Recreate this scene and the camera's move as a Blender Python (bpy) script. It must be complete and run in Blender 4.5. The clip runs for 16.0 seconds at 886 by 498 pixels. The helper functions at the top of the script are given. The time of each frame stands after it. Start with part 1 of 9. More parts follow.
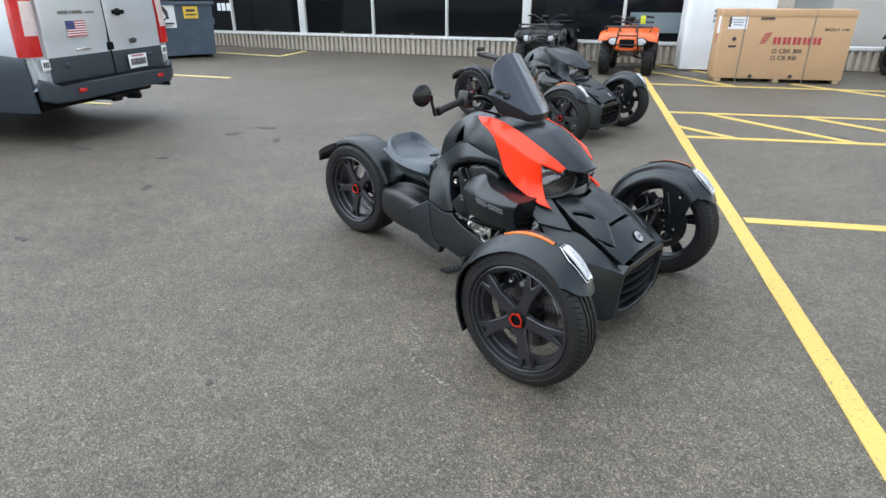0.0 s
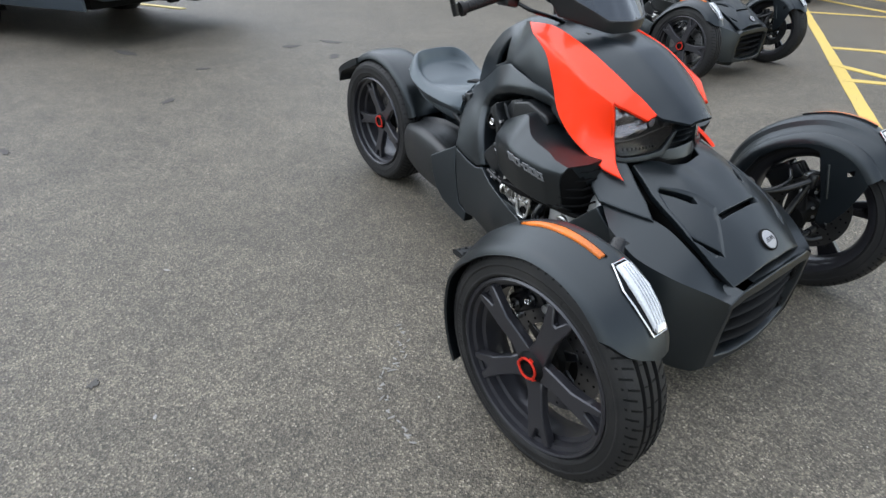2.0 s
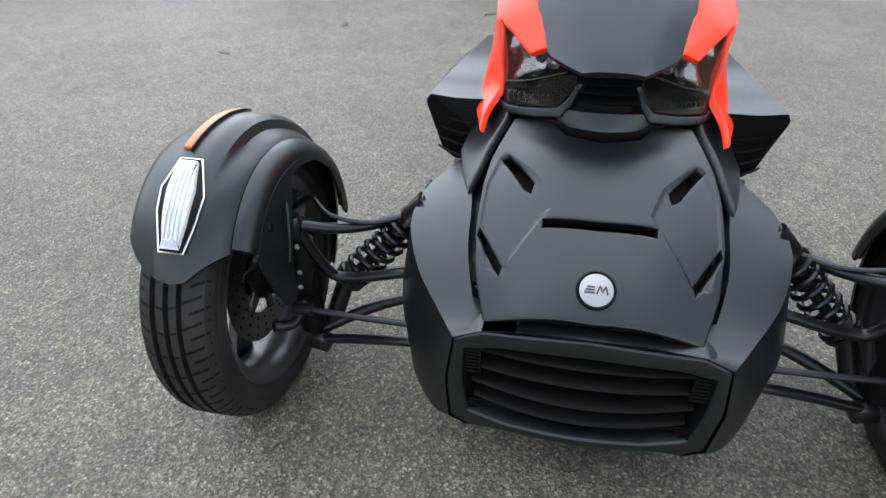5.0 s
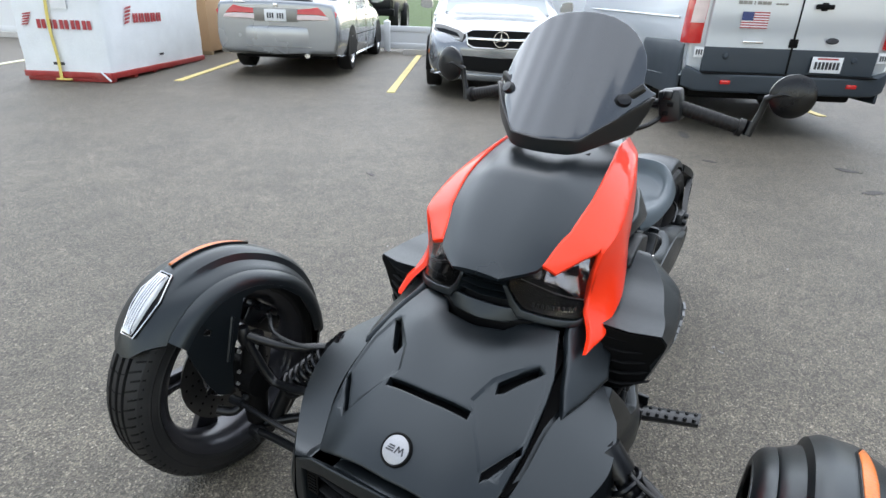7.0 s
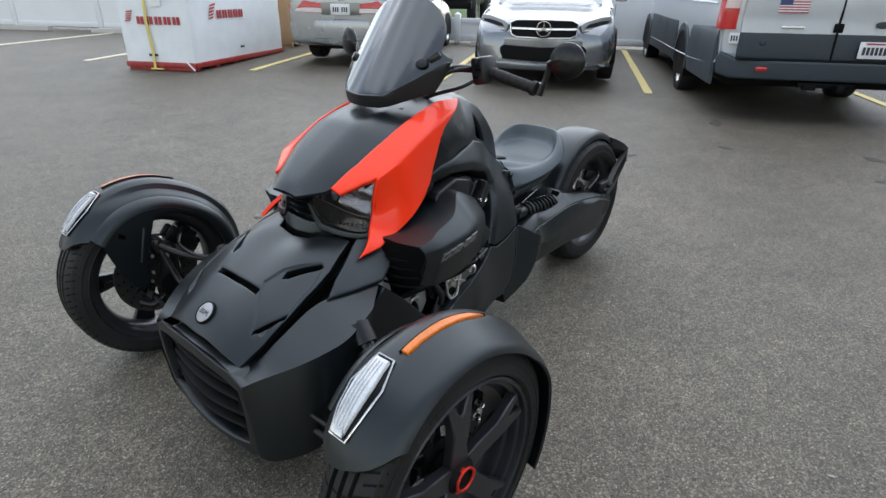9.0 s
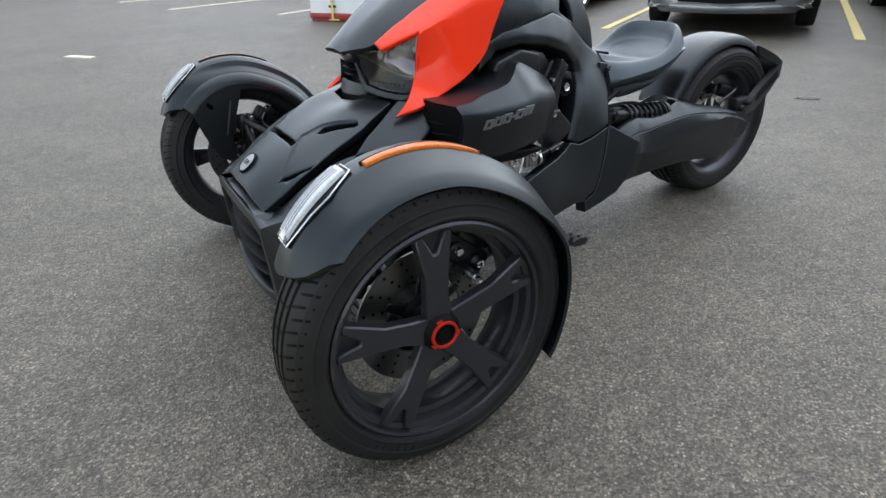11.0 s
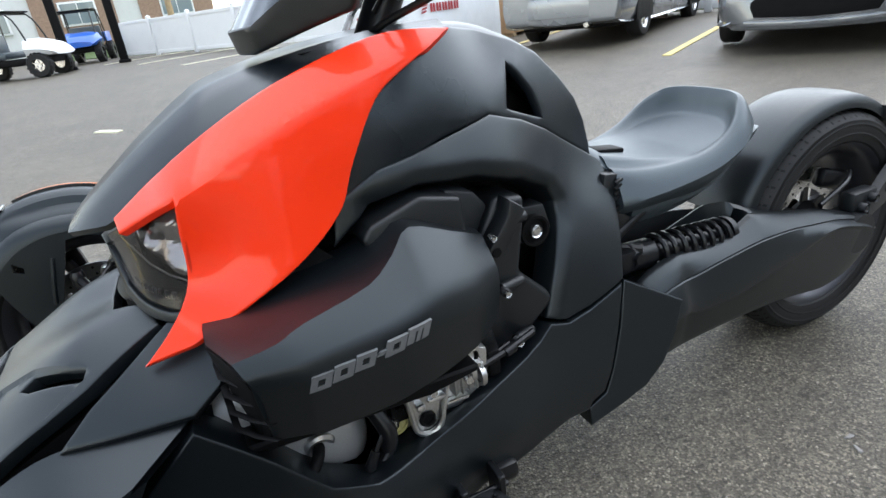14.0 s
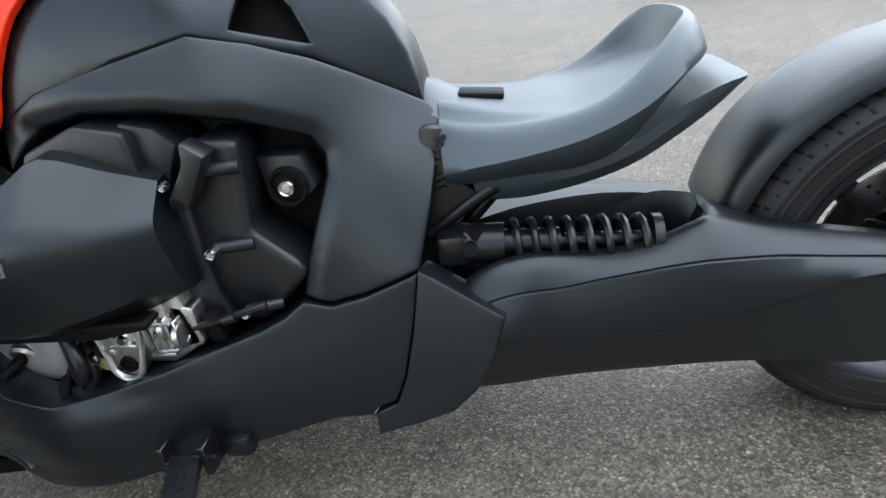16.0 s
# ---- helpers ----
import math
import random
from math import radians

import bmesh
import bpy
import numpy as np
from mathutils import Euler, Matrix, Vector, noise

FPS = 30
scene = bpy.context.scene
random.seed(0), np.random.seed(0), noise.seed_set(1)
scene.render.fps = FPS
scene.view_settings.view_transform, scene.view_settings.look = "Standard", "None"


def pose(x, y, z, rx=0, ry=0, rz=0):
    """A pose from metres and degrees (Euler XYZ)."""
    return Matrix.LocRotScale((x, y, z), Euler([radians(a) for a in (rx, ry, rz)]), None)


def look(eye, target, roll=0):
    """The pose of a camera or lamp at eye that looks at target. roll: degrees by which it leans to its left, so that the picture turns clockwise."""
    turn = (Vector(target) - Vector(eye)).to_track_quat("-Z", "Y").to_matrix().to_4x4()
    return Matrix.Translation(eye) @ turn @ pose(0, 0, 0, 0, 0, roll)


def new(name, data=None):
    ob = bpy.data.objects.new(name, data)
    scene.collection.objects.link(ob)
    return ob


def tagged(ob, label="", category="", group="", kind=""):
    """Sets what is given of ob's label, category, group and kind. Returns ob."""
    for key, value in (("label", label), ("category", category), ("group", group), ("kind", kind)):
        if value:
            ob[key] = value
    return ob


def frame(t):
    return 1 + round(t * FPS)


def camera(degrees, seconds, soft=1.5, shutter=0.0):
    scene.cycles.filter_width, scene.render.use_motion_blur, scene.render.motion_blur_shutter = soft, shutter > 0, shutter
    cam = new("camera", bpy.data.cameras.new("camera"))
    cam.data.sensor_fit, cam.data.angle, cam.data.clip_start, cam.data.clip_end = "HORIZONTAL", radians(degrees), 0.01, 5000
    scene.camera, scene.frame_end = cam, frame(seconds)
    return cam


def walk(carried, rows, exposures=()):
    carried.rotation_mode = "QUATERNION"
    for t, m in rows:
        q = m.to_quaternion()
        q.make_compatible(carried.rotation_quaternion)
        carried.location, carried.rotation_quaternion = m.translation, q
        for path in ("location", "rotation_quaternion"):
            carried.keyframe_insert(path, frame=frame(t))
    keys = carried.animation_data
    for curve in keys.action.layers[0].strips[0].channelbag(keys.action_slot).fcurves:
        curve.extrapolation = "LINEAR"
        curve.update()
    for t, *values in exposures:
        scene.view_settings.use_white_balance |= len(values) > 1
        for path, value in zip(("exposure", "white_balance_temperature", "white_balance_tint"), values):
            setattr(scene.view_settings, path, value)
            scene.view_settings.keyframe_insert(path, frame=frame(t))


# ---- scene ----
cam = camera(75.3, 16.0)
PATH = [
    (0, (1.055, -2.353, 1.438), (-0.155, -0.982, 0.628), -0.1),
    (0.5, (0.941, -2.196, 1.38), (-0.275, -0.849, 0.54), -1.6),
    (1, (0.834, -1.927, 1.314), (-0.463, -0.688, 0.431), -1.5),
    (1.5, (0.735, -1.686, 1.243), (-0.575, -0.514, 0.29), -0.4),
    (2, (0.671, -1.499, 1.197), (-0.693, -0.449, 0.179), 0.6),
    (2.5, (0.751, -1.278, 1.161), (-0.714, -0.417, 0.106), 0.4),
    (3, (0.86, -1.042, 1.099), (-0.689, -0.382, 0.019), 2.2),
    (3.2, (0.886, -0.952, 1.047), (-0.687, -0.333, -0.022), 3.1),
    (5.3, (0.866, 0.013, 1.01), (-0.695, -0.448, -0.151), -1.4),
    (5.5, (0.834, 0.076, 1.038), (-0.698, -0.449, -0.134), -1.4),
    (6, (0.791, 0.216, 1.084), (-0.77, -0.41, 0.002), -0.4),
    (6.5, (0.82, 0.365, 1.158), (-0.772, -0.44, 0.254), 0.9),
    (7, (0.798, 0.48, 1.197), (-0.773, -0.471, 0.405), 2.1),
    (7.5, (0.791, 0.647, 1.223), (-0.746, -0.355, 0.426), 1.9),
    (8, (0.769, 0.904, 1.198), (-0.693, -0.19, 0.382), 1.5),
    (8.5, (0.687, 1.067, 1.171), (-0.734, -0.081, 0.356), 1.2),
    (9, (0.693, 1.271, 1.192), (-0.682, 0.07, 0.376), 0.8),
    (9.5, (0.729, 1.475, 1.168), (-0.522, 0.15, 0.343), -0.2),
    (10, (0.697, 1.575, 1.092), (-0.479, 0.189, 0.257), -0.7),
    (10.2, (0.662, 1.586, 1.054), (-0.457, 0.163, 0.204), -0.9),
    (12.3, (0.003, 1.116, 0.773), (-0.738, -0.502, -0.138), -1.7),
    (12.5, (-0.055, 1.065, 0.812), (-0.788, -0.569, -0.079), -1.9),
    (13, (-0.144, 0.986, 0.884), (-0.862, -0.683, 0.048), -2.6),
    (13.5, (-0.209, 0.943, 0.933), (-0.928, -0.747, 0.14), -4.1),
    (14, (-0.295, 0.936, 0.934), (-0.998, -0.761, 0.143), -7.1),
    (14.5, (-0.439, 0.947, 0.908), (-1.049, -0.768, 0.079), -8.3),
    (15, (-0.687, 0.963, 0.876), (-1.025, -0.802, -0.001), -8.9),
    (15.5, (-0.942, 0.907, 0.84), (-0.921, -0.874, -0.069), -9.5),
    (16, (-1.121, 0.883, 0.803), (-0.821, -0.88, -0.092), -10.0),
]
walk(cam, [(t, look(eye, target, roll)) for t, eye, target, roll in PATH],
     [(0.0, 1.77), (1.5, 1.68), (3.0, 1.8), (5.5, 1.92), (6.5, 1.88), (7.3, 1.6), (8.0, 1.3), (9.0, 1.33), (10.0, 1.42), (12.5, 1.8), (13.0, 1.95), (13.5, 1.98), (14.6, 1.75), (15.2, 1.9), (16.0, 2.25)])
import itertools

# ---- light ----
world = bpy.data.worlds.new("overcast_sky")
scene.world = world
world.use_nodes = True
wn, wl = world.node_tree.nodes, world.node_tree.links
sky = wn.new("ShaderNodeTexSky")
sky.sky_type, sky.sun_disc = "NISHITA", False
sky.sun_elevation, sky.sun_rotation = radians(52), radians(240)
sky.air_density, sky.dust_density, sky.ozone_density = 1.4, 0.4, 1.0
grey = wn.new("ShaderNodeHueSaturation")
grey.inputs["Saturation"].default_value = 0.5
back = wn["Background"]
back.inputs["Strength"].default_value = 0.112
wl.new(sky.outputs[0], grey.inputs["Color"])
wl.new(grey.outputs[0], back.inputs["Color"])

sun = new("sun", bpy.data.lights.new("sun", "SUN"))
sun.data.energy, sun.data.angle, sun.data.color = 1.0, radians(110), (0.95, 0.975, 1.0)
sun.matrix_world = look((-2.2, -1.2, 6.2), (0, 0, 0))


# ---- materials ----
def mat(name, color, rough=0.5, metal=0.0, var=0.12, grain=400.0, blotch=6.0, bump=0.15, dirt=0.0, coat=0.0, spec=0.5, glass=0.0, emit=0.0, depth=0.0006, sky_tint=None):
    """A surface with a fine grain and a coarse unevenness, both in object space."""
    m = bpy.data.materials.new(name)
    m.use_nodes = True
    n, l = m.node_tree.nodes, m.node_tree.links
    b = n["Principled BSDF"]
    co = n.new("ShaderNodeTexCoord")
    fine, wide = n.new("ShaderNodeTexNoise"), n.new("ShaderNodeTexNoise")
    for t, s, d in ((fine, grain, 2.0), (wide, blotch, 5.0)):
        t.inputs["Scale"].default_value, t.inputs["Detail"].default_value = s, d
        l.new(co.outputs["Object"], t.inputs["Vector"])
    add = n.new("ShaderNodeMath")
    add.operation = "ADD"
    l.new(fine.outputs["Fac"], add.inputs[0])
    l.new(wide.outputs["Fac"], add.inputs[1])
    ramp = n.new("ShaderNodeMapRange")
    ramp.inputs["From Min"].default_value, ramp.inputs["From Max"].default_value = 0.6, 1.4
    ramp.inputs["To Min"].default_value, ramp.inputs["To Max"].default_value = 1.0 - var, 1.0 + var
    l.new(add.outputs[0], ramp.inputs["Value"])
    mul = n.new("ShaderNodeVectorMath")
    mul.operation = "SCALE"
    mul.inputs[0].default_value = color[:3]
    l.new(ramp.outputs[0], mul.inputs["Scale"])
    tone = mul.outputs[0]
    if dirt:
        mix = n.new("ShaderNodeMix")
        mix.data_type = "RGBA"
        mix.inputs["B"].default_value = (0.16, 0.145, 0.125, 1)
        cut = n.new("ShaderNodeMapRange")
        cut.inputs["From Min"].default_value, cut.inputs["From Max"].default_value = 0.5, 0.75
        cut.inputs["To Max"].default_value = dirt
        l.new(wide.outputs["Fac"], cut.inputs["Value"])
        l.new(cut.outputs[0], mix.inputs["Factor"])
        l.new(tone, mix.inputs["A"])
        tone = mix.outputs["Result"]
    l.new(tone, b.inputs["Base Color"])
    rr = n.new("ShaderNodeMapRange")
    rr.inputs["From Min"].default_value, rr.inputs["From Max"].default_value = 0.3, 0.7
    rr.inputs["To Min"].default_value, rr.inputs["To Max"].default_value = max(0.02, rough * 0.88), min(1.0, rough * 1.12)
    l.new(wide.outputs["Fac"], rr.inputs["Value"])
    l.new(rr.outputs[0], b.inputs["Roughness"])
    b.inputs["Metallic"].default_value = metal
    b.inputs["Specular IOR Level"].default_value = spec
    # colours the reflections: sky blue put into the material
    if sky_tint:
        b.inputs["Specular Tint"].default_value = (*sky_tint, 1)
    b.inputs["Coat Weight"].default_value, b.inputs["Coat Roughness"].default_value = coat, 0.06
    b.inputs["Transmission Weight"].default_value = glass
    if glass:
        b.inputs["IOR"].default_value = 1.3
    if emit:
        b.inputs["Emission Color"].default_value, b.inputs["Emission Strength"].default_value = (*color[:3], 1), emit
    if bump:
        bp = n.new("ShaderNodeBump")
        bp.inputs["Strength"].default_value, bp.inputs["Distance"].default_value = bump, depth
        l.new(fine.outputs["Fac"], bp.inputs["Height"])
        l.new(bp.outputs[0], b.inputs["Normal"])
    return m


def asphalt_material():
    m = bpy.data.materials.new("asphalt")
    m.use_nodes = True
    n, l = m.node_tree.nodes, m.node_tree.links
    b = n["Principled BSDF"]
    co = n.new("ShaderNodeTexCoord")

    def noise_at(scale, detail, rough=0.5):
        t = n.new("ShaderNodeTexNoise")
        t.inputs["Scale"].default_value, t.inputs["Detail"].default_value, t.inputs["Roughness"].default_value = scale, detail, rough
        l.new(co.outputs["Object"], t.inputs["Vector"])
        return t.outputs["Fac"]

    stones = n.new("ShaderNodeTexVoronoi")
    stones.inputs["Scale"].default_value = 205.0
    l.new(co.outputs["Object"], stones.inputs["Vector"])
    tone = n.new("ShaderNodeSeparateColor")
    l.new(stones.outputs["Color"], tone.inputs[0])
    ramp = n.new("ShaderNodeValToRGB")
    e = ramp.color_ramp.elements
    e[0].position, e[0].color = 0.0, (0.0372, 0.032, 0.0236, 1)
    e[1].position, e[1].color = 1.0, (0.279, 0.247, 0.193, 1)
    for pos, col in ((0.4, (0.0847, 0.0735, 0.0545, 1)), (0.8, (0.1408, 0.122, 0.0905, 1)), (0.95, (0.19, 0.165, 0.124, 1))):
        k = e.new(pos)
        k.color = col
    l.new(tone.outputs[0], ramp.inputs[0])

    def scaled(color, fac, lo, hi, f0=0.3, f1=0.7):
        r = n.new("ShaderNodeMapRange")
        r.inputs["From Min"].default_value, r.inputs["From Max"].default_value = f0, f1
        r.inputs["To Min"].default_value, r.inputs["To Max"].default_value = lo, hi
        l.new(fac, r.inputs["Value"])
        v = n.new("ShaderNodeVectorMath")
        v.operation = "SCALE"
        l.new(color, v.inputs[0])
        l.new(r.outputs[0], v.inputs["Scale"])
        return v.outputs[0]

    c = scaled(ramp.outputs[0], noise_at(700.0, 2.0), 0.52, 1.48)
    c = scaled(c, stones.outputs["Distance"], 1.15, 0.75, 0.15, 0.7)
    c = scaled(c, noise_at(75.0, 4.0, 0.7), 0.62, 1.4)
    c = scaled(c, noise_at(17.0, 5.0, 0.65), 0.8, 1.22)
    c = scaled(c, noise_at(0.9, 6.0, 0.6), 0.82, 1.18)
    c = scaled(c, noise_at(4.2, 5.0, 0.6), 0.84, 1.16)
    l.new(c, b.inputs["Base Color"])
    b.inputs["Roughness"].default_value = 0.58
    b.inputs["Specular IOR Level"].default_value = 0.5
    high = n.new("ShaderNodeMath")
    high.operation = "ADD"
    l.new(stones.outputs["Distance"], high.inputs[0])
    l.new(noise_at(240.0, 3.0), high.inputs[1])
    bp = n.new("ShaderNodeBump")
    bp.inputs["Strength"].default_value, bp.inputs["Distance"].default_value = 0.75, 0.0034
    l.new(high.outputs[0], bp.inputs["Height"])
    l.new(bp.outputs[0], b.inputs["Normal"])
    return m


def worn_paint(name, color, under=(0.09, 0.086, 0.08)):
    """Road paint that is rubbed through to the asphalt in patches."""
    m = mat(name, color, 0.75, var=0.1, grain=160.0, blotch=3.0, bump=0.4, depth=0.002)
    n, l = m.node_tree.nodes, m.node_tree.links
    b = n["Principled BSDF"]
    src = b.inputs["Base Color"].links[0].from_socket
    co = n.new("ShaderNodeTexCoord")
    t = n.new("ShaderNodeTexNoise")
    t.inputs["Scale"].default_value, t.inputs["Detail"].default_value, t.inputs["Roughness"].default_value = 55.0, 8.0, 0.75
    l.new(co.outputs["Object"], t.inputs["Vector"])
    r = n.new("ShaderNodeMapRange")
    r.inputs["From Min"].default_value, r.inputs["From Max"].default_value = 0.56, 0.68
    l.new(t.outputs["Fac"], r.inputs["Value"])
    mix = n.new("ShaderNodeMix")
    mix.data_type = "RGBA"
    mix.inputs["B"].default_value = (*under, 1)
    l.new(r.outputs[0], mix.inputs["Factor"])
    l.new(src, mix.inputs["A"])
    l.new(mix.outputs["Result"], b.inputs["Base Color"])
    return m


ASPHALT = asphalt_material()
YELLOW = worn_paint("yellow_road_paint", (0.54, 0.39, 0.1))
PALE = worn_paint("faded_road_paint", (0.72, 0.69, 0.52))
STALL = worn_paint("pale_yellow_road_paint", (0.72, 0.59, 0.24))
# Blue reflection tint on body, cowl and seat stands for cool sky light.
M_BODY = mat("matte_black_plastic", (0.0035, 0.005, 0.0062), 0.35, var=0.12, grain=1300.0, blotch=5.0, bump=0.3, spec=0.56, depth=0.0003, sky_tint=(0.88, 0.955, 1.0))
M_COWL = mat("satin_black_plastic", (0.0035, 0.0054, 0.0074), 0.3, var=0.1, grain=1300.0, blotch=4.0, bump=0.22, spec=0.56, depth=0.0003, sky_tint=(0.88, 0.955, 1.0))
M_ARM = mat("grained_black_plastic", (0.0055, 0.0068, 0.008), 0.42, var=0.15, grain=900.0, blotch=7.0, bump=0.45, depth=0.0003)
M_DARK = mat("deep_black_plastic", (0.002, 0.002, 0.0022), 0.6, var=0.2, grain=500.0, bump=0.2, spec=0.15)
M_FRAME = mat("black_painted_steel", (0.0045, 0.005, 0.006), 0.3, var=0.15, grain=600.0, bump=0.12, spec=0.4)
M_RED = mat("gloss_red_paint", (0.92, 0.036, 0.005), 0.45, var=0.03, grain=900.0, blotch=3.0, bump=0.0, coat=0.55, spec=0.15)
M_RUBBER = mat("tyre_rubber", (0.0095, 0.0095, 0.0098), 0.6, var=0.25, grain=300.0, blotch=9.0, bump=0.4, dirt=0.06, spec=0.32)
M_RIM = mat("dark_grey_alloy", (0.034, 0.034, 0.04), 0.32, metal=0.5, var=0.12, grain=700.0, bump=0.08, coat=0.2)
M_ALU = mat("bare_cast_aluminium", (0.62, 0.62, 0.61), 0.32, metal=1.0, var=0.22, grain=350.0, blotch=22.0, bump=0.5)
M_DULL = mat("dull_grey_casting", (0.24, 0.235, 0.225), 0.42, metal=0.85, var=0.1, grain=500.0, blotch=10.0, bump=0.3)
M_CAST = mat("pale_cast_alloy", (0.42, 0.42, 0.415), 0.45, metal=0.55, var=0.12, grain=500.0, blotch=9.0, bump=0.25)
M_STEEL = mat("polished_steel", (0.7, 0.7, 0.7), 0.2, metal=1.0, var=0.08, grain=500.0, bump=0.05)
M_HUB = mat("red_anodised_ring", (0.62, 0.03, 0.015), 0.35, metal=0.5, var=0.1)
# The vinyl carries the same sky blue in its reflections.
M_SEAT = mat("seat_vinyl", (0.028, 0.039, 0.047), 0.43, var=0.12, grain=650.0, blotch=5.0, bump=0.4, spec=0.95, depth=0.0004, sky_tint=(0.88, 0.955, 1.0))
M_SCREEN = mat("smoked_windscreen", (0.02, 0.026, 0.034), 0.16, var=0.12, grain=600.0, blotch=7.0, bump=0.0, coat=0.9)
M_LENS = mat("clear_lens", (0.6, 0.58, 0.58), 0.03, var=0.0, bump=0.0, glass=1.0)
M_BULB = mat("chrome_reflector", (0.55, 0.55, 0.56), 0.14, metal=1.0, var=0.08, blotch=60.0, bump=0.0)
M_SMOKE = mat("smoked_lamp_mask", (0.003, 0.003, 0.0035), 0.2, var=0.1, bump=0.0, spec=0.15)
M_DISC = mat("drilled_steel_disc", (0.16, 0.16, 0.165), 0.34, metal=1.0, var=0.15, grain=500.0, bump=0.1)
M_DRL = mat("frosted_white_lens", (0.55, 0.57, 0.59), 0.1, var=0.25, grain=300.0, blotch=25.0, bump=0.15, coat=0.8)
M_AMBER = mat("amber_reflector", (0.5, 0.115, 0.003), 0.34, var=0.45, grain=260.0, blotch=12.0, bump=0.6, coat=0.12, depth=0.001)
M_CAP = mat("dull_yellow_plastic", (0.42, 0.38, 0.16), 0.5, var=0.15, bump=0.1)
M_GREYTEXT = mat("grey_lettering", (0.16, 0.165, 0.17), 0.5, metal=0.2, var=0.15, grain=900.0, bump=0.1)
M_BADGE = mat("brushed_silver_badge", (0.3, 0.3, 0.31), 0.4, metal=0.3, var=0.2, grain=600.0, bump=0.1)
M_SILVER = mat("silver_car_paint", (0.3, 0.315, 0.335), 0.26, metal=0.6, var=0.05, grain=900.0, blotch=1.5, bump=0.0, coat=0.8)
M_COUPE = mat("dark_silver_car_paint", (0.2, 0.215, 0.235), 0.22, metal=0.7, var=0.05, grain=900.0, blotch=1.5, bump=0.0, coat=0.8)
M_VANSIL = mat("silver_van_paint", (0.56, 0.59, 0.62), 0.32, metal=0.3, var=0.07, grain=900.0, blotch=1.2, bump=0.0, coat=0.5)
M_VANGREY = mat("grey_bumper_plastic", (0.026, 0.036, 0.047), 0.5, var=0.12, grain=500.0, blotch=2.0, bump=0.15)
M_GLASS = mat("dark_window_glass", (0.006, 0.007, 0.008), 0.05, var=0.1, blotch=1.0, bump=0.0, spec=0.22)
M_TAIL = mat("red_tail_lens", (0.5, 0.012, 0.012), 0.14, var=0.2, grain=120.0, blotch=14.0, bump=0.2, coat=0.6)
M_WHITE = mat("white_plastic", (0.76, 0.77, 0.78), 0.45, var=0.06, grain=300.0, blotch=1.5, bump=0.1, dirt=0.12)
M_PLATE = mat("licence_plate_white", (0.74, 0.75, 0.76), 0.4, var=0.08, grain=200.0, bump=0.1)
M_INK = mat("dark_print", (0.035, 0.035, 0.04), 0.6, var=0.1, bump=0.0)
M_REDINK = mat("red_print", (0.38, 0.045, 0.05), 0.6, var=0.15, grain=200.0, bump=0.05)
M_BLUEINK = mat("blue_print", (0.04, 0.055, 0.16), 0.6, var=0.1, bump=0.0)
M_WRAP = mat("white_wrap_film", (0.76, 0.79, 0.81), 0.38, var=0.08, grain=90.0, blotch=4.0, bump=0.35, depth=0.004)
M_PALLET = mat("red_painted_steel", (0.33, 0.025, 0.022), 0.5, var=0.3, grain=200.0, blotch=9.0, bump=0.3, dirt=0.3)
M_STRAP = mat("yellow_webbing", (0.68, 0.56, 0.16), 0.8, var=0.2, grain=700.0, bump=0.6)
M_CARD = mat("brown_cardboard", (0.47, 0.3, 0.165), 0.8, var=0.1, grain=120.0, blotch=2.5, bump=0.25, depth=0.001)
M_DUMP = mat("blue_grey_painted_steel", (0.055, 0.085, 0.12), 0.5, var=0.18, grain=120.0, blotch=3.0, bump=0.2, dirt=0.2)
M_SIGNY = mat("yellow_sign", (0.75, 0.5, 0.05), 0.5, var=0.08, bump=0.0)
M_BLOCK = mat("split_face_block", (0.42, 0.375, 0.31), 0.9, var=0.3, grain=60.0, blotch=5.0, bump=0.9, dirt=0.45, depth=0.008)
M_SILL = mat("pale_painted_trim", (0.62, 0.63, 0.62), 0.5, var=0.08, grain=120.0, blotch=3.0, bump=0.1, dirt=0.15)
M_ORANGE = mat("orange_plastic", (0.75, 0.12, 0.02), 0.35, var=0.07, bump=0.05, coat=0.3)
M_BLUE = mat("blue_plastic", (0.015, 0.11, 0.5), 0.35, var=0.07, bump=0.05, coat=0.3)
M_LIME = mat("lime_plastic", (0.55, 0.62, 0.03), 0.4, var=0.08, bump=0.05)
M_GRASS = mat("grass", (0.075, 0.12, 0.035), 0.9, var=0.5, grain=60.0, blotch=3.0, bump=1.0, depth=0.03)
M_BRICK = mat("brown_brick", (0.3, 0.2, 0.145), 0.88, var=0.3, grain=30.0, blotch=9.0, bump=0.8, depth=0.01)
M_STAIN = mat("old_oil_stain", (0.062, 0.058, 0.053), 0.75, var=0.4, grain=300.0, blotch=20.0, bump=0.5, depth=0.003)
M_CHALK = mat("pale_scuff", (0.27, 0.26, 0.245), 0.9, var=0.4, grain=500.0, blotch=40.0, bump=0.5)
M_CONC = mat("concrete", (0.45, 0.43, 0.4), 0.9, var=0.2, grain=80.0, blotch=4.0, bump=0.5, dirt=0.2)
M_WOOD = mat("pallet_wood", (0.36, 0.26, 0.15), 0.85, var=0.25, grain=60.0, blotch=10.0, bump=0.4)


# ---- mesh tools ----
def geo(bm):
    bm.verts.index_update()
    out = ([v.co.copy() for v in bm.verts], [[v.index for v in f.verts] for f in bm.faces])
    bm.free()
    return out


def join(*geos):
    verts, faces = [], []
    for v, f in geos:
        k = len(verts)
        verts += [Vector(p) for p in v]
        faces += [[i + k for i in q] for q in f]
    return verts, faces


def xf(g, m):
    return [m @ Vector(v) for v in g[0]], g[1]


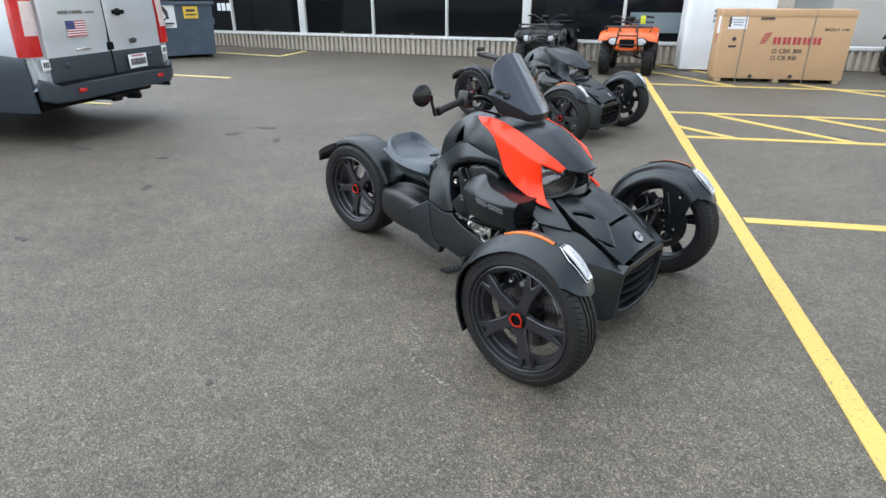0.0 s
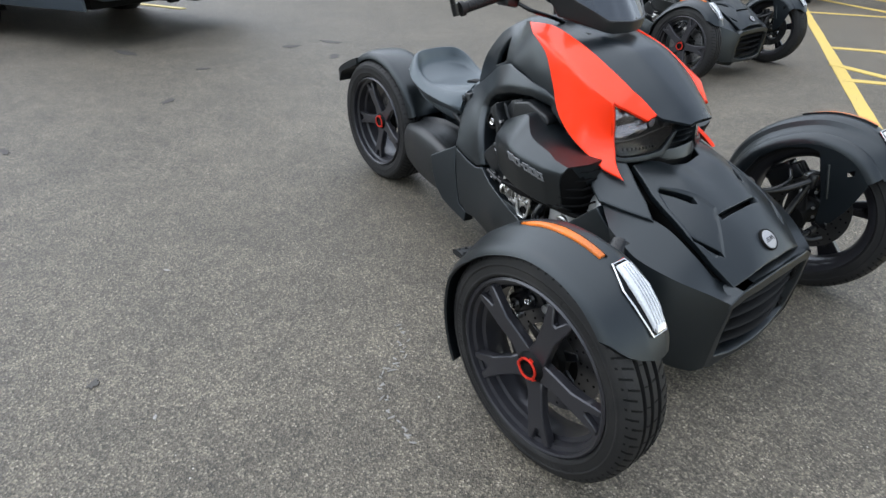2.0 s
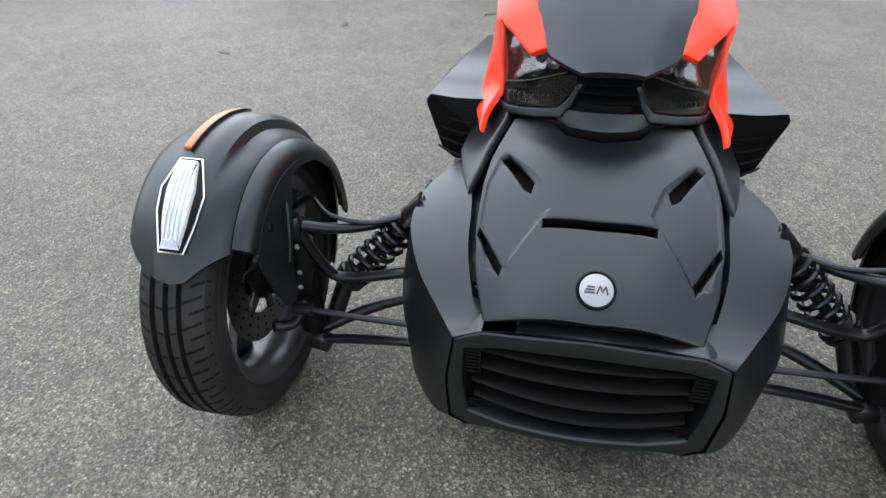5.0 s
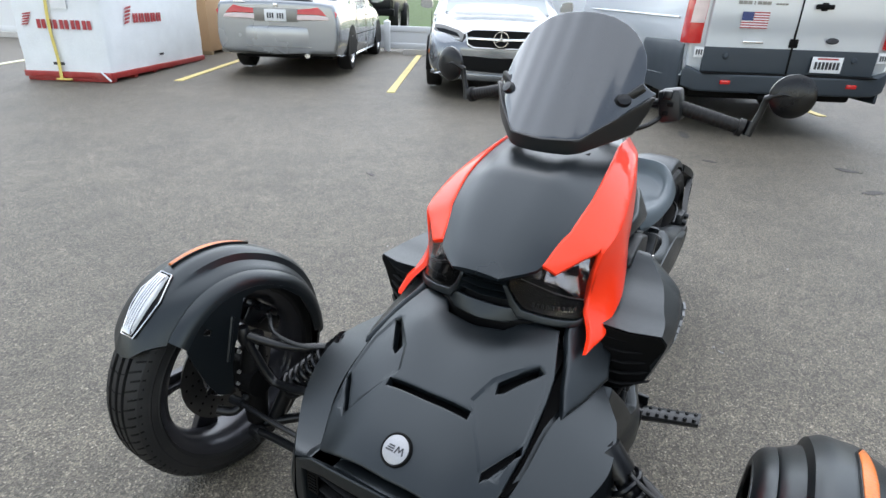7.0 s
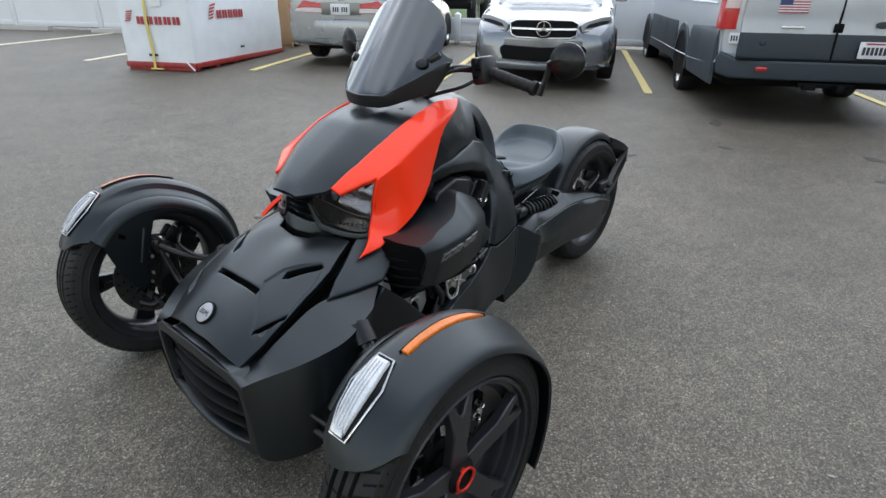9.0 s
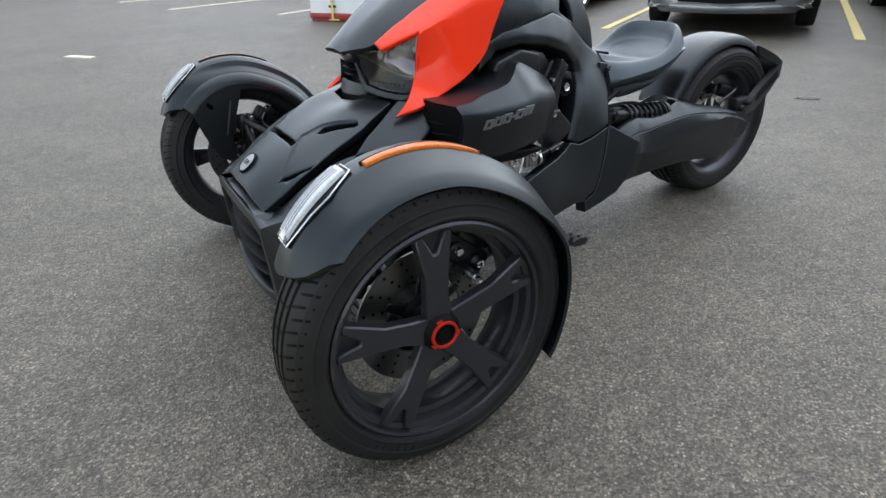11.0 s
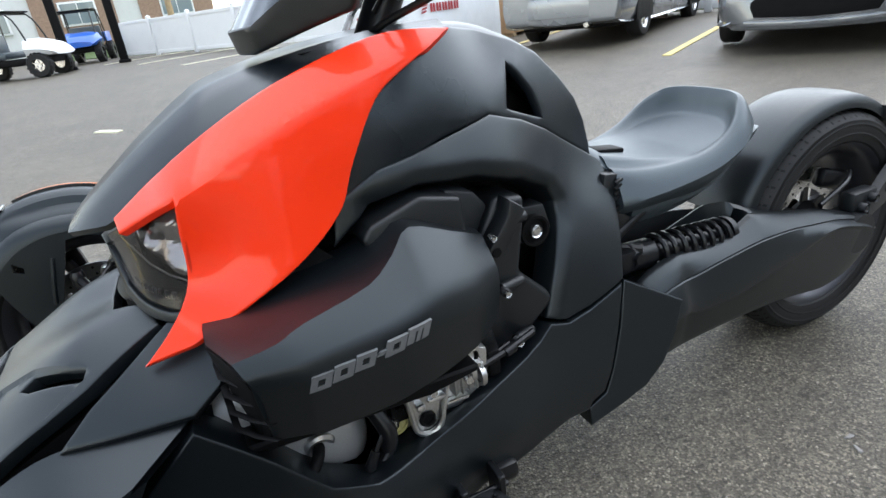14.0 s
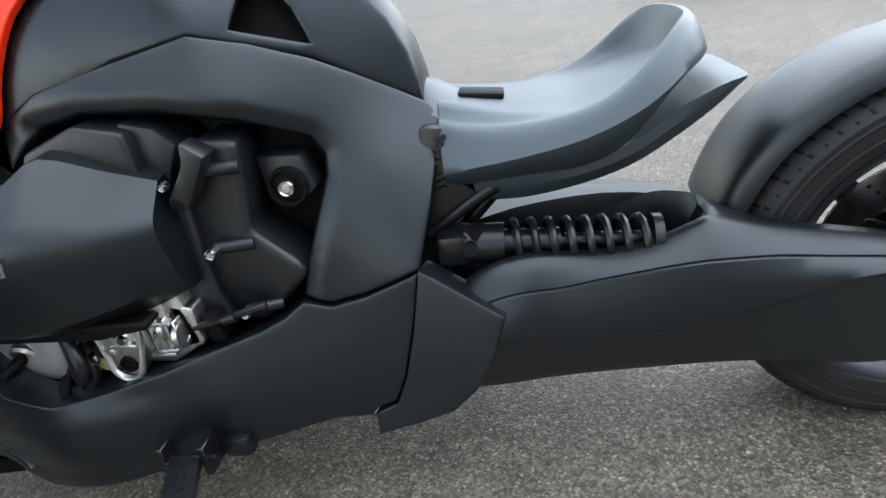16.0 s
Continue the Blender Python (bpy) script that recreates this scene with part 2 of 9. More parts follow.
def flip(g):
    """The mirror image across the plane y = 0."""
    return [Vector((v[0], -v[1], v[2])) for v in g[0]], [list(reversed(q)) for q in g[1]]


def both(g):
    return join(g, flip(g))


def part(name, g, material, parent, label="", sharp=38, solid=True):
    me = bpy.data.meshes.new(name)
    me.from_pydata([tuple(v) for v in g[0]], [], g[1])
    bm = bmesh.new()
    bm.from_mesh(me)
    bmesh.ops.remove_doubles(bm, verts=bm.verts, dist=1e-5)
    if solid:
        bmesh.ops.recalc_face_normals(bm, faces=bm.faces)
    bm.to_mesh(me)
    bm.free()
    for p in me.polygons:
        p.use_smooth = True
    me.set_sharp_from_angle(angle=radians(sharp))
    me.materials.append(material)
    ob = new(name, me)
    ob.parent = parent
    if label:
        ob["label"] = label
    return ob


def pieces(name, geos, material, parent, label="", sharp=38):
    """A row of like pieces, each a part of its own."""
    return [part(name, g, material, parent, label, sharp) for g in geos]


def thing(name, label, category, m=Matrix(), group="", kind=""):
    ob = new(name)
    ob.matrix_world = m
    ob.empty_display_size = 0.2
    return tagged(ob, label, category, group, kind)


def box(sx, sy, sz, at=(0, 0, 0), bevel=0.0, seg=2):
    """A block with its middle at the given place."""
    bm = bmesh.new()
    bmesh.ops.create_cube(bm, size=1.0)
    bmesh.ops.scale(bm, vec=(sx, sy, sz), verts=bm.verts)
    if bevel:
        bmesh.ops.bevel(bm, geom=bm.edges[:], offset=min(bevel, 0.45 * min(sx, sy, sz)), segments=seg, affect="EDGES", profile=0.5)
    bmesh.ops.translate(bm, vec=at, verts=bm.verts)
    return geo(bm)


def prism(outline, lo, hi, axes="xz", bevel=0.0, seg=2):
    """An outline pushed through from lo to hi along the third axis."""
    def at(u, v, h):
        return {"xz": (u, h, v), "xy": (u, v, h), "yz": (h, u, v)}[axes]
    bm = bmesh.new()
    a = [bm.verts.new(at(u, v, lo)) for u, v in outline]
    b = [bm.verts.new(at(u, v, hi)) for u, v in outline]
    bm.faces.new(a)
    bm.faces.new(list(reversed(b)))
    for i in range(len(a)):
        j = (i + 1) % len(a)
        bm.faces.new((a[i], b[i], b[j], a[j]))
    bmesh.ops.recalc_face_normals(bm, faces=bm.faces)
    if bevel:
        bmesh.ops.bevel(bm, geom=[e for e in bm.edges if e.calc_face_angle(0) > 0.4], offset=bevel, segments=seg, affect="EDGES", profile=0.5)
    bmesh.ops.triangulate(bm, faces=[f for f in bm.faces if len(f.verts) > 4])
    return geo(bm)


def lathe(profile, n=48, axis="y", closed=False):
    """Points of (radius, height) turned round an axis."""
    verts, faces = [], []
    for k in range(n):
        c, s = math.cos(2 * math.pi * k / n), math.sin(2 * math.pi * k / n)
        for r, h in profile:
            verts.append({"y": (r * s, h, r * c), "z": (r * c, r * s, h), "x": (h, r * c, r * s)}[axis])
    p = len(profile)
    for k in range(n):
        for i in range(p if closed else p - 1):
            j = (i + 1) % p
            a, b = k * p, ((k + 1) % n) * p
            faces.append([a + i, a + j, b + j, b + i])
    return [Vector(v) for v in verts], faces


def spline(pts, n, closed=False):
    """Points on a smooth curve through the given ones, n to each stretch."""
    p = [np.array(q, float) for q in pts]
    out, m = [], len(p)
    for i in range(m if closed else m - 1):
        a, b, c, d = (p[(i + k) % m] if closed else p[min(max(i + k, 0), m - 1)] for k in (-1, 0, 1, 2))
        for s in range(n):
            t = s / n
            out.append(0.5 * (2 * b + (c - a) * t + (2 * a - 5 * b + 4 * c - d) * t * t + (3 * b - 3 * c + d - a) * t ** 3))
    if not closed:
        out.append(p[-1])
    return out


def curve_fn(xs, ys):
    """A smooth curve through points with rising first values."""
    q = np.array(spline(list(zip(xs, ys)), 8))
    return lambda v: np.interp(v, q[:, 0], q[:, 1])


def tube(path, r, n=10, smooth=4, caps=True):
    """A round bar along a path; r is one radius or one for each point."""
    rs = list(r) if hasattr(r, "__len__") else [r] * len(path)
    pts = [Vector(p) for p in (spline(path, smooth) if smooth > 1 and len(path) > 2 else path)]
    rr = np.interp(np.linspace(0, len(path) - 1, len(pts)), range(len(path)), rs)
    verts, faces, up = [], [], Vector((0.13, 0.27, 0.95))
    for i, p in enumerate(pts):
        t = (pts[min(i + 1, len(pts) - 1)] - pts[max(i - 1, 0)]).normalized()
        u = (up - t * up.dot(t))
        if u.length < 0.05:
            u = Vector((1, 0, 0)) - t * t.x
        u.normalize()
        up, w = u, t.cross(u)
        verts += [p + float(rr[i]) * (math.cos(2 * math.pi * k / n) * u + math.sin(2 * math.pi * k / n) * w) for k in range(n)]
    for i in range(len(pts) - 1):
        for k in range(n):
            a, b = i * n, (i + 1) * n
            faces.append([a + k, a + (k + 1) % n, b + (k + 1) % n, b + k])
    if caps:
        faces += [list(range(n))[::-1], [len(verts) - n + k for k in range(n)]]
    return verts, faces


def loft(sections, nu=4, nv=3, closed=True, caps=True):
    """A smooth skin through cross sections of equally many points."""
    rows = [spline(s, nv, closed) if nv > 1 else [np.array(q, float) for q in s] for s in sections]
    cols = [spline([r[k] for r in rows], nu) if nu > 1 else [r[k] for r in rows] for k in range(len(rows[0]))]
    m, n = len(cols[0]), len(cols)
    verts = [Vector(cols[k][i]) for i in range(m) for k in range(n)]
    faces = []
    for i in range(m - 1):
        for k in range(n if closed else n - 1):
            j = (k + 1) % n
            faces.append([i * n + k, i * n + j, (i + 1) * n + j, (i + 1) * n + k])
    if caps and closed:
        faces += [list(range(n))[::-1], [(m - 1) * n + k for k in range(n)]]
    return verts, faces


def plate_fn(ctrl, stiff=1e-4):
    """A smooth height over two coordinates through the control points (a bent thin plate)."""
    c = np.array(ctrl, float)
    d = np.linalg.norm(c[:, None, :2] - c[None, :, :2], axis=-1)
    k = d * d * np.log(d + 1e-9)
    n = len(c)
    p = np.c_[np.ones(n), c[:, :2]]
    w = np.linalg.solve(np.block([[k + stiff * np.eye(n), p], [p.T, np.zeros((3, 3))]]), np.r_[c[:, 2], 0, 0, 0])

    def height(u, v):
        u, v = np.asarray(u, float), np.asarray(v, float)
        r = np.hypot(u[..., None] - c[:, 0], v[..., None] - c[:, 1])
        return (r * r * np.log(r + 1e-9)) @ w[:n] + w[n] + w[n + 1] * u + w[n + 2] * v
    return height


def inside(p, loop):
    x, y = p[:, 0], p[:, 1]
    hit = np.zeros(len(p), bool)
    for (ax, ay), (bx, by) in zip(loop, np.roll(loop, -1, 0)):
        cross = (ay > y) != (by > y)
        with np.errstate(divide="ignore", invalid="ignore"):
            hit ^= cross & (x < (bx - ax) * (y - ay) / (by - ay) + ax)
    return hit


def edge_gap(p, loops):
    best = np.full(len(p), 1e9)
    for loop in loops:
        for a, b in zip(loop, np.roll(loop, -1, 0)):
            ab = b - a
            t = np.clip(((p - a) @ ab) / max(ab @ ab, 1e-12), 0, 1)
            best = np.minimum(best, np.linalg.norm(p - a - t[:, None] * ab, axis=1))
    return best


def finer(loop, step):
    out = []
    for a, b in zip(loop, np.roll(loop, -1, 0)):
        k = max(1, int(math.ceil(np.linalg.norm(b - a) / step)))
        out += [a + (b - a) * i / k for i in range(k)]
    return np.array(out)


def skin(outline, ctrl, axes="xz", thick=0.012, r=0.006, step=0.018, holes=(), soft=0, relief=None, creases=()):
    """A moulded panel: an outline in two coordinates, bent to a height over them, with rounded rims and a thickness."""
    from mathutils.geometry import delaunay_2d_cdt
    height = ctrl if callable(ctrl) else plate_fn(ctrl)
    loops = []
    for o in (outline, *holes):
        o = np.array(spline(o, soft, True) if soft else o, float)
        loops.append(finer(o, step))
    pts = [loops[0]] if not len(holes) else list(loops)
    seams, base = [], 0
    for lp in loops:
        seams += [(base + i, base + (i + 1) % len(lp)) for i in range(len(lp))]
        base += len(lp)
    lo, hi = loops[0].min(0), loops[0].max(0)
    grid = np.stack(np.meshgrid(np.arange(lo[0], hi[0], step), np.arange(lo[1], hi[1], step), indexing="ij"), -1).reshape(-1, 2)
    grid[1::2] += step * 0.17

    def within(p):
        ok = inside(p, loops[0])
        for h in loops[1:]:
            ok &= ~inside(p, h)
        return ok
    rings = []
    for lp in loops:
        fwd, bwd = np.roll(lp, -1, 0) - lp, lp - np.roll(lp, 1, 0)
        fwd, bwd = (q / np.maximum(np.linalg.norm(q, axis=1)[:, None], 1e-9) for q in (fwd, bwd))
        d = fwd + bwd
        nrm = np.c_[-d[:, 1], d[:, 0]]
        nrm /= np.maximum((nrm * np.c_[-fwd[:, 1], fwd[:, 0]]).sum(1)[:, None], 0.6)
        if within(lp + nrm * 0.2 * r).mean() < 0.5:
            nrm = -nrm
        for off in (0.25 * r, 0.6 * r, r * 1.05):
            ring = lp + nrm * off
            good = within(ring) & (edge_gap(ring, loops) > 0.85 * off)
            at = np.cumsum(good) - 1 + base
            seams += [(int(at[i]), int(at[(i + 1) % len(ring)])) for i in range(len(ring)) if good[i] and good[(i + 1) % len(ring)]]
            base += int(good.sum())
            rings.append(ring[good])
    for line in creases:
        line = finer(np.array(line, float), step * 0.8)
        good = within(line) & (edge_gap(line, loops) > 1.3 * r)
        at = np.cumsum(good) - 1 + base
        seams += [(int(at[i]), int(at[(i + 1) % len(line)])) for i in range(len(line)) if good[i] and good[(i + 1) % len(line)]]
        base += int(good.sum())
        rings.append(line[good])
    grid = grid[within(grid) & (edge_gap(grid, loops) > 1.7 * r)]
    if len(creases):
        grid = grid[edge_gap(grid, [np.array(c, float) for c in creases]) > 0.35 * step]
    allp = np.vstack(pts + rings + [grid])
    co, _, tris, *_ = delaunay_2d_cdt([Vector(p) for p in allp], seams, [], 0, 1e-6)
    co = np.array([tuple(c) for c in co])
    tris = np.array([t for t in tris if len(t) == 3])
    mid = co[tris].mean(1)
    keep = inside(mid, loops[0])
    for h in loops[1:]:
        keep &= ~inside(mid, h)
    tris = tris[keep]
    d = edge_gap(co, loops)
    drop = np.where(d < r, r - np.sqrt(np.maximum(r * r - (r - np.minimum(d, r)) ** 2, 0)), 0.0)
    h = height(co[:, 0], co[:, 1])
    if relief is not None:
        h = h + relief(co[:, 0], co[:, 1])
    e = 1e-3
    gu = (height(co[:, 0] + e, co[:, 1]) - height(co[:, 0] - e, co[:, 1])) / (2 * e)
    gv = (height(co[:, 0], co[:, 1] + e) - height(co[:, 0], co[:, 1] - e)) / (2 * e)
    nr = np.c_[-gu, -gv, np.ones(len(co))]
    nr /= np.linalg.norm(nr, axis=1)[:, None]
    flat = np.c_[co, h]
    front, rear = flat - nr * drop[:, None], flat - nr * (thick + 0 * drop[:, None])

    def world_of(q):
        return {"xz": q[:, [0, 2, 1]], "xy": q, "yz": q[:, [2, 0, 1]]}[axes]
    n = len(co)
    verts = [Vector(v) for v in np.vstack([world_of(front), world_of(rear)])]
    faces = [list(map(int, t)) for t in tris]
    count = {}
    for a, b, c in tris:
        for s, t in ((a, b), (b, c), (c, a)):
            count.setdefault((min(s, t), max(s, t)), []).append((s, t))
    faces += [[int(c) + n, int(b) + n, int(a) + n] for a, b, c in tris]
    faces += [[int(v[0][1]), int(v[0][0]), int(v[0][0]) + n, int(v[0][1]) + n] for v in count.values() if len(v) == 1]
    return verts, faces


def whole(half):
    """A half outline from front middle to back middle, completed by its mirror image."""
    return list(half) + [(u, -v) for u, v in reversed(half) if abs(v) > 1e-6]


def whole_y(half):
    return list(half) + [(-u, v) for u, v in reversed(half) if abs(u) > 1e-6]


def bolt(r, h, at=(0, 0, 0), axis="y"):
    g = lathe([(0.0001, h), (r * 0.45, h), (r * 0.5, h * 0.6), (r * 0.85, h), (r, h * 0.7), (r, 0), (0.0001, 0)], 12, axis)
    return xf(g, Matrix.Translation(at))


# ---- three-wheeler ----
def wheel(parent, at, side, radius, half, rim_r, rear=False):
    """A road wheel: tyre, rim, spokes, hub cap and brake disc. side: the sign of y on which the face looks outward."""
    at = Vector(at)
    k = half / 0.075
    shoulder = [(rim_r - 0.004, -0.058 * k), (rim_r + 0.008, -0.07 * k), (radius - 0.055, -0.0755 * k), (radius - 0.026, -0.0735 * k), (radius - 0.011, -0.064 * k), (radius - 0.004, -0.05 * k)]
    tread = []
    grooves = (-0.03, -0.004, 0.022) if not rear else (-0.034, -0.012, 0.012, 0.034)
    for y in grooves:
        tread += [(radius - 0.001, y * k - 0.006 * k), (radius - 0.011, y * k - 0.0045 * k), (radius - 0.011, y * k + 0.0045 * k), (radius - 0.001, y * k + 0.006 * k)]
    prof = shoulder + tread + [(r, -y) for r, y in reversed(shoulder)]
    m = Matrix.Translation(at)
    tyre = part("tyre", xf(lathe(prof, 96, "y", True), m), M_RUBBER, parent, "black road tyre with grooved tread", sharp=30)
    # cross cuts in the tread, and a raised rib on the sidewall
    cuts = []
    n = 40

    def crown(y):
        return float(np.interp(abs(y), (0.0, 0.03, 0.05, 0.064, 0.0735), (radius - 0.001, radius - 0.001, radius - 0.004, radius - 0.011, radius - 0.026)))
    for i in range(n):
        for lo, hi, lean in ((-0.07, -0.037, 1.4), (0.029, 0.07, -1.4), (-0.023, -0.011, 0.8), (0.003, 0.015, -0.8)):
            for j, extra in enumerate((0.0, 0.5) if hi - lo > 0.02 else (0.25,)):
                v, f = [], []
                end = hi if lo > 0 else lo
                start = (lo if lo > 0 else hi) + (0.012 if j else 0.0) * (1 if lo > 0 else -1)
                wd = 0.0026 if hi - lo > 0.02 else 0.0018
                for q, y in enumerate(np.linspace(start, end, 5)):
                    turn = 2 * math.pi * (i + extra) / n + lean * abs(y - lo)
                    for w, d in ((-wd, 0.0007), (wd, 0.0007), (wd, -0.004), (-wd, -0.004)):
                        r = crown(y) + d
                        v.append(Vector((r * math.sin(turn + w / radius), y * k, r * math.cos(turn + w / radius))))
                    if q:
                        f += [[4 * q - 4 + e, 4 * q - 4 + (e + 1) % 4, 4 * q + (e + 1) % 4, 4 * q + e] for e in range(4)]
                f += [[0, 1, 2, 3], [19, 18, 17, 16]]
                cuts.append((v, f))
    tagged(part("tread_cut", xf(join(*cuts), m), M_DARK, tyre, "dark slanted tread sipes"), kind="stuff")
    ribs = [lathe([(r, s * (half + 0.0002)), (r + 0.004, s * (half + 0.0016)), (r + 0.008, s * (half + 0.0002))], 72) for r in (radius - 0.062, radius - 0.04) for s in (-1, 1)]
    marks = []
    for a0, span in ((0.3, 0.55), (2.4, 0.5), (4.4, 0.55)):
        for i in range(7):
            a = a0 + span * i / 7
            q = box(0.011, 0.0018, 0.014, (0, 0, radius - 0.047))
            marks.append(xf(xf(q, Matrix.Translation((0, side * half * 0.998, 0))), Matrix.Rotation(a, 4, "Y")))
    tagged(part("sidewall_rib", xf(join(*ribs, *marks), m), M_RUBBER, tyre, "raised moulding on the sidewall"), kind="stuff")
    r = rim_r
    # barrel with two steps inside the outer lip
    barrel = [(r - 0.004, -half * 0.86), (r + 0.004, -half * 0.9), (r + 0.004, -half * 0.8), (r - 0.012, -half * 0.6), (r - 0.02, 0), (r - 0.012, half * 0.55), (r + 0.002, half * 0.8), (r + 0.003, half * 0.93), (r - 0.002, half * 0.98), (r - 0.007, half * 0.94),
              (r - 0.0085, half * 0.76), (r - 0.0185, half * 0.71), (r - 0.0205, half * 0.42), (r - 0.0305, half * 0.36), (r - 0.0335, -0.1 * half), (r - 0.022, -half * 0.7)]
    if side < 0:
        barrel = [(a, -b) for a, b in barrel]
    rim = part("rim", xf(lathe(barrel, 72, "y", True), m), M_RIM, parent, "dark grey alloy rim with five split spokes", sharp=45)
    face = half * (0.78 if not rear else 0.62)
    for i in range(5):
        a = 2 * math.pi * i / 5 + ((0.07 if side > 0 else 0.35) if not rear else 0.8)
        w = 1.0 if not rear else 0.86
        o = [(-0.03, 0.026), (0.03, 0.026), (0.0235 * w, 0.07), (0.024 * w, 0.125), (0.037 * w, r - 0.014), (0.021 * w, r - 0.012), (0.004, r - 0.052), (-0.004, r - 0.052), (-0.021 * w, r - 0.012), (-0.037 * w, r - 0.014), (-0.024 * w, 0.125), (-0.0235 * w, 0.07)]
        blade = prism(o, 0.0, 0.024, "xz", 0.003, 1)
        web = prism([(-0.016, r - 0.062), (0.016, r - 0.062), (0.02, r - 0.01), (-0.02, r - 0.01)], 0.0, 0.009, "xz", 0.002, 1)
        ridge_bar = prism([(-0.006, 0.05), (0.003, 0.05), (0.003, r - 0.06), (-0.006, r - 0.06)], -0.016, 0.002, "xz", 0.001, 1)
        g = join(blade, web, ridge_bar)
        # spokes dish inward to the hub
        g = [Vector((v.x, (v.y + (0.0 if v.z > 0.1 else -0.008)), v.z)) for v in g[0]], g[1]
        g = xf(g, Matrix.Translation((0, face - 0.018, 0)))
        if side < 0:
            g = flip(g)
        part("spoke", xf(xf(g, Matrix.Rotation(a, 4, "Y")), m), M_RIM, rim)
    hubp = [(0.0001, 0.004), (0.012, 0.004), (0.014, 0.0), (0.019, 0.0), (0.021, 0.006), (0.03, 0.005), (0.036, -0.004), (0.046, -0.012), (0.046, -0.05), (0.0001, -0.05)]
    hub = lathe([(a, b + face + 0.004) for a, b in hubp], 36)
    ring = lathe([(0.0225, 0.0), (0.0235, 0.0022), (0.0275, 0.0022), (0.0285, 0.0), (0.0285, -0.003), (0.0225, -0.003)], 36, "y", True)
    ring = xf(ring, Matrix.Translation((0, face + 0.011, 0)))
    claws = [xf(xf(box(0.012, 0.003, 0.006, (0, 0, 0.03)), Matrix.Translation((0, face + 0.0085, 0))), Matrix.Rotation(x, 4, "Y")) for x in (0.3, 2.3, 4.5)]
    ring = join(ring, *claws)
    if side < 0:
        hub, ring = flip(hub), flip(ring)
    h = part("hub_cap", xf(hub, m), M_DARK, rim, "black centre cap with a red ring")
    part("hub_ring", xf(ring, m), M_HUB, rim, "red ring on the centre cap")
    valve = tube([(0.03, face - 0.03, r - 0.03), (0.03, face - 0.01, r - 0.045)], 0.004, 8, 1)
    part("valve", xf(flip(valve) if side < 0 else valve, m), M_DARK, rim)
    dy = -0.018 * side
    disc = lathe([(0.082, -0.0025), (0.142, -0.0025), (0.142, 0.0025), (0.082, 0.0025)], 72, "y", True)
    dots = []
    for i in range(20):
        for rad in (0.094, 0.112, 0.13):
            dots.append(xf(xf(lathe([(0.0001, 0.0032), (0.0035, 0.0032), (0.0035, -0.0032), (0.0001, -0.0032)], 6), Matrix.Translation((0, 0, rad))), Matrix.Rotation(2 * math.pi * (i + rad * 8) / 20, 4, "Y")))
    d = part("brake_disc", xf(disc, m @ Matrix.Translation((0, dy, 0))), M_STEEL if rear else M_DISC, parent, "drilled brake disc")
    tagged(part("disc_hole", xf(join(*dots), m @ Matrix.Translation((0, dy, 0))), M_DARK, d), kind="stuff")
    carrier = lathe([(0.03, -0.02), (0.05, -0.006), (0.052, 0.006), (0.03, 0.022)], 24, "y", True)
    pieces("carrier_arm", [xf(xf(prism([(-0.014, 0.045), (0.014, 0.045), (0.009, 0.09), (-0.009, 0.09)], -0.004, 0.004, "xz", 0.002, 1), Matrix.Rotation(2 * math.pi * q / 6, 4, "Y")), m @ Matrix.Translation((0, dy, 0))) for q in range(6)], M_FRAME, d)
    part("disc_carrier", xf(carrier, m @ Matrix.Translation((0, dy, 0))), M_DARK, d)


fender_curve = curve_fn((-122, -92, -58, -23, 0, 23, 47, 60), (0.312, 0.313, 0.324, 0.328, 0.34, 0.342, 0.324, 0.309))


def fender_radius(a):
    return float(fender_curve(a))


def fender_point(a, y, lift=0.0):
    """A place on the left front mudguard's skin: degrees forward of the top, y. A step runs along its inner side and fades out at the lamp."""
    stepped = float(np.interp(y, (0.572, 0.580, 0.59, 0.600, 0.606, 0.612, 0.628, 0.64, 0.676, 0.684, 0.709, 0.73, 0.748, 0.757), (-0.054, -0.043, -0.037, -0.032, -0.028, -0.0115, -0.0015, 0.0, -0.0005, -0.003, -0.014, -0.022, -0.032, -0.046)))
    smooth = float(np.interp(y, (0.572, 0.580, 0.59, 0.600, 0.606, 0.612, 0.628, 0.64, 0.68), (-0.05, -0.036, -0.024, -0.015, -0.011, -0.008, -0.0015, 0.0, -0.001)))
    fade = min(1.0, max(0.0, (a - 12) / 16))
    tier = stepped if y > 0.64 else stepped + (smooth - stepped) * fade
    back = min(1.0, max(0.0, (-a - 44) / 24))
    if y > 0.684:
        tier = tier * (1 - 0.4 * back)
    r = fender_radius(a) + tier + lift
    return Vector((r * math.sin(radians(a)), y, 0.29 + r * math.cos(radians(a))))


def fender_end(y):
    """How far forward the mudguard reaches: a blunt point."""
    return float(np.interp(y, (0.572, 0.595, 0.63, 0.66, 0.70, 0.726, 0.745, 0.757), (45, 49.5, 56, 57, 54, 50.5, 45, 41)))


def fender_patch(outline, lift, thick, r=0.004, step=0.012):
    """A panel laid on the mudguard; its outline in degrees and y."""
    o = [(radians(a) * 0.335, y) for a, y in outline]
    v, f = skin(o, lambda u, w: np.zeros_like(np.asarray(u, float)), "xy", thick, r, step)
    return [fender_point(math.degrees(p.x / 0.335), p.y, lift + p.z) for p in v], f


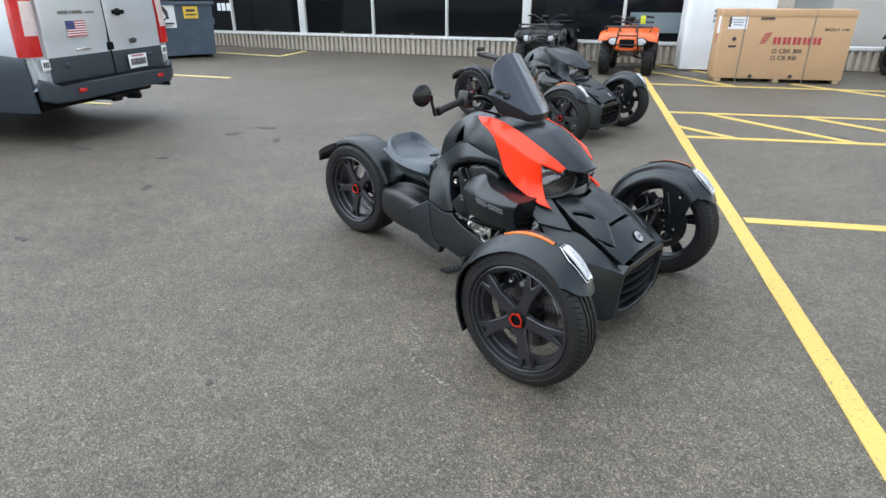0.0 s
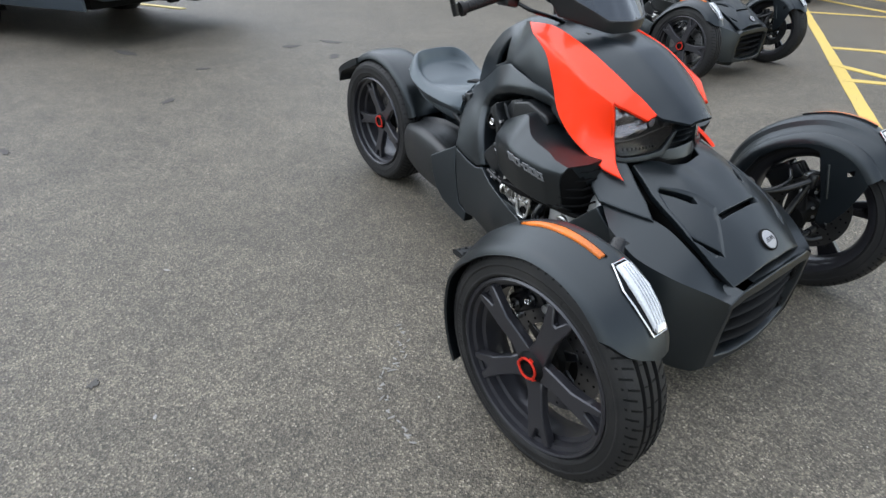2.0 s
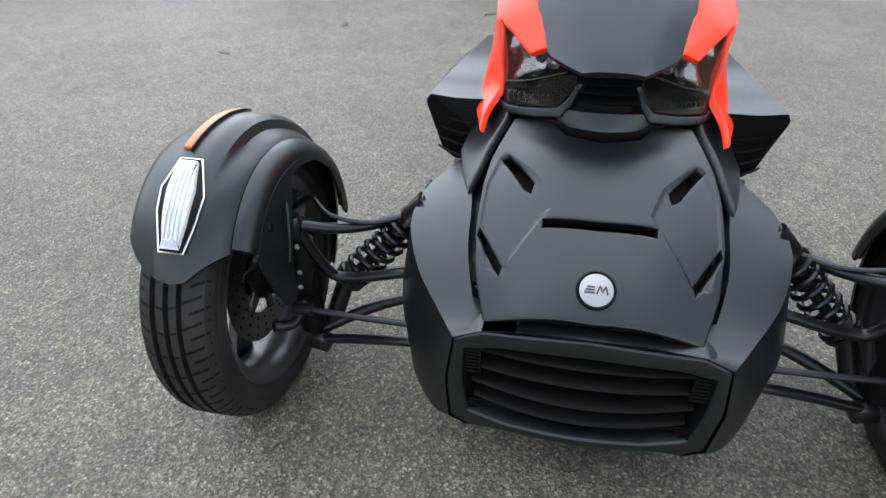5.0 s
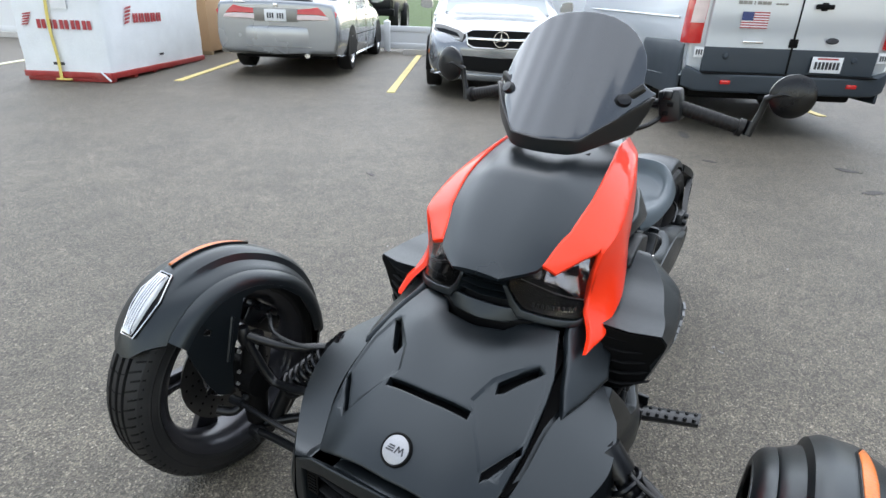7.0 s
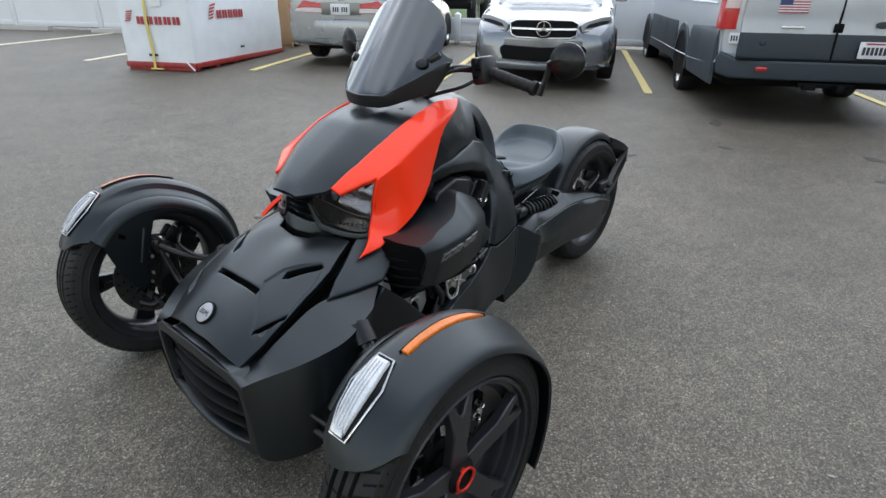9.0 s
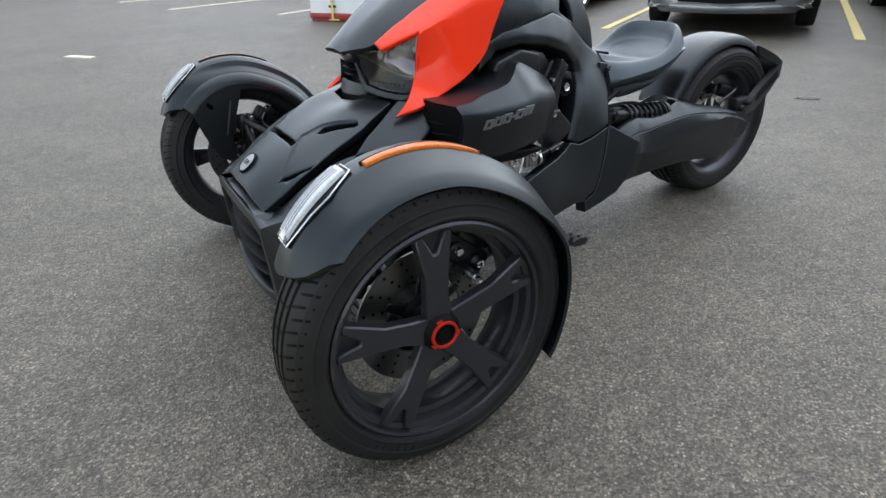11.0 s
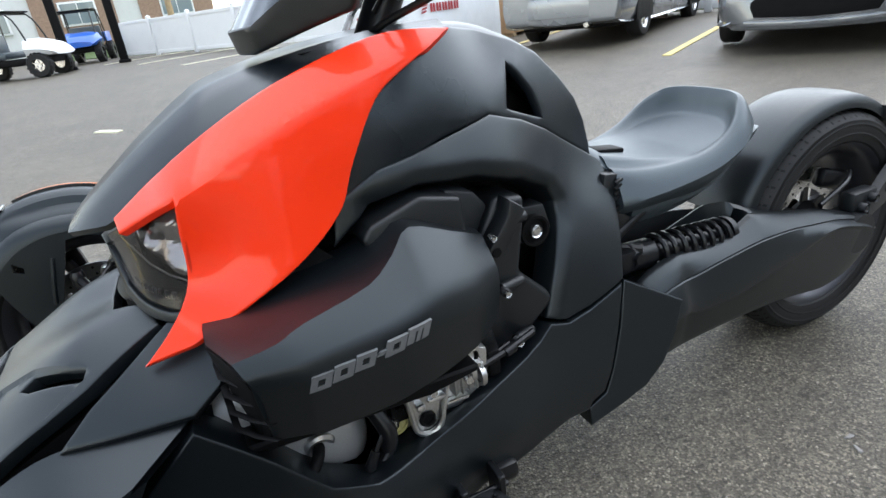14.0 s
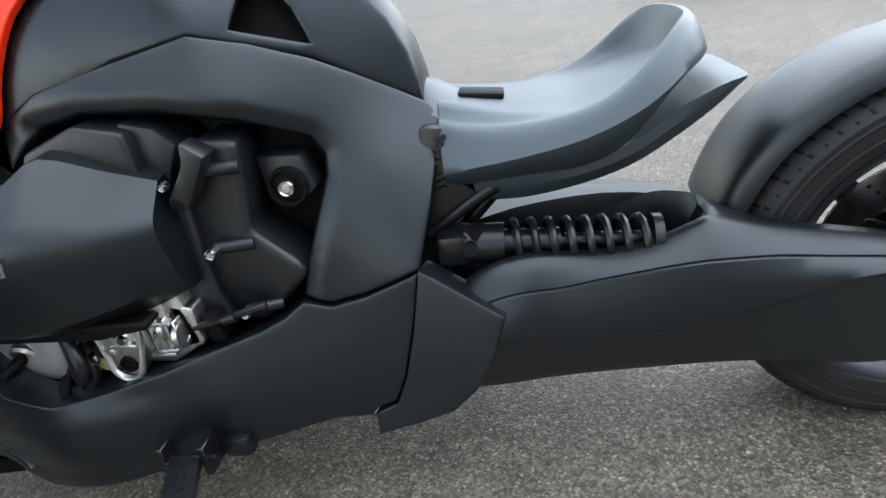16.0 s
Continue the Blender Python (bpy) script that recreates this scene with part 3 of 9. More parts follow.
def coil(a, b, r, turns, wire, n=12):
    a, b = Vector(a), Vector(b)
    t = (b - a).normalized()
    u = t.orthogonal().normalized()
    w = t.cross(u)
    path = [a + (b - a) * (i / (turns * n)) + r * (math.cos(2 * math.pi * i / n) * u + math.sin(2 * math.pi * i / n) * w) for i in range(turns * n + 1)]
    return tube(path, wire, 7, 1)


def shock(parent, a, b, r, turns, name="shock_absorber", label="black coil-over shock absorber"):
    a, b = Vector(a), Vector(b)
    s = part(name, join(tube([a, a.lerp(b, 0.5)], r * 0.55, 14, 1), tube([a.lerp(b, 0.3), b], r * 0.3, 12, 1), tube([a.lerp(b, 0.02), a.lerp(b, 0.22)], r * 0.82, 18, 1),
                        tube([a.lerp(b, 0.94), a.lerp(b, 0.985)], r * 0.95, 18, 1)), M_FRAME, parent, label)
    part("spring", coil(a.lerp(b, 0.24), a.lerp(b, 0.94), r * 0.86, turns, r * 0.16), M_FRAME, s, "black coil spring")
    return s


def ryker(m, trim, label, screen=True, rack=False):
    bike = thing("three_wheeler", label, "three-wheeler", m, group="parked three-wheelers")

    # --- front corners: wheels, mudguards, arms, dampers
    for s in (1, -1):
        def side(g):
            return g if s > 0 else flip(g)
        corner = part("front_upright", side(join(tube([(0, 0.56, 0.16), (-0.005, 0.565, 0.29), (-0.015, 0.55, 0.42)], (0.026, 0.038, 0.02), 12, 3), tube([(0, 0.53, 0.29), (0, 0.64, 0.29)], 0.04, 18, 1))), M_DARK, bike)
        wheel(bike, (0, 0.672 * s, 0.29), s, 0.29, 0.068, 0.219)
        turn_c = Matrix.Translation((-0.09, 0.632, 0.4)) @ Matrix.Rotation(-0.69, 4, "Y")
        cal = part("brake_caliper", side(xf(join(box(0.12, 0.026, 0.052, (0, 0.022, 0), 0.01), box(0.12, 0.022, 0.052, (0, -0.02, 0), 0.01), box(0.07, 0.06, 0.024, (0, 0, 0.03), 0.008), tube([(0.03, 0.03, 0.0), (0.03, 0.042, 0.0)], 0.016, 14, 1), tube([(-0.03, 0.03, 0.0), (-0.03, 0.042, 0.0)], 0.016, 14, 1)), turn_c)), M_FRAME, bike, "black brake caliper")
        part("caliper_bracket", side(xf(join(prism([(-0.07, -0.03), (-0.055, -0.05), (0.0, -0.04), (0.05, -0.055), (0.07, -0.03), (0.05, -0.018), (-0.05, -0.016)], -0.012, 0.02, "xz", 0.004, 1), tube([(-0.058, -0.01, -0.03), (-0.058, 0.035, -0.03)], 0.011, 12, 1), tube([(0.056, -0.01, -0.032), (0.056, 0.035, -0.032)], 0.011, 12, 1)), turn_c)), M_ALU, cal, "bare cast caliper bracket")
        pieces("caliper_bolt", [side(xf(bolt(*q), turn_c)) for q in ((0.009, 0.012, (0.03, 0.042, 0.0)), (0.009, 0.012, (-0.03, 0.042, 0.0)), (0.008, 0.01, (-0.058, 0.035, -0.03)))], M_STEEL, cal)
        part("upright_plate", side(join(xf(lathe([(0.0001, -0.006), (0.012, -0.006), (0.016, 0.0), (0.016, 0.01), (0.0001, 0.01)], 20), Matrix.Translation((-0.004, 0.537, 0.372)) @ Matrix.Rotation(0.2, 4, "Y") @ Matrix.Diagonal((0.8, 1, 2.1, 1))))), M_DULL, corner, "bare cast steering knuckle")
        part("steering_lever", side(tube([(0.02, 0.56, 0.25), (0.06, 0.57, 0.22), (0.09, 0.6, 0.23)], 0.012, 10)), M_FRAME, corner)
        pieces("upright_bolt", [side(bolt(*q)) for q in ((0.005, -0.006, (0.052, 0.546, 0.345)), (0.005, -0.006, (0.06, 0.546, 0.315)), (0.0055, -0.006, (0.045, 0.546, 0.4)))], M_DULL, corner)
        rows = []
        for u in np.linspace(0, 1, 50):
            ys = [0.757, 0.7545, 0.748, 0.735, 0.72, 0.709, 0.7, 0.69, 0.684, 0.676, 0.655, 0.64, 0.628, 0.618, 0.612, 0.609, 0.606, 0.6, 0.59, 0.58, 0.576]
            a0 = -120 + 177 * u
            if a0 < -60:
                ys = [0.744 - (0.744 - y) * float(np.interp(a0, (-120, -60), (0.86, 1.0))) for y in ys]
            row = [(-120 + u * (fender_end(y) + 120), y) for y in ys]
            rows.append([fender_point(a, y) for a, y in row] + [fender_point(a, min(max(y, 0.579), 0.753), -0.009) for a, y in reversed(row)])
        guard = part("front_mudguard", side(loft(rows, 1, 1)), M_BODY, bike, "matte black cycle mudguard over the front wheel", sharp=34)
        # inner wall: a rounded shoulder below a groove, then a flat web with a strut down to the hub
        rows = []
        for a in np.linspace(-84, 44, 34):
            fr = fender_radius(a) + 0.004 * max(0.0, a) / 44
            rows.append([Vector((r * math.sin(radians(a)), y, 0.29 + r * math.cos(radians(a)))) for y, r in ((0.5765, fr - 0.056), (0.574, fr - 0.0455), (0.569, fr - 0.0465), (0.56, fr - 0.051), (0.552, fr - 0.059), (0.547, fr - 0.07), (0.5455, fr - 0.085), (0.552, fr - 0.085), (0.56, fr - 0.066))])
        part("mudguard_inner", side(loft(rows, 1, 1)), M_BODY, guard, "matte black inner wall of the mudguard", sharp=50)
        arc = [((fender_radius(a) - 0.078) * math.sin(radians(a)), 0.29 + (fender_radius(a) - 0.078) * math.cos(radians(a))) for a in np.linspace(42, -80, 26)]
        edge = [(q * math.sin(radians(a)), 0.29 + q * math.cos(radians(a))) for a, q in ((-80, 0.218), (-66, 0.224), (-45, 0.238), (-24, 0.247), (-6, 0.247), (3, 0.243))]
        web_o = arc + edge + [(0.03, 0.48), (0.052, 0.42), (0.066, 0.37), (0.07, 0.31), (0.085, 0.298), (0.115, 0.315), (0.142, 0.365), (0.162, 0.42), (0.176, 0.466)]
        part("mudguard_web", side(skin(web_o, lambda u, v: 0.551 + 0.0 * np.asarray(u), "xz", 0.006, 0.002, 0.02, [[(0.108, 0.49), (0.128, 0.506), (0.131, 0.487), (0.112, 0.477)]])), M_BODY, guard, "matte black web and strut inside the mudguard")
        part("web_rib", side(tube([(0.05, 0.545, 0.5), (0.066, 0.543, 0.44), (0.078, 0.545, 0.39)], 0.005, 8)), M_BODY, guard)
        lamp_o = [(21.6, 0.633), (21.6, 0.670), (30.5, 0.686), (37, 0.682), (48, 0.668), (48, 0.628), (40, 0.617), (32, 0.613)]
        lamp = part("marker_lamp", side(fender_patch(lamp_o, 0.0045, 0.008, 0.002)), M_SMOKE, guard, "lamp housing with a white lens")
        rim_path = [fender_point(a, y, 0.0055) for a, y in lamp_o + lamp_o[:1]]
        part("lens_rim", side(tube(rim_path, 0.0022, 6, 1)), M_STEEL, lamp, "bright rim of the lamp")
        part("lens", side(fender_patch([(22.8, 0.636), (22.8, 0.667), (31, 0.671), (38, 0.668), (46.6, 0.661), (46.6, 0.634), (40, 0.628), (31, 0.626)], 0.0125, 0.009, 0.003)), M_DRL, lamp, "white ribbed marker lens")
        pieces("lens_rib", [side(g) for g in [fender_patch([(24, y), (24, y + 0.0022), (45.5, y + 0.0014), (45.5, y - 0.0008)], 0.0145, 0.003, 0.0008, 0.01) for y in (0.6345, 0.642, 0.6495, 0.657)]], M_BULB, lamp)
        part("lens_foot", side(fender_patch([(44.6, 0.635), (44.6, 0.66), (47.2, 0.663), (47.2, 0.632)], 0.0138, 0.006, 0.001, 0.01)), M_BULB, lamp)
        part("reflector", side(fender_patch([(17.6, 0.679), (17.6, 0.6635), (0, 0.6615), (-14, 0.664), (-20.5, 0.675), (-15, 0.6795), (0, 0.681)], 0.0055, 0.008, 0.0025)), M_AMBER, guard, "long amber side reflector")
        part("reflector_rim", side(fender_patch([(18.3, 0.664), (18.3, 0.6615), (0, 0.6595), (-14.5, 0.662), (-21.5, 0.675), (-14, 0.664), (0, 0.6615)], 0.006, 0.006, 0.001, 0.01)), M_FRAME, guard)
        part("upper_arm", side(join(tube([(0.017, 0.552, 0.432), (0.004, 0.535, 0.37), (-0.01, 0.508, 0.305), (-0.016, 0.48, 0.292), (-0.016, 0.42, 0.302), (-0.016, 0.353, 0.32), (-0.018, 0.27, 0.335)], 0.0112, 12), tube([(0.017, 0.552, 0.432), (-0.008, 0.51, 0.414), (-0.03, 0.477, 0.403), (-0.06, 0.43, 0.397), (-0.094, 0.383, 0.396), (-0.12, 0.28, 0.4)], 0.0112, 12), xf(lathe([(0.0001, 0.02), (0.012, 0.02), (0.016, 0.01), (0.016, -0.014), (0.01, -0.03), (0.0001, -0.03)], 16, "z"), Matrix.Translation((0.018, 0.554, 0.432))))), M_FRAME, bike, "bent black steel suspension arm")
        low = part("lower_arm", side(join(tube([(0.018, 0.55, 0.138), (0.04, 0.45, 0.175), (0.066, 0.335, 0.212), (0.075, 0.24, 0.225)], 0.0105, 12), tube([(0.0, 0.56, 0.14), (-0.07, 0.42, 0.185), (-0.13, 0.26, 0.2)], 0.0125, 12), tube([(-0.03, 0.53, 0.15), (-0.055, 0.495, 0.25)], 0.02, 10, 1))), M_FRAME, bike, "black lower suspension arm")
        part("clevis", side(xf(box(0.034, 0.05, 0.036, (0, 0, 0), 0.008), Matrix.Translation((0.02, 0.538, 0.138)) @ Matrix.Rotation(0.3, 4, "X"))), M_FRAME, low)
        part("tie_rod", side(join(tube([(0.07, 0.545, 0.27), (0.075, 0.4, 0.268), (0.08, 0.24, 0.272)], 0.0065, 10), tube([(0.07, 0.52, 0.27), (0.07, 0.56, 0.268)], 0.012, 10, 1))), M_FRAME, bike, "thin steering tie rod")
        part("brake_hose", side(tube([(-0.07, 0.6, 0.41), (-0.06, 0.55, 0.45), (-0.03, 0.5, 0.43), (-0.05, 0.42, 0.41), (-0.09, 0.34, 0.42)], 0.005, 8)), M_FRAME, bike, "thin rubber brake hose")
        shock(bike, Vector((-0.09, 0.31 * s, 0.445)), Vector((-0.056, 0.49 * s, 0.255)), 0.037, 7)

    # --- nose shell
    st = [
        [(0.196, 0.0, 0.39), (0.194, 0.1, 0.387), (0.19, 0.172, 0.379), (0.186, 0.219, 0.355), (0.181, 0.234, 0.25), (0.172, 0.229, 0.141), (0.17, 0.19, 0.117)],
        [(0.15, 0.0, 0.372), (0.15, 0.12, 0.37), (0.15, 0.186, 0.366), (0.15, 0.247, 0.372), (0.15, 0.275, 0.25), (0.15, 0.264, 0.135), (0.15, 0.2, 0.11)],
        [(0.06, 0.06, 0.367), (0.06, 0.208, 0.377), (0.06, 0.214, 0.437), (0.07, 0.302, 0.4), (0.08, 0.328, 0.28), (0.09, 0.312, 0.15), (0.09, 0.22, 0.11)],
        [(-0.03, 0.06, 0.412), (-0.03, 0.217, 0.422), (-0.03, 0.222, 0.482), (-0.02, 0.336, 0.428), (0.02, 0.347, 0.32), (0.04, 0.328, 0.17), (0.05, 0.23, 0.115)],
        [(-0.12, 0.06, 0.426), (-0.12, 0.23, 0.432), (-0.12, 0.238, 0.494), (-0.08, 0.334, 0.452), (-0.04, 0.349, 0.37), (0.0, 0.332, 0.2), (0.02, 0.23, 0.12)],
        [(-0.2, 0.06, 0.43), (-0.215, 0.24, 0.44), (-0.222, 0.252, 0.5), (-0.135, 0.318, 0.467), (-0.09, 0.342, 0.4), (-0.04, 0.33, 0.22), (0.0, 0.23, 0.13)],
    ]
    shell = loft(st, 5, 1, closed=False)
    inner_shell = loft([[(x - 0.012, y * 0.94, z - 0.012) for x, y, z in half] for half in st], 5, 1, closed=False)
    nose = part("nose_shell", both(join(shell, inner_shell)), trim["body"], bike, "matte black plastic nose shell", sharp=22, solid=False)
    for s in (1, -1):
        # black strip laid in the groove in place of its shade
        liner = loft([[(x, y, z), (x, y + w, z), (x, y + w, z - 0.02), (x, y, z - 0.02)] for x, y, w, z in ((0.09, 0.185, 0.03, 0.4), (0.03, 0.195, 0.028, 0.43), (-0.05, 0.195, 0.028, 0.465), (-0.12, 0.185, 0.034, 0.485), (-0.2, 0.165, 0.05, 0.53))], 2, 1)
        part("gutter_shade", liner if s > 0 else flip(liner), M_DARK, nose, "black strip standing for the shade beside the bonnet")
    # front frame round the grille opening
    open_half = [(0.0, 0.35), (0.14, 0.346), (0.2, 0.332), (0.203, 0.25), (0.192, 0.165), (0.12, 0.148), (0.0, 0.148)]
    rim_half = [(0.0, 0.387), (0.172, 0.377), (0.217, 0.353), (0.232, 0.25), (0.227, 0.142), (0.19, 0.12), (0.15, 0.126), (0.0, 0.126)]
    front_x = plate_fn([(0, 0.36, 0.196), (0, 0.14, 0.19), (0.2, 0.35, 0.189), (-0.2, 0.35, 0.189), (0.2, 0.14, 0.172), (-0.2, 0.14, 0.172), (0.1, 0.25, 0.192), (-0.1, 0.25, 0.192)])
    part("grille_frame", skin(whole_y(rim_half), front_x, "yz", 0.05, 0.005, 0.016, [whole_y(open_half)]), trim["body"], nose, "matte black frame round the lower grille")
    for i, z in enumerate((0.318, 0.276, 0.234, 0.192)):
        w = 0.196 - 0.004 * i
        rowsl = []
        for y in np.linspace(-w, w, 15):
            x = float(front_x(np.array(y), np.array(z))) - 0.012 - 0.01 * (y / w) ** 2
            sag = 0.012 * (1 - (y / w) ** 2) * (1 if i > 1 else 0.3)
            rowsl.append([(x, y, z - sag), (x + 0.006, y, z + 0.004 - sag), (x, y, z + 0.009 - sag), (x - 0.045, y, z + 0.013 - sag), (x - 0.045, y, z + 0.004 - sag)])
        part("grille_slat", loft(rowsl, 1, 1), M_DARK, nose, "black horizontal grille slat")
    part("grille_backing", box(0.01, 0.4, 0.26, (0.105, 0, 0.25), 0.004), M_DARK, nose)
    for s in (1, -1):
        ribs = [box(0.004, 0.022, 0.0035, (0.176, s * 0.186, 0.322 - 0.008 * i)) for i in range(7)] + [box(0.004, 0.03 - 0.003 * i, 0.003, (0.166, s * (0.178 + 0.003 * i), 0.19 - 0.007 * i)) for i in range(5)]
        pieces("grille_rib", ribs, M_DARK, nose)
        part("grille_corner", box(0.006, 0.03, 0.066, (0.172, s * 0.187, 0.298), 0.002), M_DARK, nose)

    # --- bonnet
    zc = plate_fn([(0.18, 0.0, 0.411), (0.175, 0.118, 0.401), (0.175, -0.118, 0.401), (0.143, 0.0, 0.447), (0.045, 0.0, 0.507), (-0.05, 0.0, 0.553), (-0.12, 0.0, 0.574), (-0.2, 0.0, 0.598), (0.166, 0.172, 0.376), (0.166, -0.172, 0.376), (0.1, 0.19, 0.43), (0.1, -0.19, 0.43),
                   (0.0, 0.2, 0.496), (0.0, -0.2, 0.496), (-0.09, 0.192, 0.54), (-0.09, -0.192, 0.54), (-0.21, 0.165, 0.591), (-0.21, -0.165, 0.591), (0.045, 0.09, 0.504), (0.045, -0.09, 0.504), (-0.095, 0.1, 0.575), (-0.095, -0.1, 0.575), (0.14, 0.09, 0.44), (0.14, -0.09, 0.44)])

    def ramp01(v, a, b):
        t = np.clip((v - a) / (b - a), 0, 1)
        return t * t * (3 - 2 * t)

    pocket = np.array([(-0.03, 0.1), (0.02, 0.08), (0.062, 0.112), (0.108, 0.15), (0.1, 0.18), (0.03, 0.2), (-0.05, 0.197), (-0.1, 0.18), (-0.104, 0.165)])
    floor_of = pocket.mean(0) + (pocket - pocket.mean(0)) * 0.9
    pocket_lines = [q * np.array((1, s)) for q in (pocket, floor_of) for s in (1, -1)]

    def hood_relief(x, y):
        a = np.abs(y)
        q = np.c_[np.ravel(x), np.ravel(a)]
        deep = np.where(inside(q, pocket), np.clip(edge_gap(q, [pocket]) / 0.005, 0, 1), 0.0).reshape(np.shape(x))
        return -0.0045 * deep
    half = [(0.181, 0.0), (0.179, 0.09), (0.1765, 0.12), (0.165, 0.174), (0.105, 0.196), (0.03, 0.207), (-0.05, 0.205), (-0.1, 0.198), (-0.198, 0.164), (-0.192, 0.104), (-0.165, 0.084), (-0.138, 0.066), (-0.132, 0.0)]
    centre_slot = [(0.0385, -0.092), (0.052, -0.092), (0.052, 0.092), (0.0385, 0.092)]
    vents = []
    for s in (1, -1):
        vents.append([(-0.096, 0.176 * s), (-0.1, 0.166 * s), (-0.03, 0.113 * s), (-0.012, 0.117 * s), (-0.022, 0.13 * s)])
        vents.append([(0.1, 0.153 * s), (0.112, 0.156 * s), (0.045, 0.201 * s), (0.034, 0.198 * s)])
    hood = part("bonnet", skin(whole(half), zc, "xy", 0.02, 0.004, 0.008, [centre_slot, *vents], relief=hood_relief, creases=pocket_lines), trim["body"], bike, "matte black plastic bonnet with slots", sharp=24)
    part("bonnet_underside", loft([[(x, y, float(zc(np.array(x), np.array(y * 0.95))) - 0.045) for y in np.linspace(-0.185, 0.185, 9)] + [(x, y, 0.33) for y in np.linspace(0.185, -0.185, 9)] for x in (0.165, 0.08, 0.0, -0.1, -0.2)], 2, 1), M_DARK, hood)
    slope = -float(zc(np.array(0.148), np.array(0.0)) - zc(np.array(0.138), np.array(0.0))) / 0.01
    badge_at = Matrix.Translation((0.143, 0, float(zc(np.array(0.143), np.array(0.0))) + 0.0025)) @ Matrix.Rotation(math.atan(slope), 4, "Y")
    part("badge", xf(join(lathe([(0.0001, 0.004), (0.0245, 0.004), (0.0265, 0.0025), (0.0275, -0.004), (0.0001, -0.004)], 40, "z")), badge_at), M_BADGE, hood, "round pale badge with a dark rim")
    mark = [box(0.0028, 0.012 + 0.002 * i, 0.001, (-0.0045 + 0.0045 * i, -0.0085 - 0.001 * i, 0)) for i in range(3)]
    zig = [(0.0055, 0.0), (-0.006, 0.004), (0.002, 0.0085), (-0.006, 0.013), (0.0055, 0.0165)]
    mark += [xf(box(math.dist(p, q) + 0.002, 0.0026, 0.001), Matrix.Translation(((p[0] + q[0]) / 2, (p[1] + q[1]) / 2 + 0.001, 0)) @ Matrix.Rotation(math.atan2(q[1] - p[1], q[0] - p[0]), 4, "Z")) for p, q in zip(zig, zig[1:])]
    part("badge_mark", xf(join(*mark), badge_at @ Matrix.Translation((0, 0, 0.0043))), M_INK, hood)
    part("badge_rim", xf(lathe([(0.0262, 0.003), (0.029, 0.004), (0.031, 0.001), (0.031, -0.004), (0.0262, -0.004)], 40, "z", True), badge_at), M_DARK, hood)

    # --- fairings that differ left and right only by mirror image
    red_side = plate_fn([(-0.54, 0.83, 0.19), (-0.489, 0.759, 0.206), (-0.464, 0.699, 0.212), (-0.395, 0.624, 0.238), (-0.32, 0.6, 0.25), (-0.24, 0.582, 0.25), (-0.175, 0.566, 0.231), (-0.24, 0.625, 0.201), (-0.256, 0.66, 0.199), (-0.264, 0.756, 0.212),
                         (-0.35, 0.76, 0.222), (-0.38, 0.7, 0.228), (-0.44, 0.81, 0.208), (-0.62, 0.875, 0.165), (-0.31, 0.64, 0.234)], 4e-4)
    edge_x = (-0.7, -0.62, -0.54, -0.44, -0.35, -0.267, -0.23, -0.183)

    def red_y(x, z):
        x, z = np.asarray(x, float), np.asarray(z, float)
        zc, yc = curve_fn(edge_x, (0.9, 0.905, 0.897, 0.869, 0.833, 0.788, 0.76, 0.727))(x), curve_fn(edge_x, (0.115, 0.13, 0.138, 0.15, 0.154, 0.142, 0.133, 0.117))(x)
        zk, yk = curve_fn(edge_x, (0.892, 0.876, 0.855, 0.825, 0.792, 0.757, 0.74, 0.712))(x), curve_fn(edge_x, (0.125, 0.163, 0.19, 0.211, 0.22, 0.211, 0.178, 0.14))(x)
        top = yc + (yk - yc) * (zc - z) / (zc - zk)
        side_h = red_side(x, z)
        return 0.5 * (top + side_h) - 0.5 * np.sqrt((top - side_h) ** 2 + 1.6e-5)
    # upper edge, rear edge, leg, and back up along the lamp
    red_o = [tuple(q) for run in (((-0.183, 0.727), (-0.27, 0.79), (-0.37, 0.844), (-0.47, 0.88), (-0.58, 0.904), (-0.686, 0.898)), ((-0.686, 0.898), (-0.59, 0.857), (-0.535, 0.824), (-0.488, 0.755), (-0.465, 0.706), (-0.446, 0.684), (-0.416, 0.661), (-0.373, 0.637), (-0.333, 0.62), (-0.29, 0.602), (-0.235, 0.582)),
                                     ((-0.235, 0.582), (-0.175, 0.566)), ((-0.175, 0.566), (-0.208, 0.594), (-0.238, 0.625), (-0.252, 0.66), (-0.256, 0.71), (-0.262, 0.756)), ((-0.262, 0.756), (-0.227, 0.737), (-0.187, 0.713))) for q in spline(run, 4)[:-1]] + [(-0.187, 0.713)]
    crease_run = [(x, float(curve_fn(edge_x, (0.892, 0.876, 0.855, 0.825, 0.792, 0.757, 0.74, 0.712))(x))) for x in np.linspace(-0.66, -0.25, 30)]
    red_crease = [[(x, z + 0.0035) for x, z in crease_run] + [(x, z - 0.0035) for x, z in reversed(crease_run)]]
    side_fair = [(-0.057, 0.492), (-0.1, 0.527), (-0.16, 0.564), (-0.213, 0.596), (-0.25, 0.616), (-0.3, 0.606), (-0.288, 0.562), (-0.25, 0.526), (-0.214, 0.503)]
    side_y = [(-0.057, 0.492, 0.237), (-0.213, 0.596, 0.178), (-0.16, 0.564, 0.199), (-0.25, 0.616, 0.188), (-0.3, 0.606, 0.222), (-0.285, 0.56, 0.25), (-0.214, 0.503, 0.275), (-0.13, 0.499, 0.256)]
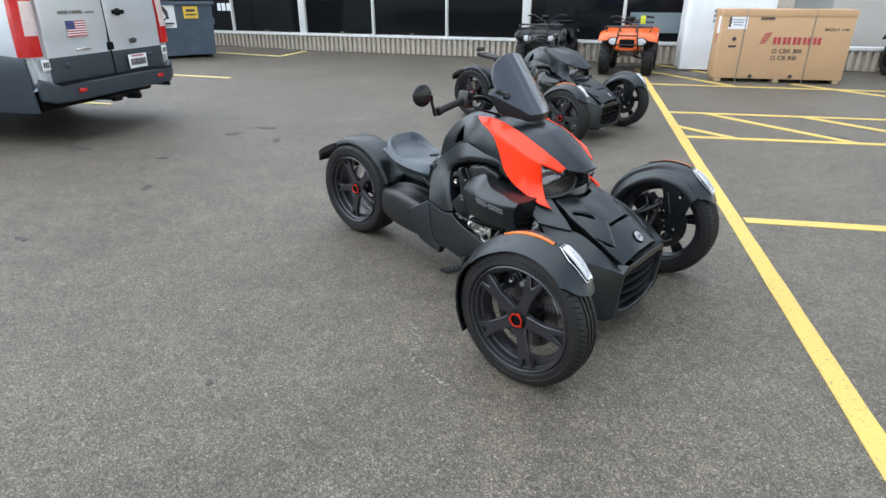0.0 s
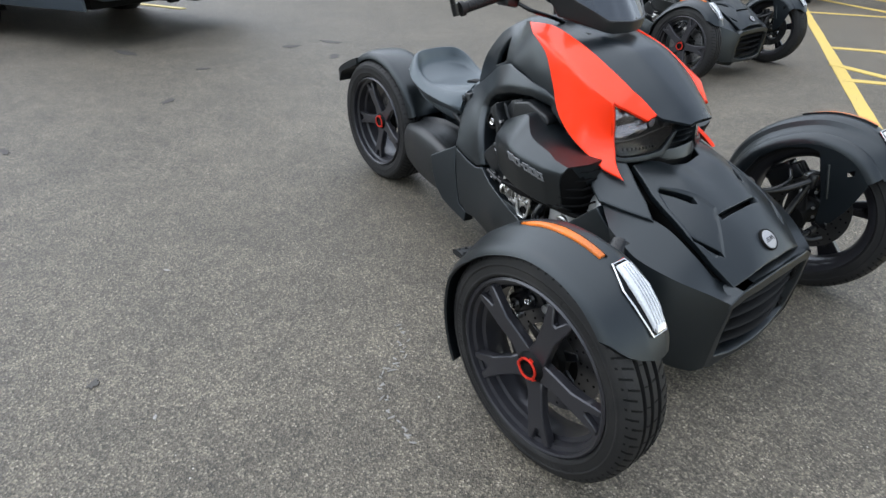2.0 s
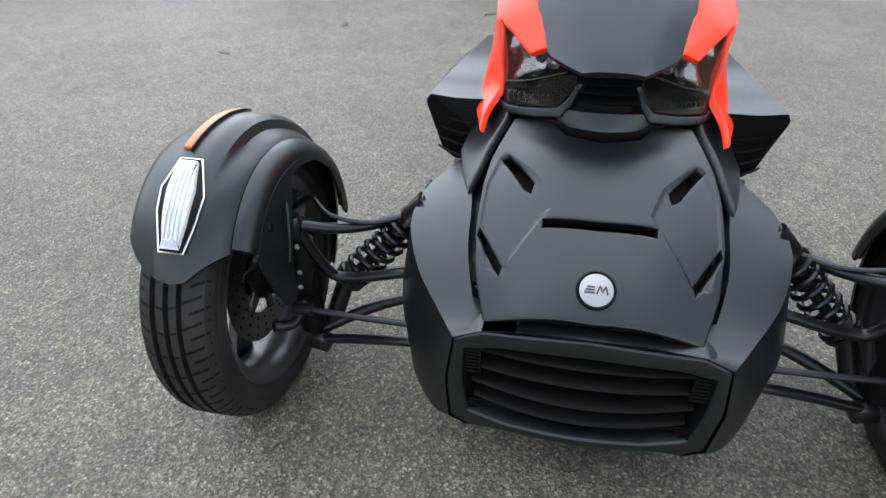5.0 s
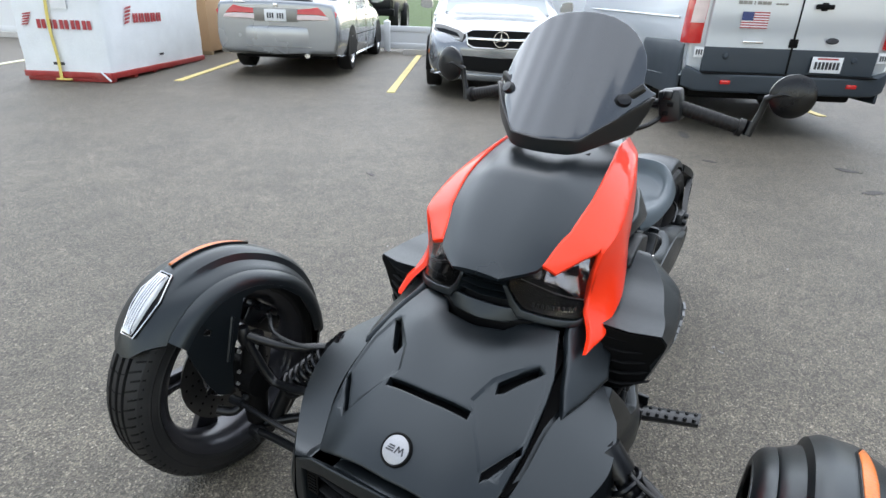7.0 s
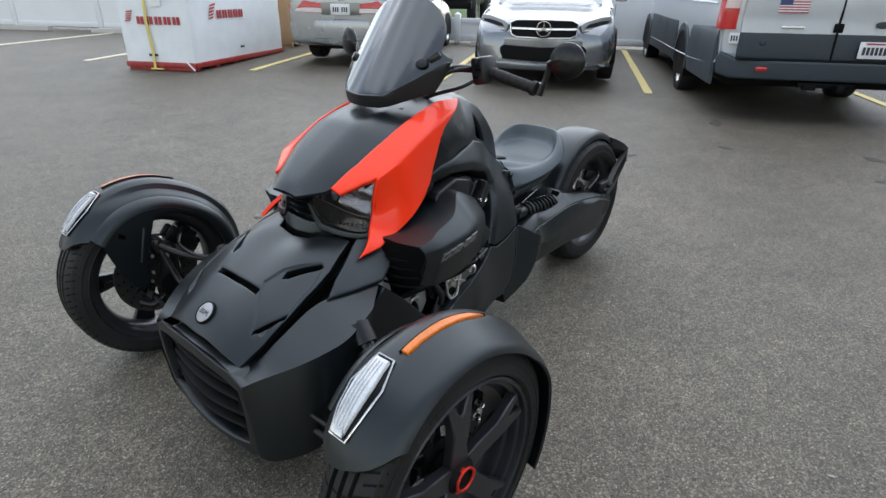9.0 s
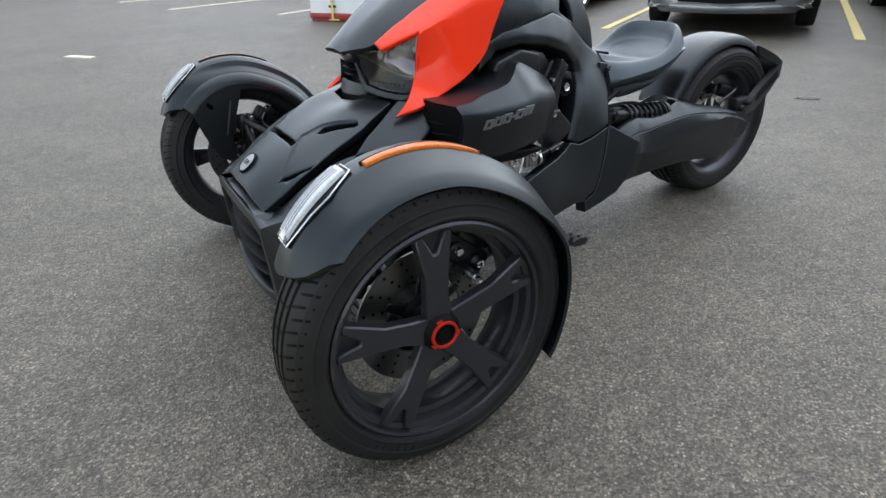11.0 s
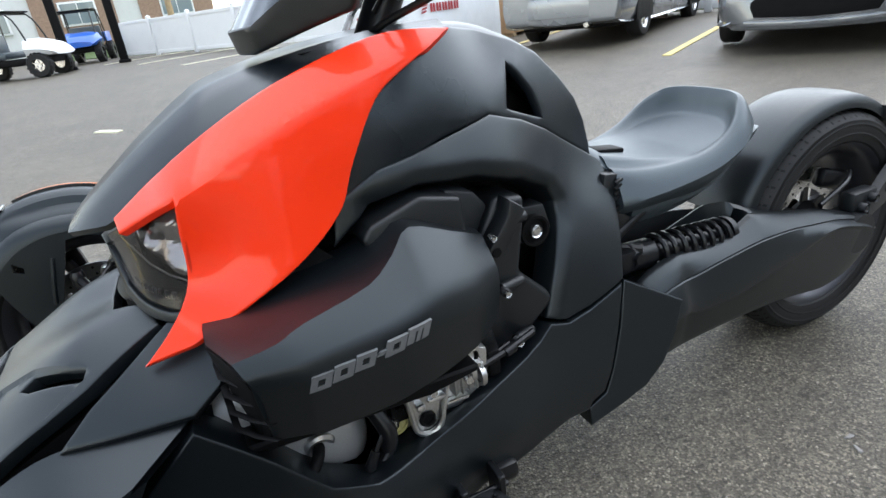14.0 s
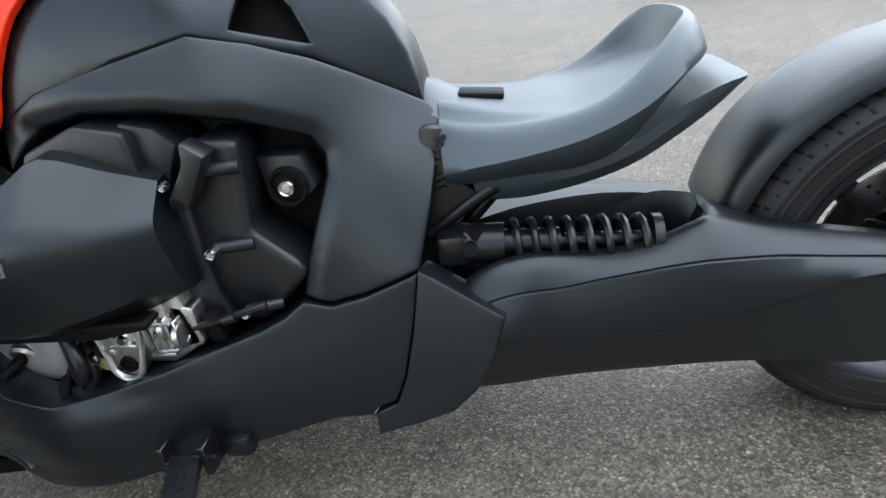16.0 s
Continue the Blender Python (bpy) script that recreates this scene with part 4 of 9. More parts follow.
    shoulder_y = plate_fn([(-0.464, 0.699, 0.195), (-0.489, 0.759, 0.19), (-0.539, 0.83, 0.172), (-0.6, 0.862, 0.155), (-0.686, 0.897, 0.106), (-0.629, 0.754, 0.176), (-0.722, 0.77, 0.152), (-0.8, 0.838, 0.085), (-0.855, 0.717, 0.098), (-0.76, 0.885, 0.058),
                           (-0.88, 0.835, 0.05), (-0.96, 0.745, 0.052), (-0.988, 0.655, 0.055), (-0.56, 0.78, 0.186), (-0.7, 0.83, 0.135)], 0.0008)
    shoulder = [(-0.44, 0.69), (-0.478, 0.752), (-0.5, 0.8), (-0.54, 0.832), (-0.6, 0.866), (-0.69, 0.9), (-0.76, 0.888), (-0.83, 0.863), (-0.88, 0.836), (-0.925, 0.79), (-0.96, 0.745), (-0.98, 0.7), (-0.99, 0.65), (-0.985, 0.63), (-0.856, 0.712), (-0.722, 0.765), (-0.629, 0.75)]
    tri_hole = [(-0.797, 0.83), (-0.815, 0.812), (-0.842, 0.776), (-0.858, 0.73), (-0.77, 0.765)]
    arch_y = plate_fn([(-0.459, 0.72, 0.192), (-0.629, 0.754, 0.182), (-0.722, 0.77, 0.156), (-0.856, 0.717, 0.105), (-1.005, 0.622, 0.06), (-1.015, 0.59, 0.085), (-0.972, 0.445, 0.172), (-0.962, 0.416, 0.186), (-0.828, 0.382, 0.193), (-0.787, 0.394, 0.2), (-0.827, 0.502, 0.178),
                       (-0.86, 0.575, 0.14), (-0.756, 0.662, 0.19), (-0.574, 0.702, 0.216), (-0.47, 0.66, 0.2), (-0.93, 0.56, 0.135), (-0.7, 0.72, 0.188)], 0.0012)
    arch = [(-0.45, 0.7), (-0.52, 0.733), (-0.629, 0.7525), (-0.722, 0.768), (-0.79, 0.746), (-0.856, 0.714), (-0.93, 0.668), (-1.0, 0.624), (-1.016, 0.6), (-0.99, 0.5), (-0.964, 0.419), (-0.88, 0.392), (-0.828, 0.383), (-0.787, 0.397), (-0.806, 0.45), (-0.828, 0.505), (-0.85, 0.56), (-0.852, 0.588), (-0.838, 0.615), (-0.76, 0.66), (-0.67, 0.688), (-0.574, 0.7), (-0.5, 0.685), (-0.44, 0.64)]
    beam_y = plate_fn([(-0.285, 0.389, 0.3), (-0.415, 0.313, 0.308), (-0.489, 0.314, 0.285), (-0.651, 0.348, 0.245), (-0.752, 0.367, 0.213), (-0.787, 0.39, 0.202), (-0.962, 0.41, 0.188), (-0.93, 0.3, 0.205), (-0.9, 0.2, 0.215), (-0.851, 0.165, 0.22), (-0.6, 0.165, 0.25), (-0.33, 0.13, 0.272),
                       (-0.25, 0.2, 0.27), (-0.12, 0.33, 0.285), (-0.16, 0.42, 0.285), (-0.42, 0.22, 0.31), (-0.65, 0.25, 0.262)])
    beam = [(-0.12, 0.405), (-0.208, 0.488), (-0.245, 0.453), (-0.291, 0.408), (-0.35, 0.34), (-0.415, 0.315), (-0.489, 0.316), (-0.57, 0.33), (-0.651, 0.349), (-0.72, 0.361), (-0.757, 0.373), (-0.787, 0.392), (-0.828, 0.379), (-0.88, 0.388), (-0.96, 0.414), (-0.94, 0.33), (-0.915, 0.25), (-0.895, 0.21), (-0.862, 0.2), (-0.852, 0.186), (-0.8, 0.192), (-0.7, 0.177), (-0.6, 0.166), (-0.42, 0.145), (-0.31, 0.135), (-0.25, 0.19), (-0.14, 0.26), (-0.1, 0.34)]
    arch_in = np.array([(-0.77, 0.36), (-0.787, 0.397), (-0.806, 0.45), (-0.828, 0.505), (-0.85, 0.56), (-0.852, 0.588), (-0.838, 0.615), (-0.76, 0.66), (-0.67, 0.688), (-0.574, 0.7), (-0.5, 0.685)])

    def arch_relief(x, z):
        """The face turns in along the engine opening."""
        p = np.stack([x, z], -1)
        best = np.full(len(p), 1.0)
        for a, b in zip(arch_in[:-1], arch_in[1:]):
            t = np.clip(((p - a) @ (b - a)) / ((b - a) @ (b - a)), 0, 1)
            best = np.minimum(best, np.linalg.norm(p - a - t[:, None] * (b - a), axis=1))
        return -0.55 * np.clip(0.022 - best, 0, 0.022)
    slots = [[(-0.212, 0.32), (-0.224, 0.33), (-0.248, 0.285), (-0.236, 0.275)], [(-0.235, 0.265), (-0.247, 0.275), (-0.272, 0.232), (-0.26, 0.222)], [(-0.267, 0.212), (-0.279, 0.222), (-0.3, 0.185), (-0.288, 0.175)]]
    pivot = [(-0.961, 0.419), (-1.02, 0.385), (-1.077, 0.352), (-1.055, 0.29), (-1.025, 0.235), (-0.985, 0.195), (-0.93, 0.172), (-0.856, 0.148), (-0.856, 0.186), (-0.896, 0.206), (-0.9165, 0.25), (-0.941, 0.33)]
    pivot_y = [(-0.966, 0.418, 0.188), (-1.02, 0.385, 0.204), (-1.077, 0.352, 0.222), (-1.025, 0.235, 0.232), (-0.985, 0.195, 0.23), (-0.856, 0.148, 0.222), (-0.9, 0.205, 0.217), (-0.946, 0.33, 0.203)]

    def beam_relief(x, z):
        return 0.009 * ramp01(0.30 - z - 0.12 * np.abs(x + 0.45), -0.02, 0.02) * ramp01(x, -0.62, -0.5) + 0.006 * ramp01(-(z - 0.186), 0.0, 0.02)

    for s in (1, -1):
        def side(g):
            return g if s > 0 else flip(g)
        part("upper_fairing", side(skin(red_o, red_y, "xz", 0.012, 0.003, 0.009, creases=red_crease)), trim["accent"], bike, trim["accent_label"], sharp=32)
        part("side_fairing", side(skin(side_fair, side_y, "xz", 0.014, 0.005, 0.014)), trim["body"], bike, sharp=32)
        part("tank_side", side(skin(shoulder, shoulder_y, "xz", 0.014, 0.006, 0.013, [tri_hole])), trim["cowl"], bike, "satin black tank cover with a three-cornered opening", sharp=32)
        part("frame_arch", side(skin(arch, arch_y, "xz", 0.05, 0.005, 0.009, relief=arch_relief)), trim["body"], bike, "matte black arched frame cover", sharp=32)
        part("frame_beam", side(skin(beam, beam_y, "xz", 0.06, 0.004, 0.012, slots, relief=beam_relief)), trim["body"], bike, "matte black lower frame cover", sharp=32)
        part("pivot_cover", side(skin(pivot, pivot_y, "xz", 0.05, 0.003, 0.012)), trim["body"], bike, "matte black swingarm pivot cover", sharp=32)
        # air pod
        sec = [(-0.252, [(0.17, 0.602), (0.288, 0.6), (0.348, 0.598), (0.362, 0.575), (0.326, 0.465), (0.286, 0.441), (0.24, 0.436), (0.17, 0.44)]),
               (-0.3, [(0.17, 0.606), (0.284, 0.604), (0.342, 0.602), (0.366, 0.57), (0.33, 0.458), (0.286, 0.43), (0.24, 0.428), (0.17, 0.43)]),
               (-0.36, [(0.17, 0.614), (0.276, 0.612), (0.33, 0.61), (0.368, 0.57), (0.33, 0.452), (0.286, 0.424), (0.24, 0.42), (0.17, 0.42)]),
               (-0.45, [(0.17, 0.626), (0.262, 0.625), (0.308, 0.622), (0.363, 0.572), (0.326, 0.452), (0.286, 0.424), (0.24, 0.418), (0.17, 0.42)]),
               (-0.495, [(0.17, 0.645), (0.24, 0.644), (0.28, 0.641), (0.356, 0.576), (0.319, 0.455), (0.28, 0.426), (0.24, 0.42), (0.17, 0.42)]),
               (-0.532, [(0.17, 0.665), (0.215, 0.665), (0.252, 0.661), (0.346, 0.582), (0.311, 0.458), (0.272, 0.43), (0.23, 0.424), (0.17, 0.42)]),
               (-0.6, [(0.17, 0.637), (0.205, 0.637), (0.24, 0.633), (0.314, 0.568), (0.291, 0.469), (0.256, 0.438), (0.22, 0.43), (0.17, 0.43)]),
               (-0.656, [(0.17, 0.61), (0.195, 0.61), (0.222, 0.606), (0.271, 0.56), (0.254, 0.479), (0.232, 0.453), (0.2, 0.45), (0.17, 0.45)])]

        def rounded(ring):
            """The widest edge of the pod is rolled over, not creased."""
            (y2, z2), (y3, z3), (y4, z4) = ring[2:5]
            edge = [((1 - t) ** 2 * (y3 + 0.3 * (y2 - y3)) + 2 * t * (1 - t) * y3 + t * t * (y3 + 0.35 * (y4 - y3)), (1 - t) ** 2 * (z3 + 0.3 * (z2 - z3)) + 2 * t * (1 - t) * z3 + t * t * (z3 + 0.35 * (z4 - z3))) for t in (0, 0.25, 0.5, 0.75, 1)]
            return ring[:3] + edge + ring[4:]
        rows = [[(x, y, z) for y, z in rounded(ring)] for x, ring in sec]
        cut = (0.0, 0.0, -0.022, -0.03, -0.033, -0.036, -0.04, -0.043, -0.044, -0.034, -0.022, -0.01)
        rows[0] = [(x + c, y, z) for (x, y, z), c in zip(rows[0], cut)]
        rows[1] = [(x - 0.012 + 0.6 * c, y, z) for (x, y, z), c in zip(rows[1], cut)]
        pod = part("air_pod", side(loft(rows, 3, 1)), trim["body"], bike, "matte black side air box cover", sharp=30)
        nr = len(rows[0])
        # A black sheet on the closed front stands for the intake's shade.
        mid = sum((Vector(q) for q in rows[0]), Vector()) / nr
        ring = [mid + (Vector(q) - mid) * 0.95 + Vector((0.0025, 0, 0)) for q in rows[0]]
        part("intake_shade", side((ring + [q - Vector((0.006, 0, 0)) for q in ring], [list(range(nr)), list(range(2 * nr - 1, nr - 1, -1))] + [[i, (i + 1) % nr, (i + 1) % nr + nr, i + nr] for i in range(nr)])), M_DARK, pod, "flat black sheet standing for the shade in the air intake")
        for i in range(5):
            z = 0.575 - 0.026 * i
            part("intake_fin", side(loft([[(x + 0.003, y, z), (x, y, z + 0.0018), (x - 0.006, y, z + 0.0018), (x - 0.006, y, z)] for x, y in ((-0.254, 0.2), (-0.256, 0.285), (-0.292 - 0.002 * i, 0.338))], 2, 1)), M_DARK, pod)
        part("pod_tray", side(prism([(-0.245, 0.437), (-0.245, 0.428), (-0.3, 0.418), (-0.52, 0.408), (-0.6, 0.42), (-0.6, 0.432)], 0.19, 0.285, "xz", 0.004, 1)), M_DARK, pod)
        # brand lettering, drawn as plain slanted blocks
        blocks, x0 = [], -0.346
        for wdt, hgt in ((0.028, 0.024), (0.028, 0.024), (0.028, 0.024), (0.012, 0.006), (0.03, 0.024), (0.036, 0.024)):
            x = x0 - wdt / 2
            zb = 0.532 + (0.02 * (-0.346 - x) / 0.17)
            t = 0.0055
            lean = 0.006
            zz = zb + (0.009 if hgt < 0.01 else 0)
            def slab(u0, u1, v0, v1):
                pts = []
                for u, v in ((u0, v0), (u1, v0), (u1, v1), (u0, v1)):
                    px, pz = x0 - u * wdt - lean * v, zz + v * hgt
                    sx = [q[0] for q in sec][::-1]
                    y3, z3, y4, z4 = (float(np.interp(px, sx, [q[1][i][j] for q in sec][::-1])) for i, j in ((3, 0), (3, 1), (4, 0), (4, 1)))
                    pts.append((px, pz, y3 - (y3 - y4) * max(z3 - pz, 0.0) / (z3 - z4)))
                vs = [Vector((px, yy + off, pz)) for off in (-0.004, 0.001) for px, pz, yy in pts]
                return vs, [[3, 2, 1, 0], [4, 5, 6, 7], [0, 1, 5, 4], [1, 2, 6, 5], [2, 3, 7, 6], [3, 0, 4, 7]]
            if hgt < 0.01:
                blocks.append(slab(0.1, 0.9, 0, 1))
            else:
                blocks += [slab(0.0, 0.3, 0, 1), slab(0.62, 0.92, 0, 1), slab(0.3, 0.62, 0.72, 1.0)] + ([slab(0.3, 0.62, 0.0, 0.28)] if wdt < 0.035 else [slab(0.38, 0.55, 0.0, 0.8)])
            x0 -= wdt
        pieces("lettering_block", [side(g) for g in blocks], M_GREYTEXT, pod, "grey brand lettering as plain blocks")
        # belt-drive cover, filter cover and fixings behind the pod
        part("clutch_cover", side(prism([(-0.7, 0.645), (-0.756, 0.636), (-0.752, 0.59), (-0.738, 0.505), (-0.795, 0.45), (-0.803, 0.43), (-0.72, 0.358), (-0.655, 0.365), (-0.604, 0.43), (-0.598, 0.46), (-0.645, 0.545)], 0.1, 0.19, "xz", 0.011, 3)), M_ARM, bike, "black moulded clutch cover")
        part("clutch_cover_front", side(prism([(-0.645, 0.56), (-0.672, 0.56), (-0.668, 0.488), (-0.669, 0.424), (-0.682, 0.37), (-0.655, 0.368), (-0.607, 0.43), (-0.602, 0.46)], 0.185, 0.207, "xz", 0.007, 3)), M_ARM, bike)
        for a, b in (((-0.69, 0.205, 0.495), (-0.738, 0.188, 0.49)), ((-0.71, 0.208, 0.393), (-0.752, 0.188, 0.388)), ((-0.704, 0.2, 0.605), (-0.752, 0.186, 0.602))):
            part("cover_boss", side(tube([a, b], 0.0095, 12, 1)), M_ARM, bike)
        part("filter_lid", side(prism([(-0.474, 0.643), (-0.486, 0.662), (-0.566, 0.688), (-0.63, 0.672), (-0.634, 0.6), (-0.5, 0.6)], 0.12, 0.222, "xz", 0.007, 3)), M_ARM, bike, "black air filter lid")
        part("filter_housing", side(prism([(-0.613, 0.682), (-0.66, 0.668), (-0.682, 0.64), (-0.652, 0.585), (-0.61, 0.585)], 0.1, 0.2, "xz", 0.006, 2)), M_ARM, bike)
        part("cover_bracket", side(prism([(-0.704, 0.653), (-0.733, 0.63), (-0.713, 0.6), (-0.69, 0.566), (-0.673, 0.56), (-0.66, 0.575), (-0.688, 0.61), (-0.699, 0.626)], 0.19, 0.23, "xz", 0.006, 2)), M_ARM, bike)
        part("bracket_hole", side(xf(lathe([(0.0001, 0.002), (0.0075, 0.002), (0.0085, 0.0), (0.0085, -0.01), (0.0001, -0.01)], 16), Matrix.Translation((-0.675, 0.2295, 0.573)))), M_DARK, bike)
        pieces("fixing_bolt", [side(bolt(*q)) for q in ((0.008, 0.016, (-0.691, 0.212, 0.495)), (0.008, 0.016, (-0.709, 0.21, 0.394)), (0.006, 0.012, (-0.668, 0.226, 0.6)))], M_STEEL, bike, "bright cover bolt")
        plug = part("mount_plate", side(prism([(-0.755, 0.6), (-0.82, 0.595), (-0.835, 0.545), (-0.8, 0.522), (-0.76, 0.535)], 0.1, 0.145, "xz", 0.006)), M_ARM, bike)
        part("mount_socket", side(xf(lathe([(0.0001, 0.004), (0.02, 0.004), (0.024, 0.012), (0.028, 0.012), (0.029, 0.0), (0.0001, -0.002)], 28), Matrix.Translation((-0.794, 0.144, 0.553)))), M_DARK, plug)
        part("mount_bolt", side(bolt(0.013, 0.012, (-0.794, 0.148, 0.553))), M_STEEL, plug)
        # engine parts in the window under the pod
        # a cast bracket with a rounded foot, and the bright castings behind it
        foot = [(-0.518 + 0.024 * math.sin(a), 0.343 - 0.024 * math.cos(a)) for a in np.linspace(-1.4, 1.4, 9)]
        cast = part("engine_bracket", side(prism([(-0.566, 0.424), (-0.546, 0.356)] + foot + [(-0.493, 0.356), (-0.486, 0.412)], 0.225, 0.25, "xz", 0.003, 1)), M_ALU, bike, "bare cast aluminium bracket")
        part("bracket_rim", side(tube([(-0.566, 0.252, 0.424), (-0.546, 0.254, 0.356)] + [(x, 0.256, z) for x, z in foot] + [(-0.493, 0.254, 0.356), (-0.486, 0.252, 0.412)], 0.0048, 8, 1)), M_ALU, cast)
        part("bracket_eye", side(xf(lathe([(0.0001, 0.001), (0.0085, 0.001), (0.009, 0.004), (0.0125, 0.005), (0.014, 0.0), (0.0001, -0.004)], 20), Matrix.Translation((-0.518, 0.251, 0.343)))), M_DARK, cast)
        for x, z, w, h, y in ((-0.515, 0.398, 0.012, 0.03, 0.256), (-0.535, 0.378, 0.03, 0.008, 0.256), (-0.508, 0.372, 0.014, 0.012, 0.258)):
            part("bracket_web", side(box(w, 0.02, h, (x, y - 0.006, z), 0.003)), M_ALU, cast)
        part("engine_casting", side(prism([(-0.48, 0.436), (-0.62, 0.462), (-0.64, 0.36), (-0.58, 0.328), (-0.5, 0.335)], 0.15, 0.236, "xz", 0.006, 2)), M_ALU, bike, "bright aluminium engine casting")
        for x, z, w, h in ((-0.585, 0.44, 0.05, 0.006), (-0.602, 0.4, 0.006, 0.08), (-0.545, 0.425, 0.006, 0.03), (-0.575, 0.35, 0.04, 0.007)):
            part("casting_rib", side(box(w, 0.014, h, (x, 0.24, z), 0.002)), M_ALU, bike)
        body = part("throttle_body", side(prism([(-0.57, 0.462), (-0.612, 0.46), (-0.606, 0.37), (-0.57, 0.366)], 0.16, 0.252, "xz", 0.006, 2)), M_ALU, bike, "bare aluminium throttle body")
        part("throttle_flange", side(prism([(-0.605, 0.43), (-0.64, 0.42), (-0.636, 0.355), (-0.602, 0.352)], 0.16, 0.236, "xz", 0.005, 2)), M_ALU, body)
        part("throttle_rib", side(box(0.05, 0.012, 0.008, (-0.59, 0.255, 0.412), 0.002)), M_ALU, body)
        part("sensor_plug", side(box(0.024, 0.04, 0.05, (-0.655, 0.21, 0.378), 0.006)), M_DARK, body)
        part("sensor_cap", side(xf(lathe([(0.0001, 0.01), (0.007, 0.01), (0.008, 0.0), (0.0001, -0.01)], 14), Matrix.Translation((-0.592, 0.254, 0.392)))), M_STEEL, body)
        drum = xf(lathe([(0.0001, 0.02), (0.018, 0.02), (0.02, 0.012), (0.034, 0.012), (0.036, 0.004), (0.04, 0.004), (0.041, -0.05), (0.0001, -0.05)], 32), Matrix.Translation((-0.492, 0.212, 0.352)))
        part("starter_drum", side(drum), M_DULL, bike, "round grey engine casting")
        part("filler_cap", side(xf(lathe([(0.0001, 0.008), (0.009, 0.008), (0.01, 0.004), (0.014, 0.004), (0.0155, 0.008), (0.0175, 0.008), (0.018, 0.0), (0.0001, 0.0)], 24), Matrix.Translation((-0.472, 0.232, 0.343)))), M_CAP, bike, "dull yellow round plug")
        for k in range(5):
            part("fin", side(box(0.004, 0.03, 0.07 - 0.006 * k, (-0.568 - 0.0125 * k, 0.244, 0.402 - 0.003 * k), 0.0015, 1)), M_ALU, body)
        for x, z, h in ((-0.6, 0.4, 0.05), (-0.617, 0.385, 0.04)):
            part("flange_ring", side(xf(lathe([(0.014, -0.004), (0.02, -0.004), (0.02, 0.004), (0.014, 0.004)], 20, "x", True), Matrix.Translation((x, 0.246, z)))), M_ALU, body)
        part("drain_boss", side(xf(lathe([(0.0001, 0.012), (0.006, 0.012), (0.0075, 0.006), (0.0115, 0.004), (0.012, -0.01), (0.0001, -0.01)], 18), Matrix.Translation((-0.531, 0.25, 0.39)))), M_STEEL, cast)
        part("sensor_lead", side(join(tube([(-0.455, 0.24, 0.4), (-0.447, 0.262, 0.372), (-0.425, 0.27, 0.338)], 0.0035, 8), tube([(-0.425, 0.27, 0.34), (-0.412, 0.272, 0.315)], (0.007, 0.009), 10, 1), tube([(-0.412, 0.272, 0.315), (-0.405, 0.273, 0.3)], 0.0065, 10, 1))), M_FRAME, bike, "black sensor plug on its lead")
        part("drive_link", side(join(tube([(-0.63, 0.232, 0.385), (-0.69, 0.226, 0.395), (-0.74, 0.215, 0.402)], 0.006, 8), tube([(-0.675, 0.229, 0.391), (-0.695, 0.226, 0.395)], 0.009, 10, 1))), M_FRAME, bike, "black control link")
        part("wiring_clip", side(box(0.03, 0.02, 0.045, (-0.478, 0.235, 0.372), 0.005)), M_DARK, bike)
        part("earth_bolt", side(bolt(0.011, 0.01, (-0.462, 0.243, 0.355))), M_STEEL, bike)
        pieces("throttle_bolt", [side(bolt(*q)) for q in ((0.006, 0.014, (-0.52, 0.246, 0.4)), (0.006, 0.014, (-0.475, 0.244, 0.385)))], M_DARK, bike)
        part("cylinder_cover", side(loft([[(-0.17, y, z) for y, z in ((0.1, 0.44), (0.19, 0.45), (0.21, 0.42), (0.2, 0.36), (0.1, 0.35))], [(-0.24, y, z) for y, z in ((0.1, 0.5), (0.205, 0.5), (0.235, 0.44), (0.22, 0.36), (0.1, 0.34))], [(-0.31, y, z) for y, z in ((0.1, 0.5), (0.22, 0.49), (0.24, 0.42), (0.236, 0.33), (0.1, 0.3))], [(-0.4, y, z) for y, z in ((0.1, 0.46), (0.215, 0.45), (0.245, 0.39), (0.235, 0.31), (0.1, 0.28))], [(-0.43, y, z) for y, z in ((0.1, 0.44), (0.19, 0.43), (0.21, 0.38), (0.2, 0.31), (0.1, 0.29))]], 3, 2)), M_CAST, bike, "pale grey cast engine cover")
        ring = xf(lathe([(0.0001, 0.0), (0.012, 0.0), (0.012, 0.012), (0.019, 0.014), (0.024, 0.01), (0.025, -0.01), (0.0001, -0.01)], 28), Matrix.Translation((-0.352, 0.238, 0.37)) @ Matrix.Rotation(-0.3, 4, "X"))
        part("spark_plug_well", side(ring), M_ALU, bike)
        part("plug_cap", side(tube([(-0.352, 0.236, 0.37), (-0.345, 0.262, 0.363), (-0.33, 0.278, 0.352)], 0.009, 10)), M_DARK, bike)
        pieces("hose", [side(g) for g in (tube([(-0.42, 0.22, 0.43), (-0.44, 0.25, 0.38), (-0.455, 0.25, 0.33), (-0.43, 0.26, 0.3)], 0.009, 10), tube([(-0.57, 0.22, 0.37), (-0.63, 0.215, 0.375), (-0.7, 0.2, 0.385)], 0.006, 8), tube([(-0.43, 0.24, 0.41), (-0.45, 0.262, 0.36), (-0.445, 0.265, 0.33)], (0.012, 0.014, 0.012), 10))], M_FRAME, bike, "black rubber hose")
